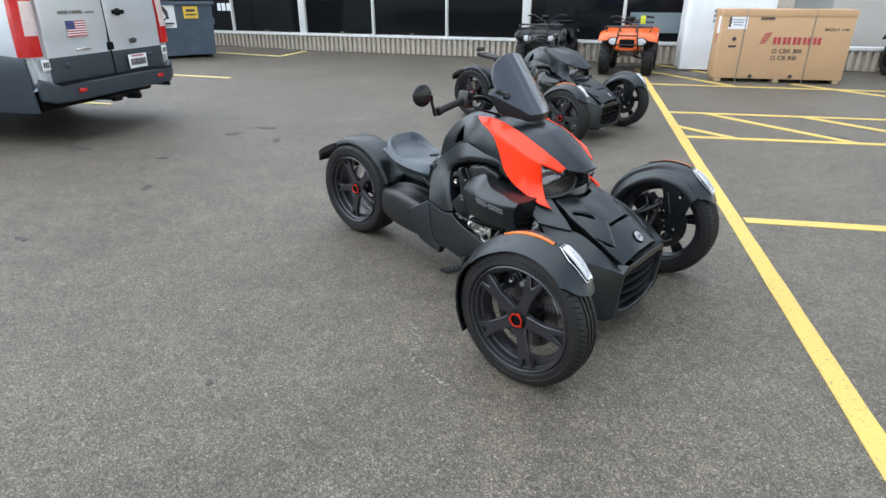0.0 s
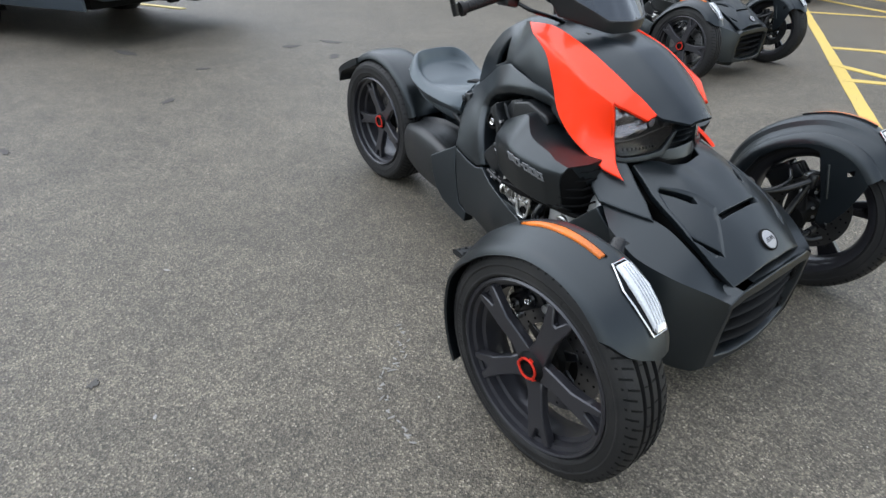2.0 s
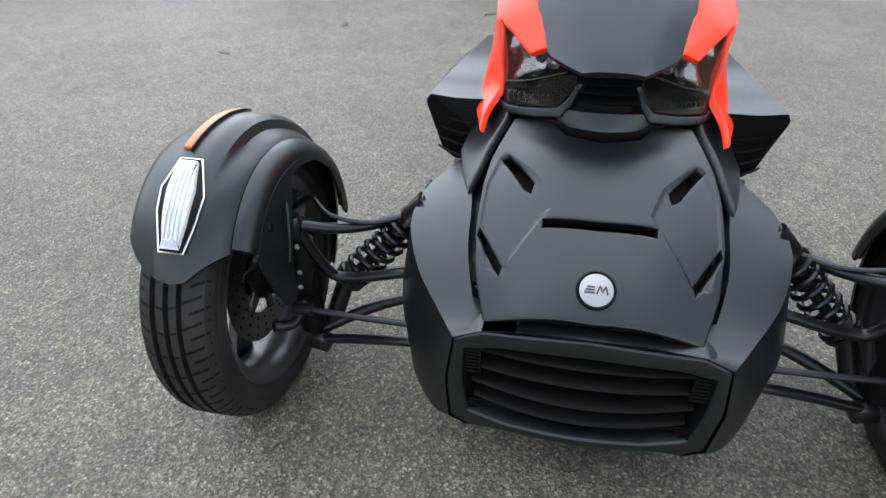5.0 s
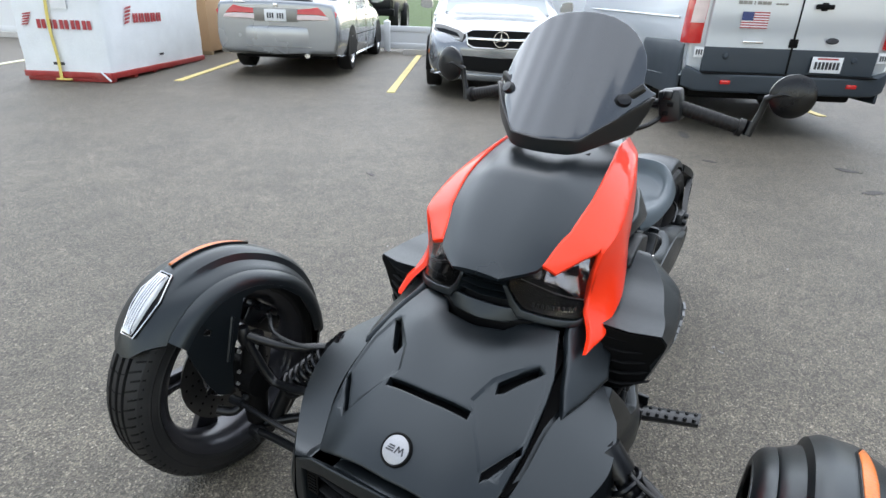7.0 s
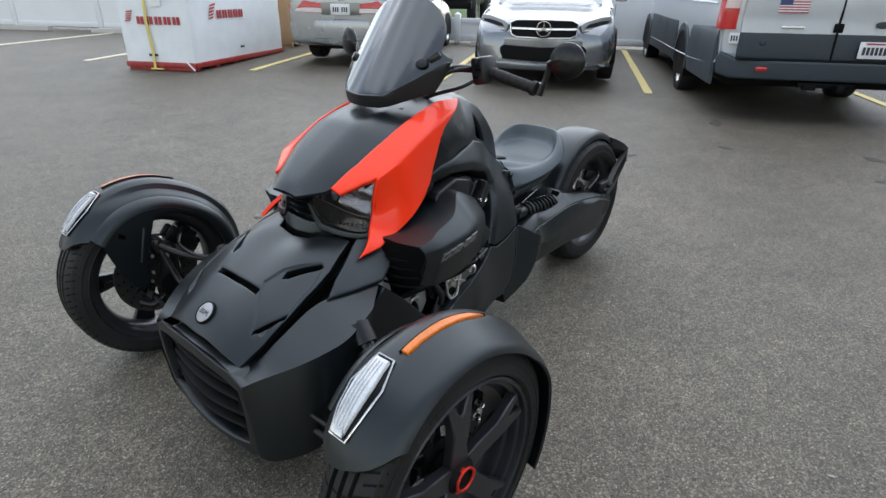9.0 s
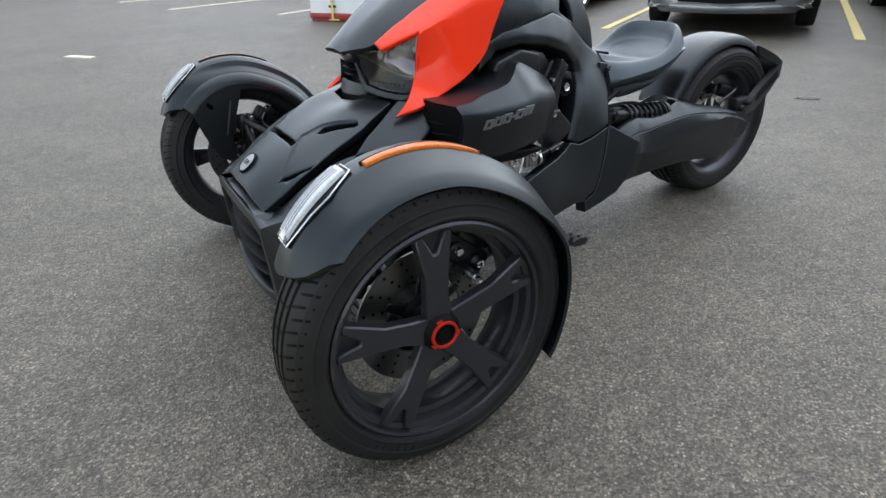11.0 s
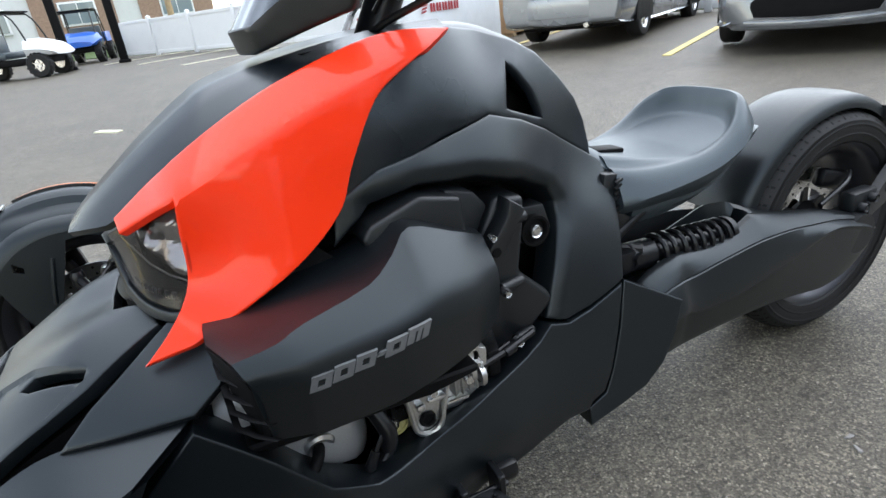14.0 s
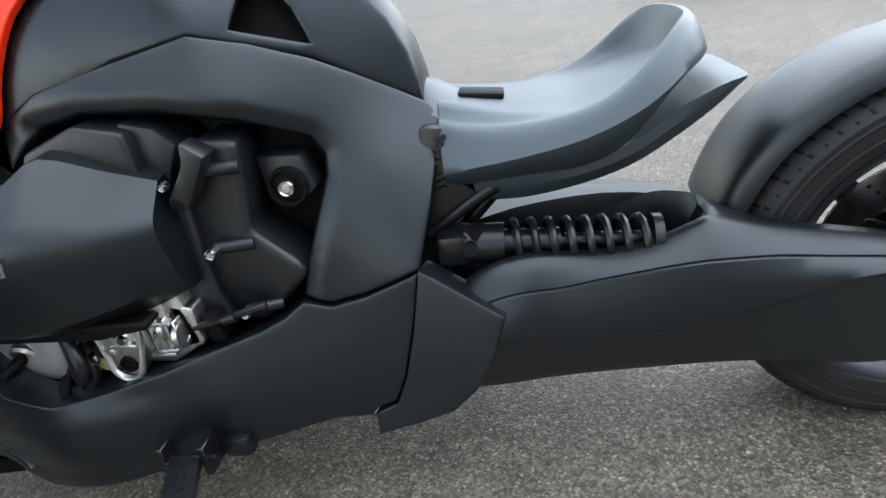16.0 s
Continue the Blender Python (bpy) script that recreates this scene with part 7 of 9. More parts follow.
        part("lower_intake", skin(whole_y([(0, 0.47), (0.5, 0.49), (0.56, 0.44), (0.5, 0.32), (0, 0.3)]), lambda u, v: h + 0.075 - 0.32 * (np.abs(np.asarray(u)) / w) ** 2.6, "yz", 0.05, 0.008, 0.06), M_DARK, car)
        part("lip_spoiler", skin(whole_y([(0, 0.275), (w * 0.6, 0.29), (w * 0.9, 0.3), (w * 0.93, 0.25), (w * 0.6, 0.235), (0, 0.22)]), lambda u, v: h + 0.1 - 0.34 * (np.abs(np.asarray(u)) / w) ** 2.6, "yz", 0.06, 0.01, 0.06), paint, car)
        for s in (1, -1):
            lo = [(0.44, 0.735), (0.52, 0.78), (0.7, 0.83), (0.82, 0.84), (0.84, 0.77), (0.76, 0.69), (0.6, 0.655), (0.47, 0.65)]
            lx = lambda u, v: h + 0.06 - 0.42 * (np.abs(np.asarray(u)) / w) ** 2.4 - 0.5 * (np.asarray(v) - 0.7)
            g = skin(lo, lx, "yz", 0.06, 0.01, 0.04)
            lamp = part("headlamp", g if s > 0 else flip(g), M_DULL, car, "grey headlamp cluster")
            g = skin([(0.5, 0.70), (0.6, 0.715), (0.78, 0.755), (0.81, 0.79), (0.7, 0.785), (0.54, 0.745)], lambda u, v: lx(u, v) + 0.006, "yz", 0.012, 0.003, 0.04)
            part("lamp_lens", g if s > 0 else flip(g), M_GLASS, lamp)
            g = skin([(0.5, 0.668), (0.6, 0.672), (0.75, 0.7), (0.76, 0.712), (0.6, 0.69), (0.5, 0.684)], lambda u, v: lx(u, v) + 0.007, "yz", 0.012, 0.003, 0.04)
            part("lamp_strip", g if s > 0 else flip(g), M_DRL, lamp)
            g = skin([(0.6, 0.5), (0.82, 0.52), (0.85, 0.4), (0.62, 0.37)], lambda u, v: h + 0.068 - 0.33 * (np.abs(np.asarray(u)) / w) ** 2.6, "yz", 0.03, 0.006, 0.05)
            part("side_intake", g if s > 0 else flip(g), M_DARK, car)
            for z in (0.46, 0.41):
                g = tube([(h + 0.085 - 0.33 * (y / w) ** 2.6, y, z + 0.02 * (y - 0.62)) for y in (0.62, 0.7, 0.78, 0.84)], 0.008, 8)
                part("intake_trim", g if s > 0 else flip(g), M_STEEL, car)
            g = box(0.02, 0.05, 0.06, (h - 0.3, w * 0.925, 0.5), 0.008)
            part("side_marker", g if s > 0 else flip(g), M_AMBER, car)
    else:
        bx = lambda u, v: -(h + 0.03) + 0.26 * (np.abs(np.asarray(u)) / w) ** 2.8 + 0.25 * (np.asarray(v) - 0.5) ** 2
        g = skin(whole_y([(0, 0.66), (w * 0.92, 0.66), (w * 0.965, 0.55), (w * 0.93, 0.32), (0, 0.27)]), lambda u, v: -bx(u, v), "yz", 0.1, 0.03, 0.07)
        part("rear_bumper", ([Vector((-v.x, v.y, v.z)) for v in g[0]], [q[::-1] for q in g[1]]), paint, car, "silver rear bumper", sharp=50)
        part("bumper_crease", tube([(float(bx(np.array(y), np.array(0.4))) - 0.004, y, 0.385) for y in np.linspace(-w * 0.92, w * 0.92, 15)], 0.006, 6, 1), M_DULL, car)
        for s in (1, -1):
            for pts, mt, nm in (([(0.3, 0.88), (0.5, 0.9), (0.62, 0.93), (0.8, 0.9), (0.86, 0.84), (0.84, 0.79), (0.6, 0.82), (0.3, 0.82)], M_TAIL, "tail_lamp"), ([(0.3, 0.815), (0.6, 0.815), (0.83, 0.785), (0.82, 0.755), (0.3, 0.745)], M_TAILWHITE, "reverse_lamp")):
                g = skin(pts, lambda u, v: h + 0.016 - 0.06 * (np.abs(np.asarray(u)) / w) ** 4 - 0.12 * (np.asarray(v) - 0.8), "yz", 0.06, 0.008, 0.05)
                g = ([Vector((-v.x, v.y, v.z)) for v in g[0]], [q[::-1] for q in g[1]])
                part(nm, g if s > 0 else flip(g), mt, car, "red tail lamp" if mt is M_TAIL else "pale reversing lamp")
        pl = part("number_plate", box(0.012, 0.305, 0.155, (-h - 0.022, 0, 0.8), 0.003), M_PLATE, car, "white number plate")
        pieces("plate_bar", [box(0.004, 0.022, 0.07, (-h - 0.029, 0.105 - 0.035 * i, 0.795)) for i in range(7) if i != 3], M_INK, pl, "plate characters as plain bars")
        part("boot_spoiler", loft([[(-h + 0.05 + x, y, 1.03 + z) for x, z in ((0, 0), (0.1, 0.03), (0.14, 0.015), (0.1, -0.01))] for y in (-0.5, 0, 0.5)], 2, 2), M_DARK, car)
        pieces("boot_badge", [box(0.006, 0.06, 0.045, (-h - 0.002, 0, 0.935), 0.002), box(0.006, 0.16, 0.02, (-h - 0.004, 0.5, 0.96), 0.002)], M_STEEL, car)
        part("plate_recess", box(0.02, 0.62, 0.17, (-h - 0.004, 0, 0.805), 0.006), M_DULL, car, "grey recess behind the plate")
        part("exhaust", xf(tube([(-h - 0.02, -0.42, 0.27), (-h + 0.3, -0.42, 0.27)], 0.035, 14, 1), Matrix()), M_STEEL, car)
    part("underbody", box(length * 0.86, width * 0.8, 0.12, (0, 0, 0.26), 0.03), M_DARK, car)
    return car


def on_lot(x, y, forward):
    """A pose on the ground with local x along a direction, level."""
    return pose(x, y, rise(x, y), 0, 0, math.degrees(math.atan2(forward.y, forward.x)))


M_PANE = mat("pale_reflecting_glass", (0.17, 0.22, 0.24), 0.06, var=0.1, blotch=1.0, bump=0.0, coat=0.6)
M_TAILWHITE = mat("clear_tail_lens", (0.62, 0.5, 0.49), 0.2, var=0.15, blotch=14.0, bump=0.1, coat=0.5)
p = Vector((-5.32, -6.1, 0)) + AWAY * 2.4
sedan("saloon_car", "silver saloon parked with its tail to the lot", on_lot(p.x, p.y, AWAY), M_SILVER, 4.8, 1.78, False, True)
p = Vector((-5.88, -2.85, 0)) + AWAY * 2.45
sedan("coupe_saloon", "silver low saloon with a round grille badge, nose to the lot", on_lot(p.x, p.y, -AWAY), M_COUPE, 4.9, 1.88, True, False)


# ---- van ----
def van(m):
    car = thing("cargo_van", "silver high-roofed cargo van with grey bumper, flag sticker on the door", "van", m, "parked cars")
    rows = []
    for x, ww, low, top, lean in ((0.0, 0.985, 0.55, 2.3, 0.12), (0.03, 1.0, 0.5, 2.42, 0.11), (0.15, 1.02, 0.45, 2.5, 0.1), (1.5, 1.03, 0.4, 2.52, 0.1), (3.5, 1.03, 0.4, 2.52, 0.1), (4.6, 1.03, 0.4, 2.5, 0.1), (5.2, 1.02, 0.4, 2.3, 0.12), (5.7, 1.0, 0.4, 1.6, 0.06), (6.3, 0.95, 0.4, 1.25, 0.05), (6.6, 0.85, 0.42, 1.0, 0.04)):
        half = [(0, top), (ww * 0.7, top - 0.02), (ww - lean, top - 0.12), (ww - lean * 0.45, low + (top - low) * 0.62), (ww, low + (top - low) * 0.36), (ww * 1.0, low + (top - low) * 0.2), (ww * 0.97, low + 0.12), (ww * 0.86, low + 0.1)]
        rows.append([(x, y, z) for y, z in half] + [(x, -y, z) for y, z in reversed(half[1:])])
    part("body", loft(rows, 3, 2), M_VANSIL, car, sharp=45)
    for s in (1, -1):
        def side(g):
            return g if s > 0 else flip(g)
        # grey lower flank, arches, wheels
        part("lower_flank", side(skin([(0.06, 0.34), (0.06, 0.86), (0.3, 0.89), (1.4, 0.86), (1.42, 0.5), (1.3, 0.34)], lambda u, v: 1.045 - 0.03 * np.maximum(0.3 - np.asarray(u), 0) - 0.25 * np.maximum(np.asarray(v) - 0.8, 0), "xz", 0.03, 0.012, 0.08)), M_VANGREY, car, "grey plastic lower flank")
        part("sill", side(skin([(2.42, 0.36), (2.42, 0.86), (5.15, 0.88), (5.15, 0.36)], lambda u, v: 1.04 + 0 * np.asarray(u), "xz", 0.03, 0.012, 0.2)), M_VANGREY, car)
        for x in (1.9, 5.65):
            ring = [(x + r * math.cos(a), 0.36 + r * math.sin(a)) for r, rng_a in ((0.5, np.linspace(-0.05, math.pi + 0.05, 16)), (0.4, np.linspace(math.pi + 0.05, -0.05, 16))) for a in rng_a]
            part("wheel_arch_trim", side(prism(ring, 1.0, 1.05, "xz", 0.01, 1)), M_VANGREY, car)
            part("wheel_arch", side(prism([(x + 0.4 * math.cos(a), 0.36 + 0.4 * math.sin(a)) for a in np.linspace(-0.3, math.pi + 0.3, 16)], 0.8, 1.036, "xz")), M_DARK, car)
            road_wheel(car, (x, s * 0.92, 0.345), 0.345, 0.23, M_STEEL, s, 8)
        part("side_crease", side(tube([(0.3, 1.032, 1.1), (2.5, 1.045, 1.12), (4.8, 1.04, 1.14)], 0.012, 8)), M_VANSIL, car)
        part("side_moulding", side(skin([(0.35, 1.45), (0.35, 1.95), (2.0, 1.98), (2.0, 1.45)], lambda u, v: 0.998 - 0.06 * (np.asarray(v) - 1.45), "xz", 0.02, 0.02, 0.15)), M_VANSIL, car)
        part("side_window", side(skin([(3.9, 1.3), (3.9, 1.95), (5.0, 1.95), (5.35, 1.3)], lambda u, v: 1.01 - 0.07 * (np.asarray(v) - 1.3), "xz", 0.02, 0.01, 0.2)), M_GLASS, car)
        lamp = part("tail_lamp", side(loft([[(x, y, z) for x, y in ((-0.035, 0.9 - k), (-0.045, 0.96 - k), (-0.02, 1.028 - k), (0.04, 1.055 - k), (0.1, 1.055 - k), (0.1, 0.95), (0.0, 0.89 - k))] for z, k in ((0.87, 0.0), (1.0, 0.0), (1.2, 0.01), (1.45, 0.03), (1.62, 0.05))], 2, 1)), M_TAIL, car, "tall red tail lamp with a clear middle")
        part("lamp_middle", side(loft([[(x, y, z) for x, y in ((-0.04, 0.905 - k), (-0.05, 0.96 - k), (-0.026, 1.026 - k), (0.0, 1.035 - k), (0.0, 0.9 - k))] for z, k in ((1.06, 0.002), (1.2, 0.01), (1.36, 0.024))], 2, 1)), M_TAILWHITE, lamp, "clear middle of the lamp")
        part("corner_label", box(0.01, 0.09, 0.1, (-0.035, s * 0.9, 0.79), 0.002), M_PLATE, car, "small white label on the corner")
        pieces("label_bar", [box(0.004, 0.014, 0.05, (-0.042, s * 0.9 + 0.024 - 0.024 * i, 0.79)) for i in range(3)], M_INK, car)
        # rear door
        door = part("rear_door", side(skin([(0.006, 0.6), (0.006, 2.25), (0.78, 2.22), (0.83, 1.7), (0.85, 1.0), (0.85, 0.6)], lambda u, v: 0.03 - 0.03 * np.maximum(np.asarray(v) - 1.5, 0) + 0.0 * np.asarray(u), "yz", 0.05, 0.012, 0.08, relief=lambda u, v: 0.014 * (1 / (1 + np.exp(-(np.asarray(v) - 1.02 - 0.05 * np.abs(u)) * 60))) - 0.02 * (1 / (1 + np.exp((np.asarray(v) - 0.62) * 60))))), M_VANSIL, car, "silver rear door")
        for o in (door,):
            o.data.transform(Matrix.Diagonal((-1, 1, 1, 1)))
            o.data.flip_normals()
        low = part("door_lower", side(skin([(0.008, 0.61), (0.008, 0.845), (0.85, 0.845), (0.85, 0.61)], lambda u, v: 0.036 + 0 * np.asarray(u), "yz", 0.02, 0.006, 0.08)), M_VANGREY, door, "dark grey lower door panel")
        low.data.transform(Matrix.Diagonal((-1, 1, 1, 1)))
        low.data.flip_normals()
        glass = part("door_window", side(skin([(0.1, 1.4), (0.1, 1.95), (0.68, 1.93), (0.72, 1.45)], lambda u, v: 0.036 - 0.03 * np.maximum(np.asarray(v) - 1.5, 0) + 0 * np.asarray(u), "yz", 0.02, 0.012, 0.08)), M_GLASS, door)
        glass.data.transform(Matrix.Diagonal((-1, 1, 1, 1)))
        glass.data.flip_normals()
        for z in (0.74,):
            part("sensor", xf(lathe([(0.0001, -0.018), (0.024, -0.014), (0.032, 0.0), (0.0001, 0.0)], 20, "x"), Matrix.Translation((-0.036, s * 0.63, 0.76))), M_VANGREY, car)
        part("bumper_reflector", box(0.02, 0.1, 0.04, (-0.128, s * 0.62, 0.52), 0.006), M_TAIL, car)
        part("hinge", box(0.03, 0.04, 0.08, (-0.035, s * 0.02, 0.9), 0.006), M_DARK, car)
    bumper = [(0.0, 0.6), (0.86, 0.6), (1.0, 0.66), (1.035, 0.6), (1.02, 0.46), (0.9, 0.42), (0, 0.42)]
    bp = part("rear_bumper", skin(whole_y(bumper), lambda u, v: 0.13 - 0.12 * (np.abs(np.asarray(u)) / 1.03) ** 5 + 0.04 * (np.asarray(v) - 0.5), "yz", 0.12, 0.02, 0.07), M_VANGREY, car, "dark grey step bumper")
    bp.data.transform(Matrix.Diagonal((-1, 1, 1, 1)))
    bp.data.flip_normals()
    part("bumper_step", box(0.11, 1.7, 0.014, (-0.07, 0, 0.603), 0.004), M_DARK, car)
    part("tow_hitch", join(box(0.2, 0.5, 0.05, (0.0, 0, 0.38), 0.01), box(0.16, 0.07, 0.07, (-0.12, -0.1, 0.36), 0.01), box(0.06, 0.12, 0.05, (-0.1, 0.15, 0.36), 0.01)), M_DARK, car)
    part("underbody", box(6.0, 1.7, 0.2, (3.2, 0, 0.42), 0.03), M_DARK, car)
    part("door_seam", box(0.012, 0.014, 1.66, (-0.034, 0, 1.43)), M_DARK, car)
    part("door_handle", join(box(0.03, 0.17, 0.045, (-0.06, -0.2, 1.24), 0.01), box(0.02, 0.06, 0.075, (-0.052, -0.2, 1.24), 0.008)), M_DARK, car, "black door handle")
    # a flag sticker, maker's plate and lettering as plain bars
    flag = part("flag_sticker", box(0.003, 0.26, 0.15, (-0.051, 0.43, 1.1)), M_PLATE, car, "striped flag sticker")
    pieces("flag_stripe", [box(0.002, 0.26, 0.0115, (-0.053, 0.43, 1.1 + 0.075 - 0.00575 - 0.023 * i)) for i in range(7)], M_REDINK, flag)
    part("flag_canton", box(0.002, 0.11, 0.08, (-0.0545, 0.505, 1.135)), M_BLUEINK, flag)
    pieces("badge_bar", [*[box(0.004, 0.038 if i != 3 else 0.012, 0.03, (-0.051, 0.6 - 0.045 * i, 1.255)) for i in range(7)], *[box(0.004, 0.022, 0.016, (-0.051, 0.25 - 0.03 * i, 1.25)) for i in range(4)]], M_DULL, car, "grey lettering as plain bars")
    part("oval_badge", xf(lathe([(0.0001, -0.01), (0.04, -0.008), (0.05, 0.0), (0.0001, 0.0)], 28, "x"), Matrix.Translation((-0.051, -0.36, 0.935)) @ Matrix.Diagonal((1, 1.25, 0.6, 1))), M_INK, car, "small oval badge")
    part("pull_strip", box(0.012, 0.2, 0.022, (-0.05, 0.4, 0.9), 0.004), M_STEEL, car)
    pl = part("number_plate", box(0.01, 0.3, 0.15, (-0.062, -0.36, 0.712), 0.003), M_PLATE, car, "white number plate")
    pieces("plate_bar", [box(0.004, 0.024, 0.07, (-0.069, -0.252 - 0.036 * i, 0.705)) for i in range(7)], M_INK, pl, "plate characters as plain bars")
    part("plate_band", box(0.003, 0.2, 0.016, (-0.069, -0.36, 0.77)), M_REDINK, pl)
    return car


van(on_lot(-6.14, 0.22, AWAY))


# ---- crates and boxes ----
def bars(widths, heights, gap, depth, size, x0=0.0, z0=0.0):
    """Plain upright bars in the plane y = 0, in place of lettering."""
    out, x = [], x0
    for w, h in zip(widths, heights):
        out.append(box(w * size, depth, h * size, (x + w * size / 2, 0, z0 + h * size / 2)))
        x += (w + gap) * size
    return out


def placed(geos, m):
    return [xf(g, m) for g in geos]


def letter_blocks(n, size, depth):
    """A row of plain upright bars, two for each letter of a trade name."""
    return [box(size * 0.3, depth, size * 0.7, (i * size * 0.95 + k * size * 0.42 + size * 0.15, 0, size * 0.36)) for i in range(n) for k in range(2)]


def wing(size, depth):
    """A plain swept wing shape."""
    out = []
    for i in range(5):
        z = size * (0.12 + 0.17 * i)
        o = [(0.1 * size + 0.12 * i * size * 0.4, z), (size * (0.55 + 0.08 * i), z + 0.06 * size), (size * (0.62 + 0.08 * i), z + 0.17 * size), (0.2 * size + 0.12 * i * size * 0.5, z + 0.1 * size)]
        out.append(prism(o, -depth / 2, depth / 2, "xz"))
    return out


def face_pose(origin, along, out):
    """Local x along a face, local -y out of it, z up."""
    a, o = Vector(along).normalized(), Vector(out).normalized()
    m = Matrix.Identity(4)
    m.col[0][:3], m.col[1][:3], m.col[2][:3], m.col[3][:3] = a, -o, (0, 0, 1), origin
    return m


def wrapped_crate(name, label, corner, along, deep, lx, ly, hz, pallet, prints):
    """A crate in white film; local x along its front, local y back from it."""
    m = face_pose(corner, along, [-v for v in deep])
    cr = thing(name, label, "crate", m, "crates on the lot")
    base = 0.11 if pallet else 0.03
    rows = []
    for z in np.linspace(base, hz, 14):
        ring = []
        per = [(x, 0) for x in np.linspace(0.02, lx - 0.02, 16)] + [(lx, y) for y in np.linspace(0.02, ly - 0.02, 9)] + [(x, ly) for x in np.linspace(lx - 0.02, 0.02, 16)] + [(0, y) for y in np.linspace(ly - 0.02, 0.02, 9)]
        for x, y in per:
            j = 0.012 * noise.noise(Vector((x * 3.1 + lx, y * 3.3, z * 4.2))) + 0.006 * noise.noise(Vector((x * 11, y * 11, z * 9)))
            cx, cy = x - lx / 2, y - ly / 2
            sag = 0.02 * math.exp(-((z - base) / 0.08) ** 2) * noise.noise(Vector((x * 5, y * 5, 2)))
            k = 1 + (j + 0.004) / max(abs(cx), abs(cy), 0.3)
            ring.append((lx / 2 + cx * k, ly / 2 + cy * k, z + sag))
        rows.append(ring)
    part("film", loft(rows, 1, 1), M_WRAP, cr, "creased white plastic film", sharp=50)
    if pallet:
        for x in np.linspace(0.06, lx - 0.06, 6 if lx > 2 else 4):
            part("pallet_foot", box(0.1, ly * 0.98, 0.05, (x, ly / 2, 0.025), 0.006), M_PALLET, cr)
        for y in (0.0, ly):
            part("pallet_rail", box(lx, 0.05, 0.07, (lx / 2, y, 0.085), 0.006), M_PALLET, cr, "red painted steel pallet rail")
        for x in (0.0, lx):
            part("pallet_rail", box(0.05, ly, 0.07, (x, ly / 2, 0.085), 0.006), M_PALLET, cr, "red painted steel pallet rail")
        part("pallet_deck", box(lx * 0.98, ly * 0.98, 0.02, (lx / 2, ly / 2, 0.1)), M_DARK, cr)
    prints(cr, lx, ly, hz)
    return cr


def lot_prints(cr, lx, ly, hz):
    # short end faces local x = 0 .. along front; long face is the front
    pieces("printed_feather", [xf(g, Matrix.Translation((0.42, -0.022, 0.66))) for g in wing(0.26, 0.006)], M_REDINK, cr, "red printed wing shape")
    pieces("printed_block", [xf(g, Matrix.Translation((0.68, -0.021, 0.7))) for g in letter_blocks(5, 0.165, 0.006)], M_REDINK, cr, "red lettering as plain blocks")
    end = Matrix(((0, 1, 0, -0.021), (-1, 0, 0, 0), (0, 0, 1, 0), (0, 0, 0, 1)))
    pieces("printed_feather", [xf(g, end @ Matrix.Translation((-ly + 0.08, 0, 0.64))) for g in wing(0.18, 0.006)], M_REDINK, cr, "red printed wing shape")
    pieces("printed_block", [xf(g, end @ Matrix.Translation((-ly + 0.3, 0, 0.63))) for g in letter_blocks(5, 0.15, 0.006)], M_REDINK, cr, "red lettering as plain blocks")
    pieces("printed_line", placed(bars([1.2, 0.5, 1.6], [1, 1, 1], 0.3, 0.004, 0.03), Matrix.Translation((1.25, -0.018, 0.24))) + placed(bars([1.4, 0.5, 1.6], [1, 1, 1], 0.3, 0.004, 0.035), end @ Matrix.Translation((-ly + 0.4, 0.0, 0.2))), M_INK, cr)
    part("document_pouch", xf(box(0.2, 0.008, 0.16), end @ Matrix.Translation((-ly + 0.62, 0, 0.95))), M_PLATE, cr)
    g = loft([[(x - 0.02, y, z), (x + 0.02, y - 0.003, z), (x + 0.02, y - 0.008, z), (x - 0.02, y - 0.006, z)] for x, y, z in [(-ly + 0.47 + 0.012 * math.sin(z * 7), -0.012, z) for z in np.linspace(0.02, hz, 10)]], 2, 1)
    part("strap", xf(join(g, box(0.2, 0.03, 0.02, (-ly + 0.52, -0.03, 0.03), 0.004)), end), M_STRAP, cr, "loose yellow webbing strap")
    part("corner_tie", xf(tube([(-0.1, -0.02, 0.12), (0.02, -0.02, 0.0)], 0.012, 6, 1), end @ Matrix.Translation((-0.02, 0, 0.02))), M_WRAP, cr)


c = Vector((-3.44, -7.12, 0))
c.z = rise(c.x, c.y) + 0.004
wrapped_crate("wrapped_crate", "large motorcycle crate in white film on a red steel pallet", c, AWAY, ALONG, 2.75, 1.12, 1.65, True, lot_prints)


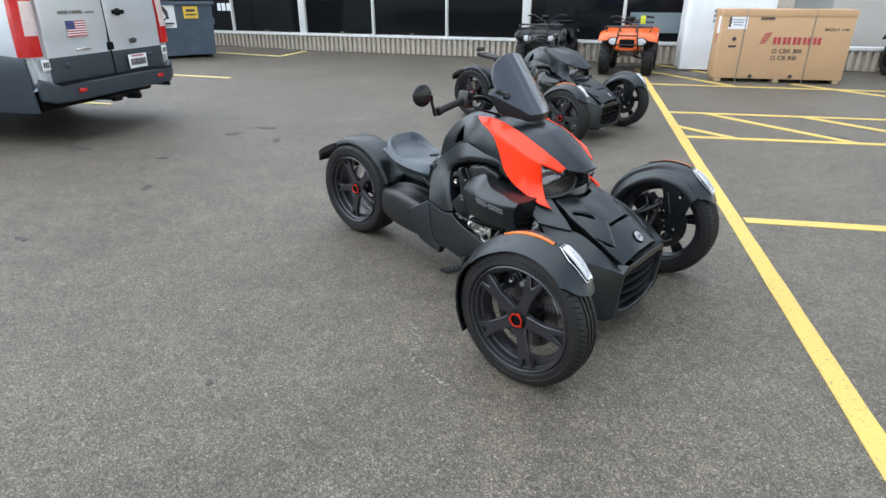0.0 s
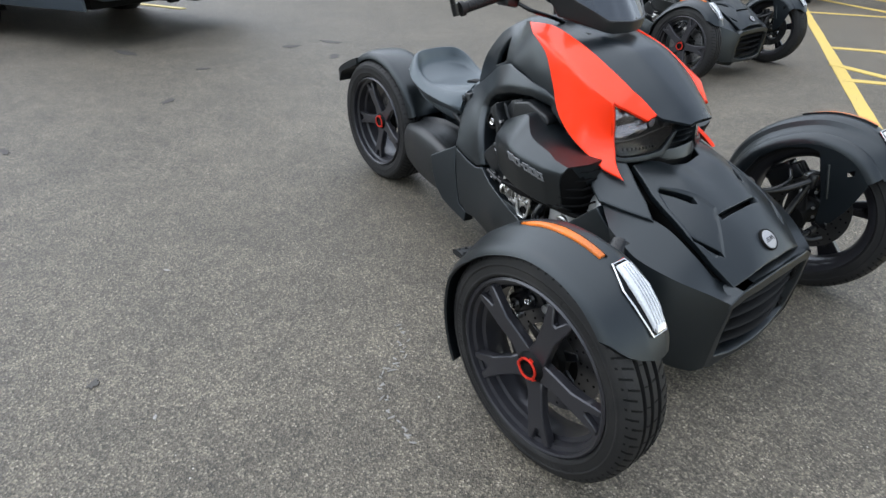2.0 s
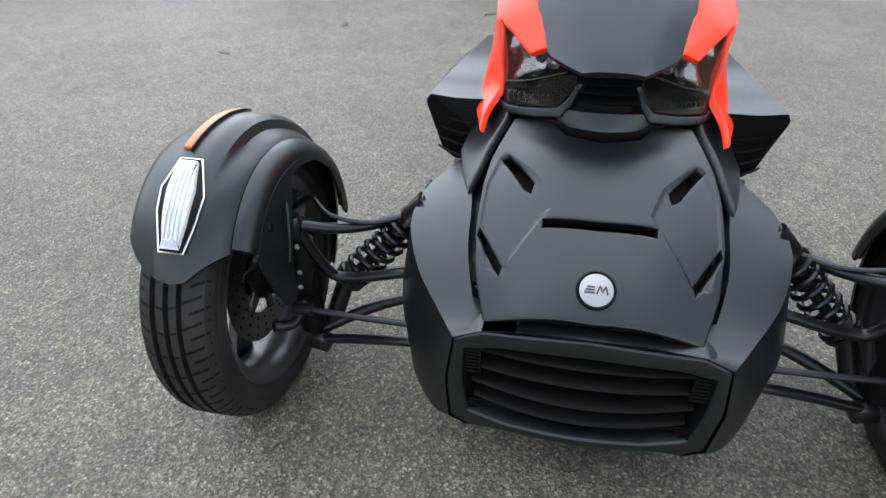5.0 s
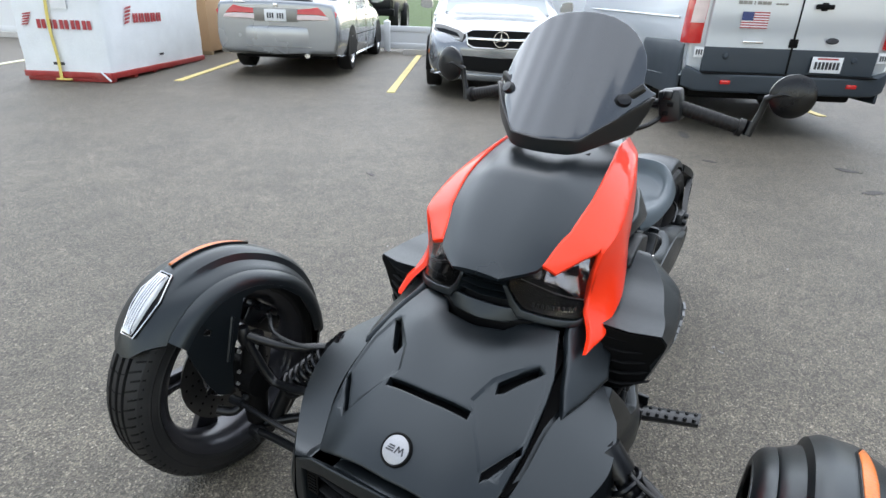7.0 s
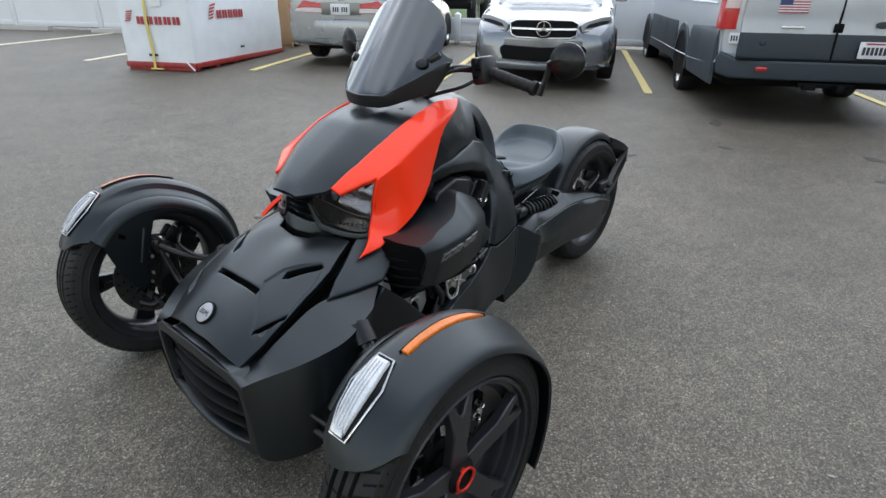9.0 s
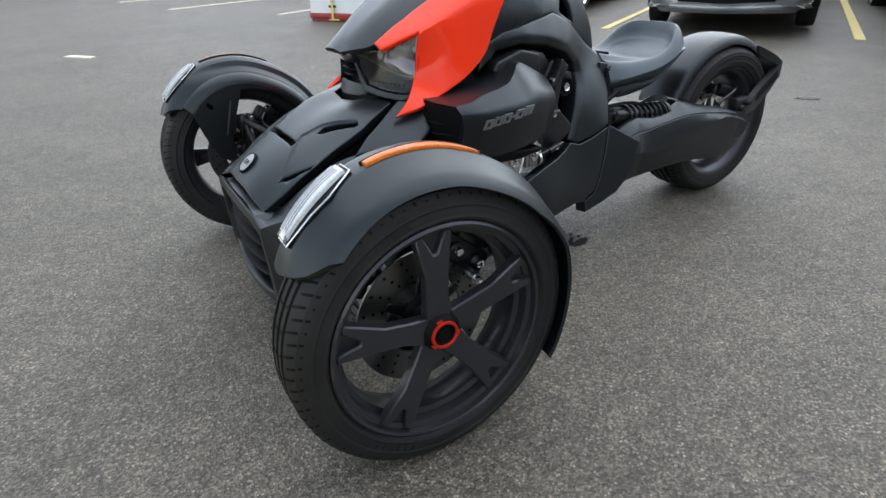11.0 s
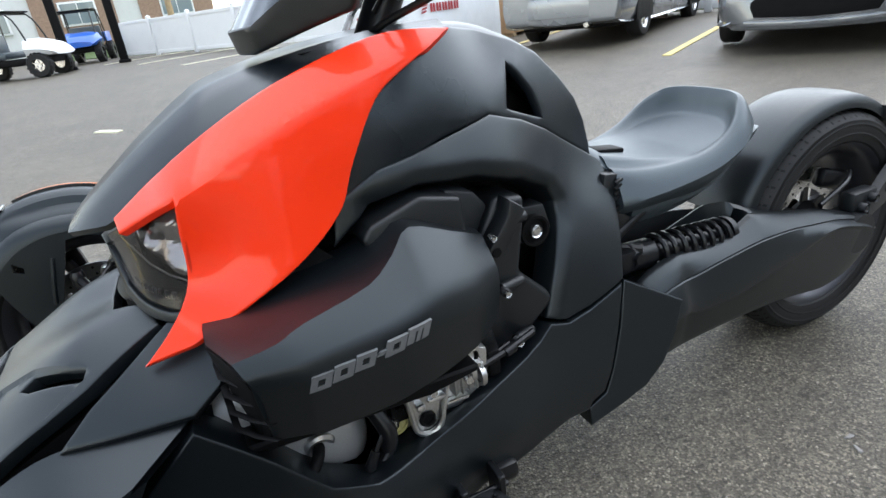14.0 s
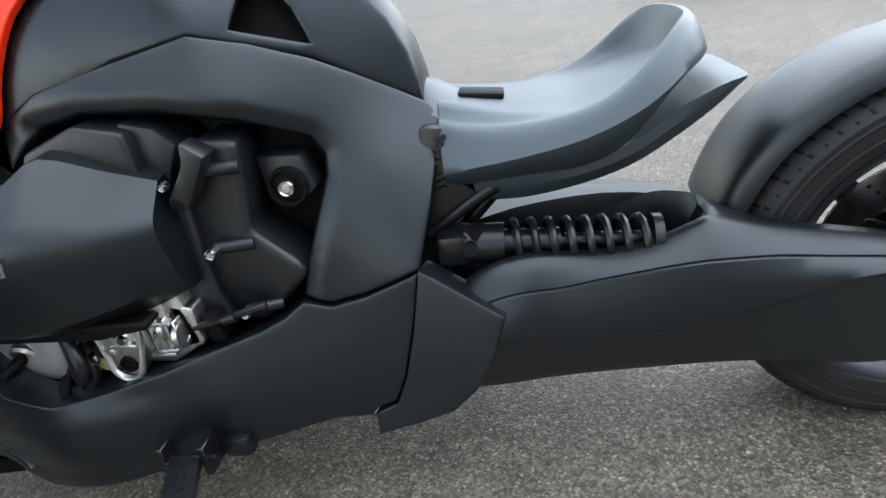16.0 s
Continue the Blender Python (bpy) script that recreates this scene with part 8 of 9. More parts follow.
def cardboard(name, label, corner, along, deep, lx, ly, hz, detail):
    m = face_pose(corner, along, [-v for v in deep])
    bx = thing(name, label, "box", m, "crates on the lot")
    part("carton", xf(box(lx, ly, hz - 0.06, (0, 0, 0), 0.012), Matrix.Translation((lx / 2, ly / 2, (hz - 0.06) / 2 + 0.06))), M_CARD, bx, "plain brown cardboard")
    for x in (0.08, lx / 2, lx - 0.08):
        part("skid", box(0.1, ly, 0.06, (x, ly / 2, 0.03), 0.006), M_WOOD, bx)
    part("lid_edge", box(lx + 0.016, ly + 0.016, 0.12, (lx / 2, ly / 2, hz - 0.06), 0.008), M_CARD, bx, "folded lid edge")
    if detail:
        for x in (0.42, 1.5):
            part("band", join(box(0.014, 0.004, hz, (x - 0.05, -0.006, hz / 2)), box(0.014, ly + 0.02, 0.004, (x - 0.05, ly / 2, hz + 0.003))), M_DULL, bx, "grey plastic banding")
        pieces("printed_feather", [xf(g, Matrix.Translation((0.62, -0.004, 0.62))) for g in wing(0.22, 0.004)], M_REDINK, bx, "red printed wing shape")
        pieces("printed_block", [xf(g, Matrix.Translation((0.86, -0.004, 0.64))) for g in letter_blocks(5, 0.165, 0.004)], M_REDINK, bx, "red lettering as plain blocks")
        pieces("printed_line", placed(bars([0.2] * 14, [1] * 14, 0.12, 0.004, 0.05), Matrix.Translation((0.6, -0.004, 1.03))), M_INK, bx, "small print as plain bars")
        for z, word in ((0.5, "CBR 300"), (0.385, "CB 300")):
            printed = bpy.data.curves.new("model_text", "FONT")
            printed.body, printed.size, printed.extrude = word, 0.1, 0.001
            t = new("word_model", printed)
            t.parent = bx
            t.matrix_local = Matrix.Translation((0.98, -0.005, z)) @ Matrix.Rotation(radians(90), 4, "X")
            printed.materials.append(M_INK)
            part("tick_box", join(*[box(0.06, 0.004, 0.008, (0.91, -0.004, z + d)) for d in (0.004, 0.06)], *[box(0.008, 0.004, 0.064, (x, -0.004, z + 0.032)) for x in (0.883, 0.937)]), M_INK, bx)
        part("paper_label", box(0.3, 0.004, 0.2, (0.25, -0.004, 0.98)), M_PLATE, bx, "white paper label")
        pieces("label_bar", [box(0.2 - 0.03 * i, 0.003, 0.012, (0.25, -0.007, 1.03 - 0.04 * i)) for i in range(3)], M_BLUEINK, bx)
        marks = [xf(box(0.06, 0.004, 0.06), Matrix.Translation((x, -0.004, z)) @ Matrix.Rotation(0.785, 4, "Y")) for x, z in ((0.23, 0.72), (0.6, 0.1), (1.25, 0.11))]
        pieces("handling_mark", marks + [box(0.12, 0.004, 0.03, (0.22, -0.004, 0.6)), box(0.04, 0.004, 0.18, (0.12, -0.004, 1.0))], M_INK, bx)
        front_text = bpy.data.curves.new("front_text", "FONT")
        front_text.body, front_text.size, front_text.extrude = "FRONT", 0.07, 0.001
        t = new("word_front", front_text)
        t.parent = bx
        t.matrix_local = Matrix.Translation((1.62, -0.005, 0.86)) @ Matrix.Rotation(radians(90), 4, "X")
        front_text.materials.append(M_INK)
        part("arrow", join(box(0.08, 0.004, 0.012, (1.93, -0.004, 0.885)), prism([(1.96, 0.865), (2.0, 0.885), (1.96, 0.905)], -0.006, -0.002, "xz")), M_INK, bx)
        end = Matrix(((0, 1, 0, -0.004), (-1, 0, 0, 0), (0, 0, 1, 0), (0, 0, 0, 1)))
        pieces("printed_feather", [xf(g, end @ Matrix.Translation((-ly + 0.2, 0, 0.6))) for g in wing(0.2, 0.004)], M_REDINK, bx, "red printed wing shape")
        part("paper_label", xf(box(0.18, 0.004, 0.3), end @ Matrix.Translation((-ly + 0.4, 0, 0.95))), M_PLATE, bx)
    return bx


face = Vector((0.875, 0.484, 0))
cardboard("cardboard_crate", "long brown cardboard motorcycle crate with red print", (-2.38, 8.9, 0.002), face, (-0.484, 0.875, 0), 2.07, 0.62, 1.2, True)


def plain_prints(cr, lx, ly, hz):
    pieces("printed_line", sum((placed(bars([0.6, 0.6, 0.9], [1, 1, 1], 0.3, 0.004, 0.05), Matrix.Translation((0.5, -0.016, hz - 0.25 - 0.09 * i))) for i in range(3)), []), M_DULL, cr, "grey print as plain bars")


wrapped_crate("film_wrapped_crate", "tall crate in white film beside the cardboard one", (-3.45, 10.1, 0.002), face, (-0.484, 0.875, 0), 1.6, 0.7, 1.36, False, plain_prints)
q = Vector((-6.35, -8.95, 0))
q.z = rise(q.x, q.y) + 0.002
cardboard("cardboard_crate", "plain tall brown cardboard crate behind the white one", q, AWAY, ALONG, 1.8, 0.8, 1.7, False)


# ---- building with shop windows ----
W0, WD = Vector((-13.2, 7.91, 0)), Vector((0.945, 0.327, 0))
WN = Vector((0.327, -0.945, 0))
bm_ = face_pose(W0, WD, WN)
wall = thing("wall_shopfront", "low shop front with ribbed block base and dark windows", "building", bm_, kind="structure")
X0, X1 = -9.0, 14.0
part("base_wall", box(X1 - X0, 0.25, 0.55, ((X0 + X1) / 2, 0.125 + 0.03, 0.17)), M_BLOCK, wall, "weathered ribbed concrete block base")
rib = bpy.data.meshes.new("block_rib")
rg = prism([(-0.045, 0.0), (0.045, 0.0), (0.04, 0.39), (-0.04, 0.39)], -0.03, 0.035, "xz", 0.012, 1)
rib.from_pydata([tuple(v) for v in rg[0]], [], rg[1])
rib.materials.append(M_BLOCK)
rng = random.Random(5)
for i in range(int((X1 - X0) / 0.145)):
    o = new("block_rib", rib)
    o.parent = wall
    o.location = (X0 + 0.07 + 0.145 * i, 0.005 * rng.uniform(-1, 1), 0.002 + 0.004 * rng.random())
part("window_sill", box(X1 - X0, 0.3, 0.07, ((X0 + X1) / 2, 0.1, 0.43), 0.012), M_SILL, wall, "pale painted window sill")
part("upper_wall", box(X1 - X0, 0.3, 1.6, ((X0 + X1) / 2, 0.2, 3.6)), M_SILL, wall, "pale wall above the windows")
part("side_wall", box(1.4, 0.3, 2.6, (11.2, 0.14, 1.5)), M_BLOCK, wall, "block wall at the end of the windows")
for i, (x, wd) in enumerate(((-9, 0.16), (-6.9, 0.055), (-4.7, 0.055), (-2.45, 0.055), (-0.02, 0.2), (2.2, 0.06), (4.3, 0.06), (6.35, 0.2), (8.6, 0.07), (10.5, 0.12))):
    part("mullion", box(wd, 0.14, 2.4, (x, 0.1, 1.66), 0.008), M_SILL, wall, "pale window post")
pane = [(-9, -6.9), (-6.9, -4.7), (-4.7, -2.45), (-2.45, -0.02), (-0.02, 2.2), (2.2, 4.3), (4.3, 6.35), (6.35, 8.6), (8.6, 10.5)]
for a, b in pane:
    part("pane", box(b - a - 0.04, 0.012, 2.36, ((a + b) / 2, 0.12, 1.66)), M_GLASS, wall, "dark shop window glass")
part("window_poster", box(1.15, 0.01, 0.42, (9.3, 0.105, 0.86)), M_PANE, wall, "pale blue sign in the window")
pieces("window_sticker", placed(bars([0.6, 0.7, 0.7], [1, 1, 1], 0.2, 0.004, 0.2), Matrix.Translation((-3.0, 0.1, 1.02))), M_PLATE, wall)
pieces("sill_label", [box(0.12, 0.006, 0.03, (x, 0.105, 0.5)) for x in (1.2, 3.3, -1.3)], M_DULL, wall)
part("roof", box(X1 - X0 + 0.8, 9.0, 0.3, ((X0 + X1) / 2, 4.2, 4.5)), M_SILL, wall)
part("back_wall", box(X1 - X0, 0.3, 4.4, ((X0 + X1) / 2, 8.4, 2.2)), M_SILL, wall)

# ---- dumpster ----
dm = face_pose((-13.2, 3.55, rise(-13, 4) + 0.004), (0.2, 0.98, 0), (0.98, -0.2, 0))
dump = thing("dumpster", "blue-grey steel dumpster with white and yellow signs", "dumpster", dm)
part("bin", loft([[(x, y, z) for x, y in ((0 - k, -0.1 * s), (1.55 + k, -0.1 * s), (1.55 + k, 1.5), (0 - k, 1.5))] for z, k, s in ((0.06, 0.0, 0.0), (0.6, 0.02, 0.5), (1.2, 0.03, 1.0))], 1, 1), M_DUMP, dump, "blue-grey painted steel bin")
for y in (-0.12, 1.52):
    part("rim", box(1.7, 0.06, 0.08, (0.78, y, 1.2), 0.01), M_DUMP, dump)
part("lid", xf(box(1.68, 1.7, 0.05, (0.78, 0.7, 1.28), 0.015), Matrix()), M_DARK, dump, "black plastic lid")
for x in (0.15, 1.4):
    part("skid", box(0.12, 1.4, 0.07, (x, 0.7, 0.035)), M_DARK, dump)
part("side_pocket", box(0.1, 1.1, 0.16, (1.63, 0.7, 0.8), 0.01), M_DUMP, dump)
sign = part("white_sign", box(0.62, 0.012, 0.5, (0.42, -0.105, 0.93)), M_PLATE, dump, "white sign with a round dark mark")
part("sign_mark", join(xf(lathe([(0.13, -0.003), (0.16, -0.003), (0.16, 0.003), (0.13, 0.003)], 28, "y", True), Matrix.Translation((0.42, -0.114, 0.98))), prism([(0.3, 0.87), (0.36, 0.87), (0.46, 1.08), (0.54, 0.87), (0.6, 0.87), (0.5, 1.14), (0.42, 1.14)], -0.118, -0.112, "xz")), M_INK, sign)
pieces("sign_line", [box(0.52, 0.006, 0.04, (0.42, -0.114, 0.77)), box(0.42, 0.006, 0.02, (0.42, -0.114, 0.72))], M_INK, sign)
ysign = part("yellow_sign", box(0.32, 0.012, 0.26, (1.08, -0.105, 1.0)), M_SIGNY, dump, "yellow warning sign")
pieces("sign_line", [box(0.2, 0.006, 0.05, (1.08, -0.114, 1.04)), box(0.24, 0.006, 0.03, (1.08, -0.114, 0.95))], M_INK, ysign)
part("cardboard_sheet", xf(box(0.7, 0.5, 0.02), Matrix.Translation((0.2, 0.1, 1.36)) @ Matrix.Rotation(0.25, 4, "Y")), M_CARD, dump)


# ---- quads and side-by-sides ----
def quad(name, label, m, paint, tag=False):
    """A four-wheeled quad; local x forward, origin on the ground under its middle."""
    q = thing(name, label, "quad bike", m, "parked quads")
    for x, r, w in ((0.6, 0.3, 0.2), (-0.6, 0.3, 0.26)):
        for s in (1, -1):
            prof = [(r * 0.5, -w / 2), (r * 0.88, -w / 2), (r * 0.97, -w * 0.38), (r, -w * 0.2), (r, w * 0.2), (r * 0.97, w * 0.38), (r * 0.88, w / 2), (r * 0.5, w / 2)]
            at = Matrix.Translation((x, s * 0.4, r))
            lugs = [xf(xf(box(0.035, w * 0.42, 0.024, (0, sd * w * 0.24, r + 0.004)), Matrix.Rotation(sd * 0.4, 4, "Z")), Matrix.Rotation(2 * math.pi * (i + 0.5 * (sd > 0)) / 16, 4, "Y")) for i in range(16) for sd in (-1, 1)]
            wh = part("wheel", xf(lathe(prof, 28, "y", True), at), M_RUBBER, q, "knobbly black tyre")
            tagged(part("tread_lug", xf(join(*lugs), at), M_RUBBER, wh), kind="stuff")
            rim = lathe([(0.0001, w * 0.2), (r * 0.3, w * 0.22), (r * 0.46, w * 0.42), (r * 0.52, w * 0.45), (r * 0.52, -w * 0.4), (0.0001, -w * 0.4)], 24)
            part("rim", xf(rim if s > 0 else flip(rim), at), M_DARK, wh)
    for s in (1, -1):
        f = loft([[(x, s * y, z) for y, z in ((0.12, z0 + 0.02), (0.3, z0 + 0.03), (0.5, z0), (0.52, z0 - 0.06), (0.5, z0 - 0.05), (0.3, z0 - 0.02), (0.12, z0 - 0.03))] for x, z0 in ((0.95, 0.68), (0.85, 0.76), (0.6, 0.8), (0.35, 0.74), (0.2, 0.62))], 3, 2)
        part("front_mudguard", f, paint, q, sharp=50)
        f = loft([[(x, s * y, z) for y, z in ((0.12, z0 + 0.02), (0.3, z0 + 0.03), (0.5, z0), (0.52, z0 - 0.06), (0.5, z0 - 0.05), (0.3, z0 - 0.02), (0.12, z0 - 0.03))] for x, z0 in ((-0.2, 0.6), (-0.4, 0.74), (-0.7, 0.8), (-1.0, 0.72))], 3, 2)
        part("rear_mudguard", f, paint, q, sharp=50)
        lamp = xf(lathe([(0.0001, 0.05), (0.05, 0.045), (0.07, 0.02), (0.075, -0.04), (0.0001, -0.05)], 20, "x"), Matrix.Translation((0.93, s * 0.25, 0.63)) @ Matrix.Diagonal((1, 1.25, 0.9, 1)))
        part("headlamp", lamp, M_DRL, q, "clear round headlamp")
        part("lamp_bezel", xf(lathe([(0.072, 0.02), (0.088, 0.03), (0.092, -0.04), (0.07, -0.04)], 20, "x", True), Matrix.Translation((0.93, s * 0.25, 0.63)) @ Matrix.Diagonal((1, 1.25, 0.9, 1))), M_DARK, q)
        part("shock_absorber", join(tube([(0.62, s * 0.3, 0.32), (0.66, s * 0.18, 0.62)], 0.016, 8, 1), coil((0.62, s * 0.28, 0.36), (0.655, s * 0.19, 0.6), 0.03, 6, 0.006, 8)), M_DULL, q)
        part("front_arm", tube([(0.6, s * 0.34, 0.3), (0.55, s * 0.12, 0.34)], 0.014, 8, 1), M_FRAME, q)
        part("rear_arm", tube([(-0.6, s * 0.34, 0.3), (-0.5, s * 0.1, 0.34)], 0.02, 8, 1), M_FRAME, q)
        part("grip", tube([(0.28, s * 0.26, 1.05), (0.24, s * 0.4, 1.03)], 0.018, 10, 1), M_RUBBER, q)
        part("foot_well", box(0.5, 0.2, 0.03, (0.0, s * 0.34, 0.36), 0.01), M_DARK, q)
    part("nose", loft([[(x, y, z) for y, z in ((-w, lo), (-w * 0.9, hi), (0, hi + 0.03), (w * 0.9, hi), (w, lo), (0, lo - 0.02))] for x, w, lo, hi in ((0.98, 0.16, 0.5, 0.66), (0.85, 0.24, 0.48, 0.76), (0.6, 0.24, 0.5, 0.84), (0.3, 0.18, 0.55, 0.86))], 3, 2), paint, q)
    part("grille", join(box(0.03, 0.26, 0.14, (0.99, 0, 0.6), 0.01), *[box(0.02, 0.02, 0.14, (1.01, y, 0.6)) for y in (-0.08, 0, 0.08)]), M_DARK, q)
    part("bull_bar", join(tube([(0.95, -0.22, 0.4), (1.06, -0.2, 0.55), (1.06, -0.17, 0.78), (0.95, -0.16, 0.86)], 0.014, 8), tube([(0.95, 0.22, 0.4), (1.06, 0.2, 0.55), (1.06, 0.17, 0.78), (0.95, 0.16, 0.86)], 0.014, 8), tube([(1.06, -0.19, 0.58), (1.06, 0.19, 0.58)], 0.012, 8, 1), tube([(1.06, -0.17, 0.74), (1.06, 0.17, 0.74)], 0.012, 8, 1)), M_FRAME, q, "black tube bumper")
    rack = [tube([(x, -0.42, 0.88), (x, 0.42, 0.88)], 0.009, 6, 1) for x in (0.92, 0.8, 0.68, 0.56)] + [tube([(0.5, y, 0.88), (0.95, y, 0.88), (0.99, y * 0.9, 0.8)], 0.01, 6, 2) for y in (-0.42, -0.15, 0.15, 0.42)]
    part("front_rack", join(*rack), M_FRAME, q, "black tube cargo rack")
    part("rear_rack", join(*[tube([(x, -0.4, 0.9), (x, 0.4, 0.9)], 0.009, 6, 1) for x in (-0.6, -0.75, -0.9, -1.05)], *[tube([(-0.55, y, 0.9), (-1.08, y, 0.9)], 0.01, 6, 1) for y in (-0.4, 0, 0.4)]), M_FRAME, q)
    part("saddle", loft([[(x, y, z) for y, z in ((-0.15, lo), (-0.14, hi - 0.03), (0, hi), (0.14, hi - 0.03), (0.15, lo))] for x, lo, hi in ((0.2, 0.7, 0.84), (-0.1, 0.66, 0.82), (-0.45, 0.7, 0.88), (-0.6, 0.74, 0.88))], 3, 2), M_SEAT, q)
    part("engine", box(0.7, 0.34, 0.36, (0, 0, 0.5), 0.04), M_DULL, q)
    part("handlebar", join(tube([(0.28, -0.26, 1.05), (0.34, -0.1, 0.98), (0.34, 0.1, 0.98), (0.28, 0.26, 1.05)], 0.012, 8), tube([(0.45, 0, 0.82), (0.33, 0, 1.0)], 0.025, 8, 1), box(0.1, 0.16, 0.06, (0.38, 0, 1.02), 0.02)), M_FRAME, q)
    if tag:
        part("hang_tag", box(0.004, 0.09, 0.14, (0.5, 0.22, 1.0), 0.001), M_LIME, q, "pale green hang tag")
    return q


h1 = Vector((0.36, -0.93, 0))
p = Vector((-4.02, 8.8, 0)) - h1 * 0.55
quad("quad_bike", "orange quad bike with black racks facing the lot", on_lot(p.x, p.y, h1), M_ORANGE, True)
p = Vector((-5.75, 8.5, 0)) - h1 * 0.55
quad("quad_bike", "black quad bike with round headlamps facing the lot", on_lot(p.x, p.y, h1), M_FRAME)
quad("quad_bike", "black quad bike with lime trim behind the cardboard crate", on_lot(0.55, 11.6, Vector((-0.5, 0.86, 0))), M_DARK)
p = on_lot(1.35, 6.9, Vector((-0.25, 0.97, 0)))
quad("quad_bike", "black quad bike parked on the hatched bay", p, M_DARK)
ryker(pose(-1.92, 3.56, 0, 0, 0, -1), DARK_TRIM, "all-black three-wheeled motorcycle with a rear rack, parked behind", screen=False, rack=True)


def side_by_side(name, label, m, paint):
    q = thing(name, label, "utility vehicle", m, "parked quads")
    for x in (0.95, -0.95):
        for s in (1, -1):
            r, w = 0.35, 0.26
            at = Matrix.Translation((x, s * 0.62, r))
            lugs = [xf(box(0.05, w * 0.8, 0.03, (0, 0, r)), Matrix.Rotation(2 * math.pi * i / 18, 4, "Y")) for i in range(18)]
            wh = part("wheel", xf(lathe([(r * 0.5, -w / 2), (r * 0.9, -w / 2), (r, -w * 0.3), (r, w * 0.3), (r * 0.9, w / 2), (r * 0.5, w / 2)], 28, "y", True), at), M_RUBBER, q, "knobbly black tyre")
            tagged(part("tread_lug", xf(join(*lugs), at), M_RUBBER, wh), kind="stuff")
            rim = join(lathe([(0.0001, w * 0.3), (r * 0.2, w * 0.3), (r * 0.24, w * 0.2), (r * 0.54, w * 0.2), (r * 0.54, -w * 0.3), (0.0001, -w * 0.3)], 24), *[xf(box(0.03, 0.03, r * 0.4, (0, w * 0.34, r * 0.33)), Matrix.Rotation(2 * math.pi * i / 6, 4, "Y")) for i in range(6)])
            part("rim", xf(rim if s > 0 else flip(rim), at), M_STEEL, wh)
    part("bonnet", loft([[(x, y, z) for y, z in ((-w, lo), (-w, hi - 0.05), (0, hi), (w, hi - 0.05), (w, lo))] for x, w, lo, hi in ((1.5, 0.5, 0.6, 0.78), (1.2, 0.62, 0.62, 0.98), (0.7, 0.66, 0.6, 1.1))], 3, 2), paint, q)
    part("rear_box", loft([[(x, y, z) for y, z in ((-w, lo), (-w, hi), (0, hi), (w, hi), (w, lo))] for x, w, lo, hi in ((-0.5, 0.66, 0.7, 1.05), (-1.2, 0.68, 0.72, 1.08), (-1.5, 0.6, 0.75, 1.0))], 2, 1), paint, q)
    part("floor", box(2.4, 1.1, 0.2, (0, 0, 0.48), 0.04), M_DARK, q)
    part("seat", join(box(0.5, 1.1, 0.2, (-0.2, 0, 0.7), 0.05), box(0.16, 1.1, 0.6, (-0.45, 0, 1.0), 0.05)), M_SEAT, q)
    for s in (1, -1):
        part("cage", join(tube([(0.8, s * 0.62, 1.05), (0.45, s * 0.56, 1.8), (-0.5, s * 0.56, 1.85), (-0.75, s * 0.62, 1.0)], 0.025, 8), tube([(-0.4, s * 0.56, 1.84), (-0.45, s * 0.62, 0.6)], 0.022, 8, 1)), M_FRAME, q, "black tube cage")
    part("cage_bar", join(tube([(0.45, -0.56, 1.8), (0.45, 0.56, 1.8)], 0.022, 8, 1), tube([(-0.5, -0.56, 1.85), (-0.5, 0.56, 1.85)], 0.022, 8, 1)), M_FRAME, q)
    part("roof", box(1.1, 1.2, 0.05, (-0.02, 0, 1.87), 0.02), M_DARK, q)
    return q


side_by_side("side_by_side", "white sport side-by-side with black wheels", on_lot(3.7, -21.2, Vector((-0.9, 0.3, 0))), M_WHITE)
side_by_side("side_by_side", "blue utility side-by-side with a black cage", on_lot(2.2, -26.4, Vector((0.15, 1, 0))), M_BLUE)
for x, y in ((2.45, -22.0), (0.85, -22.2)):
    z = rise(x, y)
    post = thing("post", "thick black post at the edge of the lot", "post", Matrix.Translation((x, y, z)))
    part("shaft", box(0.26, 0.26, 4.2, (0, 0, 2.1), 0.03), M_DARK, post)
    part("foot", box(0.36, 0.36, 0.1, (0, 0, 0.05), 0.02), M_DARK, post)

# ---- fence, wall, grass and the far side ----
F0 = Vector((-11.4, -4.4, 0))


def fence_at(s):
    p = F0 + ALONG * s
    p.z = rise(p.x, p.y)
    return p


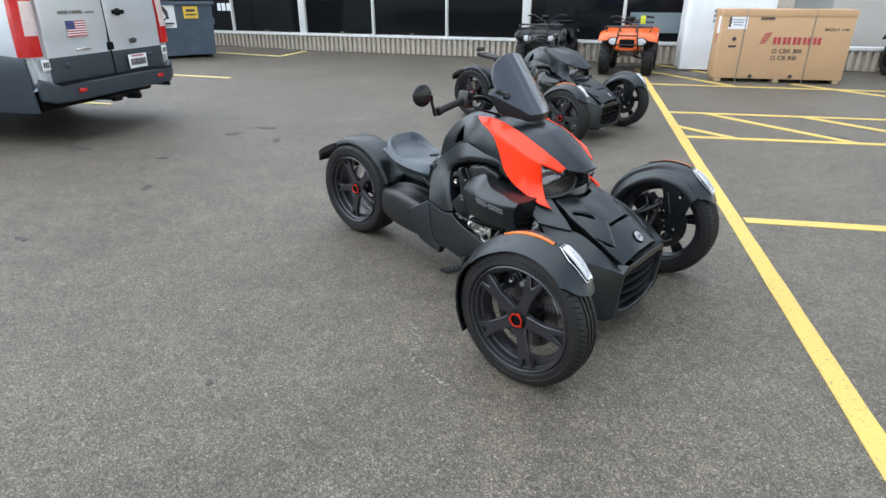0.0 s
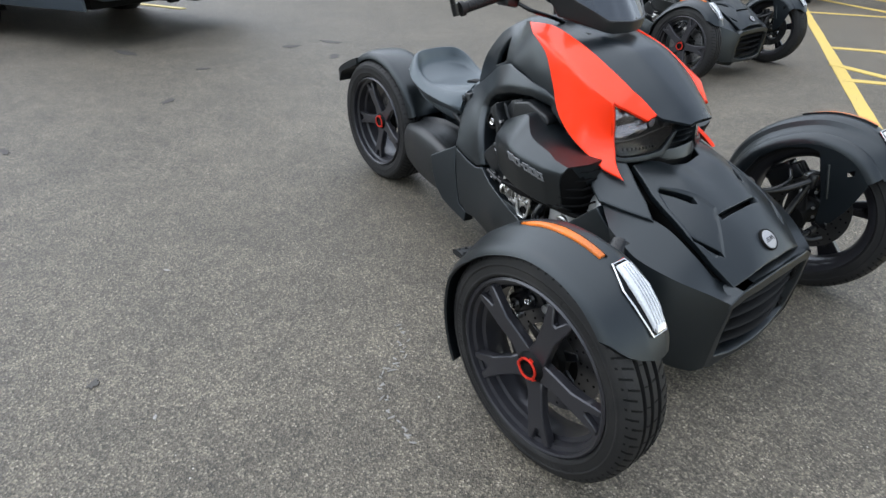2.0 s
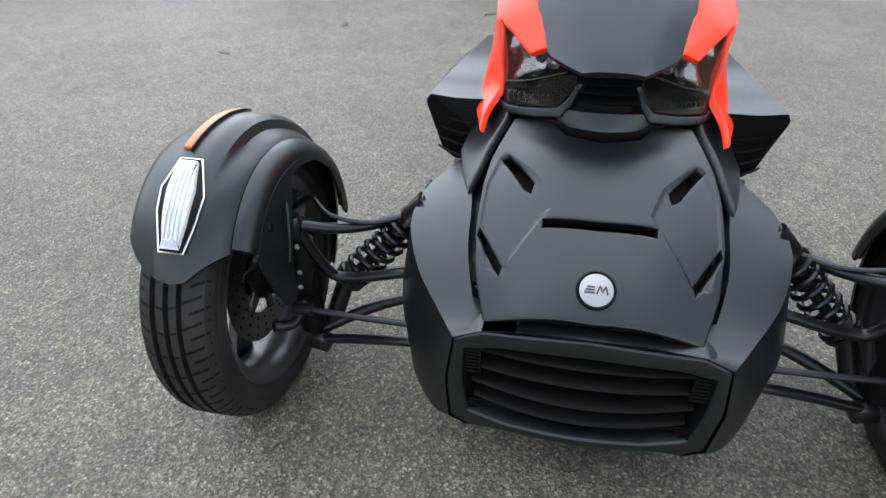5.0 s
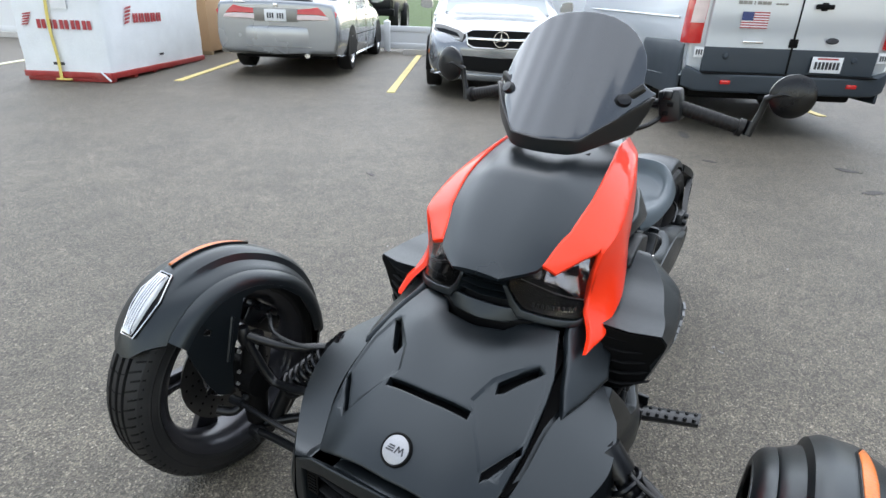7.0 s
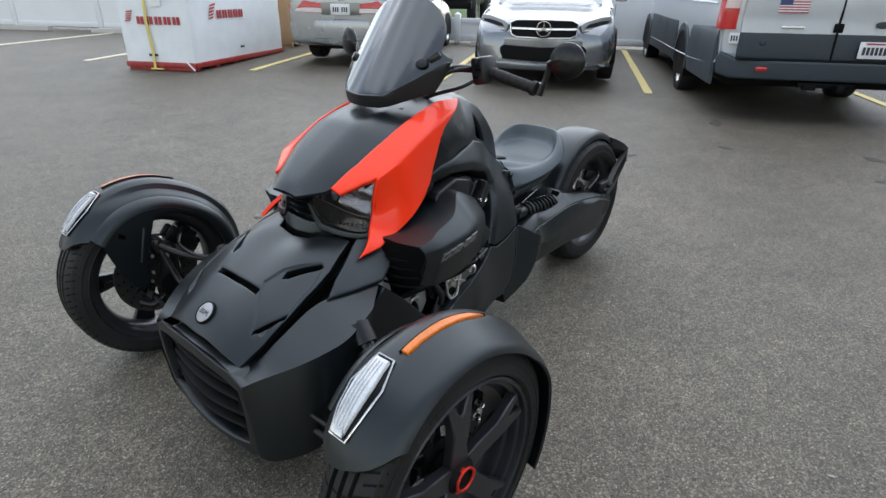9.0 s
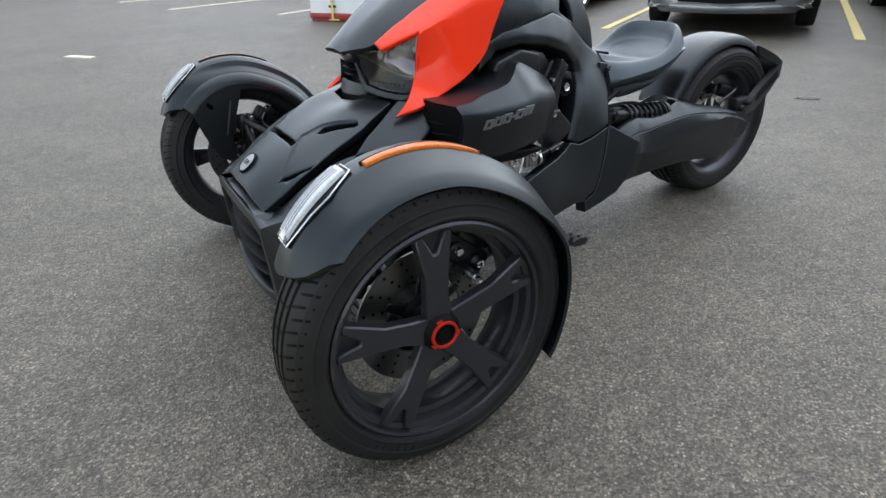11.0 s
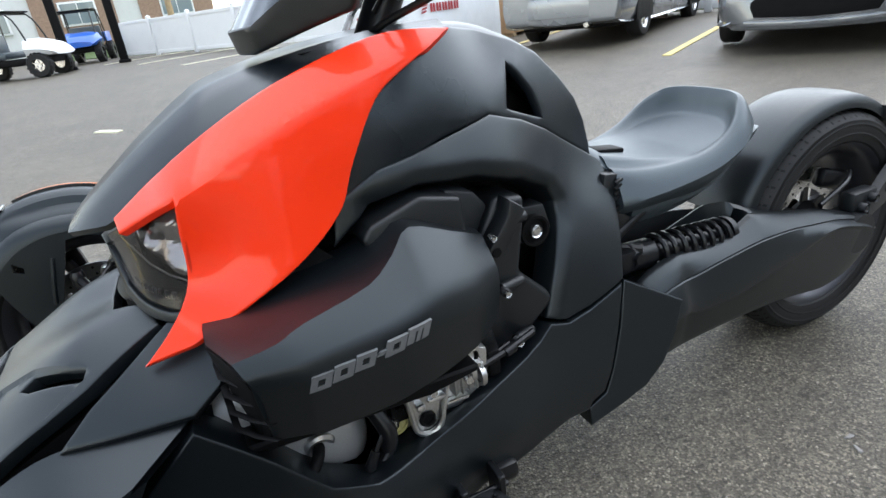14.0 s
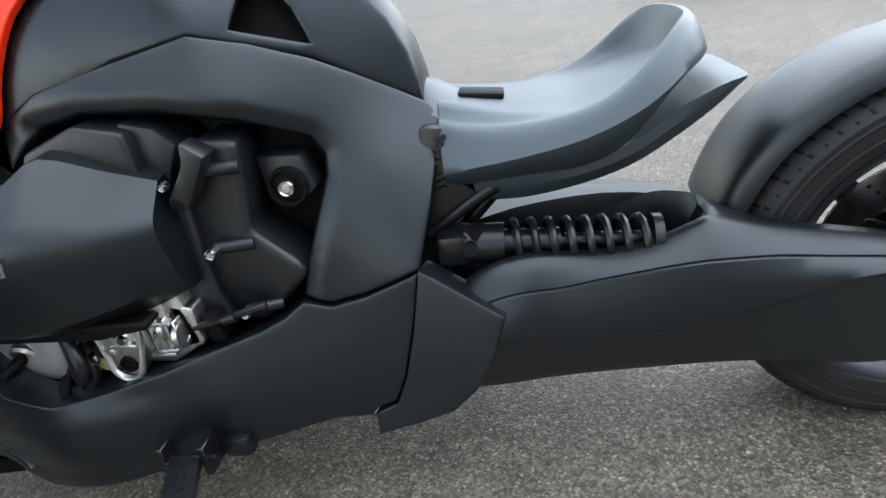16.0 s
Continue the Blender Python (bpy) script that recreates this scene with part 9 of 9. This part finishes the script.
fence = thing("fence_white", "white panel fence along the edge of the lot", "fence", Matrix(), kind="structure")
turn = math.atan2(ALONG.y, ALONG.x)
def fence_run(s0, s1, height, step):
    n = max(1, int((s1 - s0) / step))
    for i in range(n + 1):
        q = fence_at(s0 + (s1 - s0) * i / n)
        part("fence_post", xf(box(0.13, 0.13, height + 0.08, (0, 0, (height + 0.08) / 2), 0.012), Matrix.Translation(q) @ Matrix.Rotation(turn, 4, "Z")), M_WHITE, fence)
        part("post_cap", xf(lathe([(0.0001, 0.06), (0.1, 0.01), (0.1, 0.0), (0.0001, 0.0)], 4, "z"), Matrix.Translation(q + Vector((0, 0, height + 0.08))) @ Matrix.Rotation(turn + 0.785, 4, "Z")), M_WHITE, fence)
        if i < n:
            c = (q + fence_at(s0 + (s1 - s0) * (i + 1) / n)) / 2
            w = (s1 - s0) / n
            part("fence_panel", xf(box(w - 0.13, 0.03, height - 0.1, (0, 0, height / 2 + 0.02)), Matrix.Translation(c) @ Matrix.Rotation(turn, 4, "Z")), M_WHITE, fence)
            part("fence_rail", xf(join(box(w - 0.13, 0.06, 0.12, (0, 0, 0.12), 0.01), box(w - 0.13, 0.06, 0.12, (0, 0, height - 0.04), 0.01)), Matrix.Translation(c) @ Matrix.Rotation(turn, 4, "Z")), M_WHITE, fence)


fence_run(-14.0, 1.5, 1.5, 2.2)
fence_run(1.5, 7.5, 0.5, 2.0)
fence_run(7.5, 25.0, 1.25, 2.2)
for s0 in (2.2, 5.0, 8.4, 11.4, 14.4):
    q = fence_at(s0) - AWAY * 0.55
    q.z = rise(q.x, q.y) + 0.004
    stop = thing("wheel_stop", "pale concrete wheel stop at the head of a stall", "wheel stop", Matrix.Translation(q) @ Matrix.Rotation(turn, 4, "Z"), "wheel stops")
    part("block", loft([[(x, y, z) for y, z in ((-0.09, 0), (-0.07, 0.1), (0.07, 0.1), (0.09, 0))] for x in (-0.9, 0.9)], 1, 1), M_CONC, stop)
v = []
for a, b in ((-40, 0.6), (60, 0.6), (60, 40), (-40, 40)):
    q = F0 + ALONG * a + AWAY * b
    v.append((q.x, q.y, rise(q.x, q.y) + 0.02 + 0.01 * b))
lawn = part("lawn", (v + [(x, y, z - 0.6) for x, y, z in v], [[0, 1, 2, 3], [7, 6, 5, 4], [0, 4, 5, 1], [1, 5, 6, 2], [2, 6, 7, 3], [3, 7, 4, 0]]), M_GRASS, None)
tagged(lawn, "short green grass behind the fence", "lawn", kind="structure")
q = fence_at(4.6) + AWAY * 5.5
jeep = thing("off_roader", "dark off-roader parked behind the low wall", "car", Matrix.Translation((q.x, q.y, rise(q.x, q.y) + 0.05)) @ Matrix.Rotation(math.atan2(-AWAY.y, -AWAY.x), 4, "Z"))
part("body", join(box(3.8, 1.6, 0.6, (0, 0, 0.85), 0.06), box(0.12, 1.5, 0.45, (1.92, 0, 0.85), 0.03)), M_FRAME, jeep)
part("cabin", box(2.0, 1.5, 0.65, (-0.5, 0, 1.45), 0.12), M_GLASS, jeep)
part("bumper", box(0.16, 1.7, 0.18, (2.05, 0, 0.55), 0.03), M_DARK, jeep)
for s in (1, -1):
    part("headlamp", xf(lathe([(0.0001, 0.03), (0.1, 0.02), (0.1, -0.02), (0.0001, -0.02)], 20, "x"), Matrix.Translation((1.99, s * 0.5, 0.92))), M_DRL, jeep)
    for x in (1.3, -1.2):
        road_wheel(jeep, (x, s * 0.78, 0.4), 0.4, 0.26, M_DULL, s, 6)

house = thing("far_building", "two-storey pale building with brown brick corners behind the lot", "building", Matrix.Translation((5.5, -40, rise(5.5, -40) - 0.1)) @ Matrix.Rotation(0.1, 4, "Z"))
part("wall", box(22, 8, 6.5, (2, -4, 3.25)), M_SILL, house, "pale rendered wall")
for x in (-7.5, -2.0, 6.0):
    part("brick_panel", box(4.2, 0.12, 3.4, (x, 0.06, 1.7)), M_BRICK, house, "brown brick facing")
for x, z in ((-7.5, 2.3), (-2.2, 2.3), (2.2, 2.2), (8.5, 2.2), (-7.5, 5.2), (2.2, 5.2), (8.5, 5.2)):
    wd = part("window", box(1.9, 0.16, 1.3, (x, 0.1, z), 0.02), M_WHITE, house, "white-framed window")
    part("pane", box(0.82, 0.03, 1.08, (x - 0.44, 0.19, z)), M_PANE, wd)
    part("pane", box(0.82, 0.03, 1.08, (x + 0.44, 0.19, z)), M_PANE, wd)
part("roof", prism([(-9.5, 6.5), (13.5, 6.5), (12.5, 8.6), (-8.5, 8.6)], -8.4, 0.4, "xz"), M_DULL, house)
trunk = thing("utility_pole", "brown wooden pole by the grass", "pole", Matrix.Translation((-1.2, -30, rise(-1.2, -30))))
part("shaft", tube([(0, 0, -0.1), (0, 0, 7.5)], (0.15, 0.11), 14, 1), M_WOOD, trunk)


# ---- loose grit ----
M_GRIT = mat("pale_grit", (0.3, 0.285, 0.26), 0.85, var=0.5, grain=60.0, blotch=9.0, bump=0.3)
rng = random.Random(23)
gv, gf = [], []
for i in range(5200):
    x, y = rng.uniform(-3.6, 2.6), rng.uniform(-3.4, 3.4)
    r, turn_by = 0.0014 + 0.0026 * rng.random() ** 3, rng.uniform(0, 6.28)
    z, k = rise(x, y), len(gv)
    for a in (0, 1.7, 3.1, 4.6):
        q = r * rng.uniform(0.7, 1.4)
        gv.append((x + q * math.cos(a + turn_by), y + q * math.sin(a + turn_by), z - 0.001))
    gv.append((x, y, z + r * 0.8))
    gf += [[k, k + 1, k + 4], [k + 1, k + 2, k + 4], [k + 2, k + 3, k + 4], [k + 3, k, k + 4]]
tagged(part("loose_grit", (gv, gf), M_GRIT, None, solid=False), "pale loose grit scattered on the asphalt", "grit", kind="stuff")
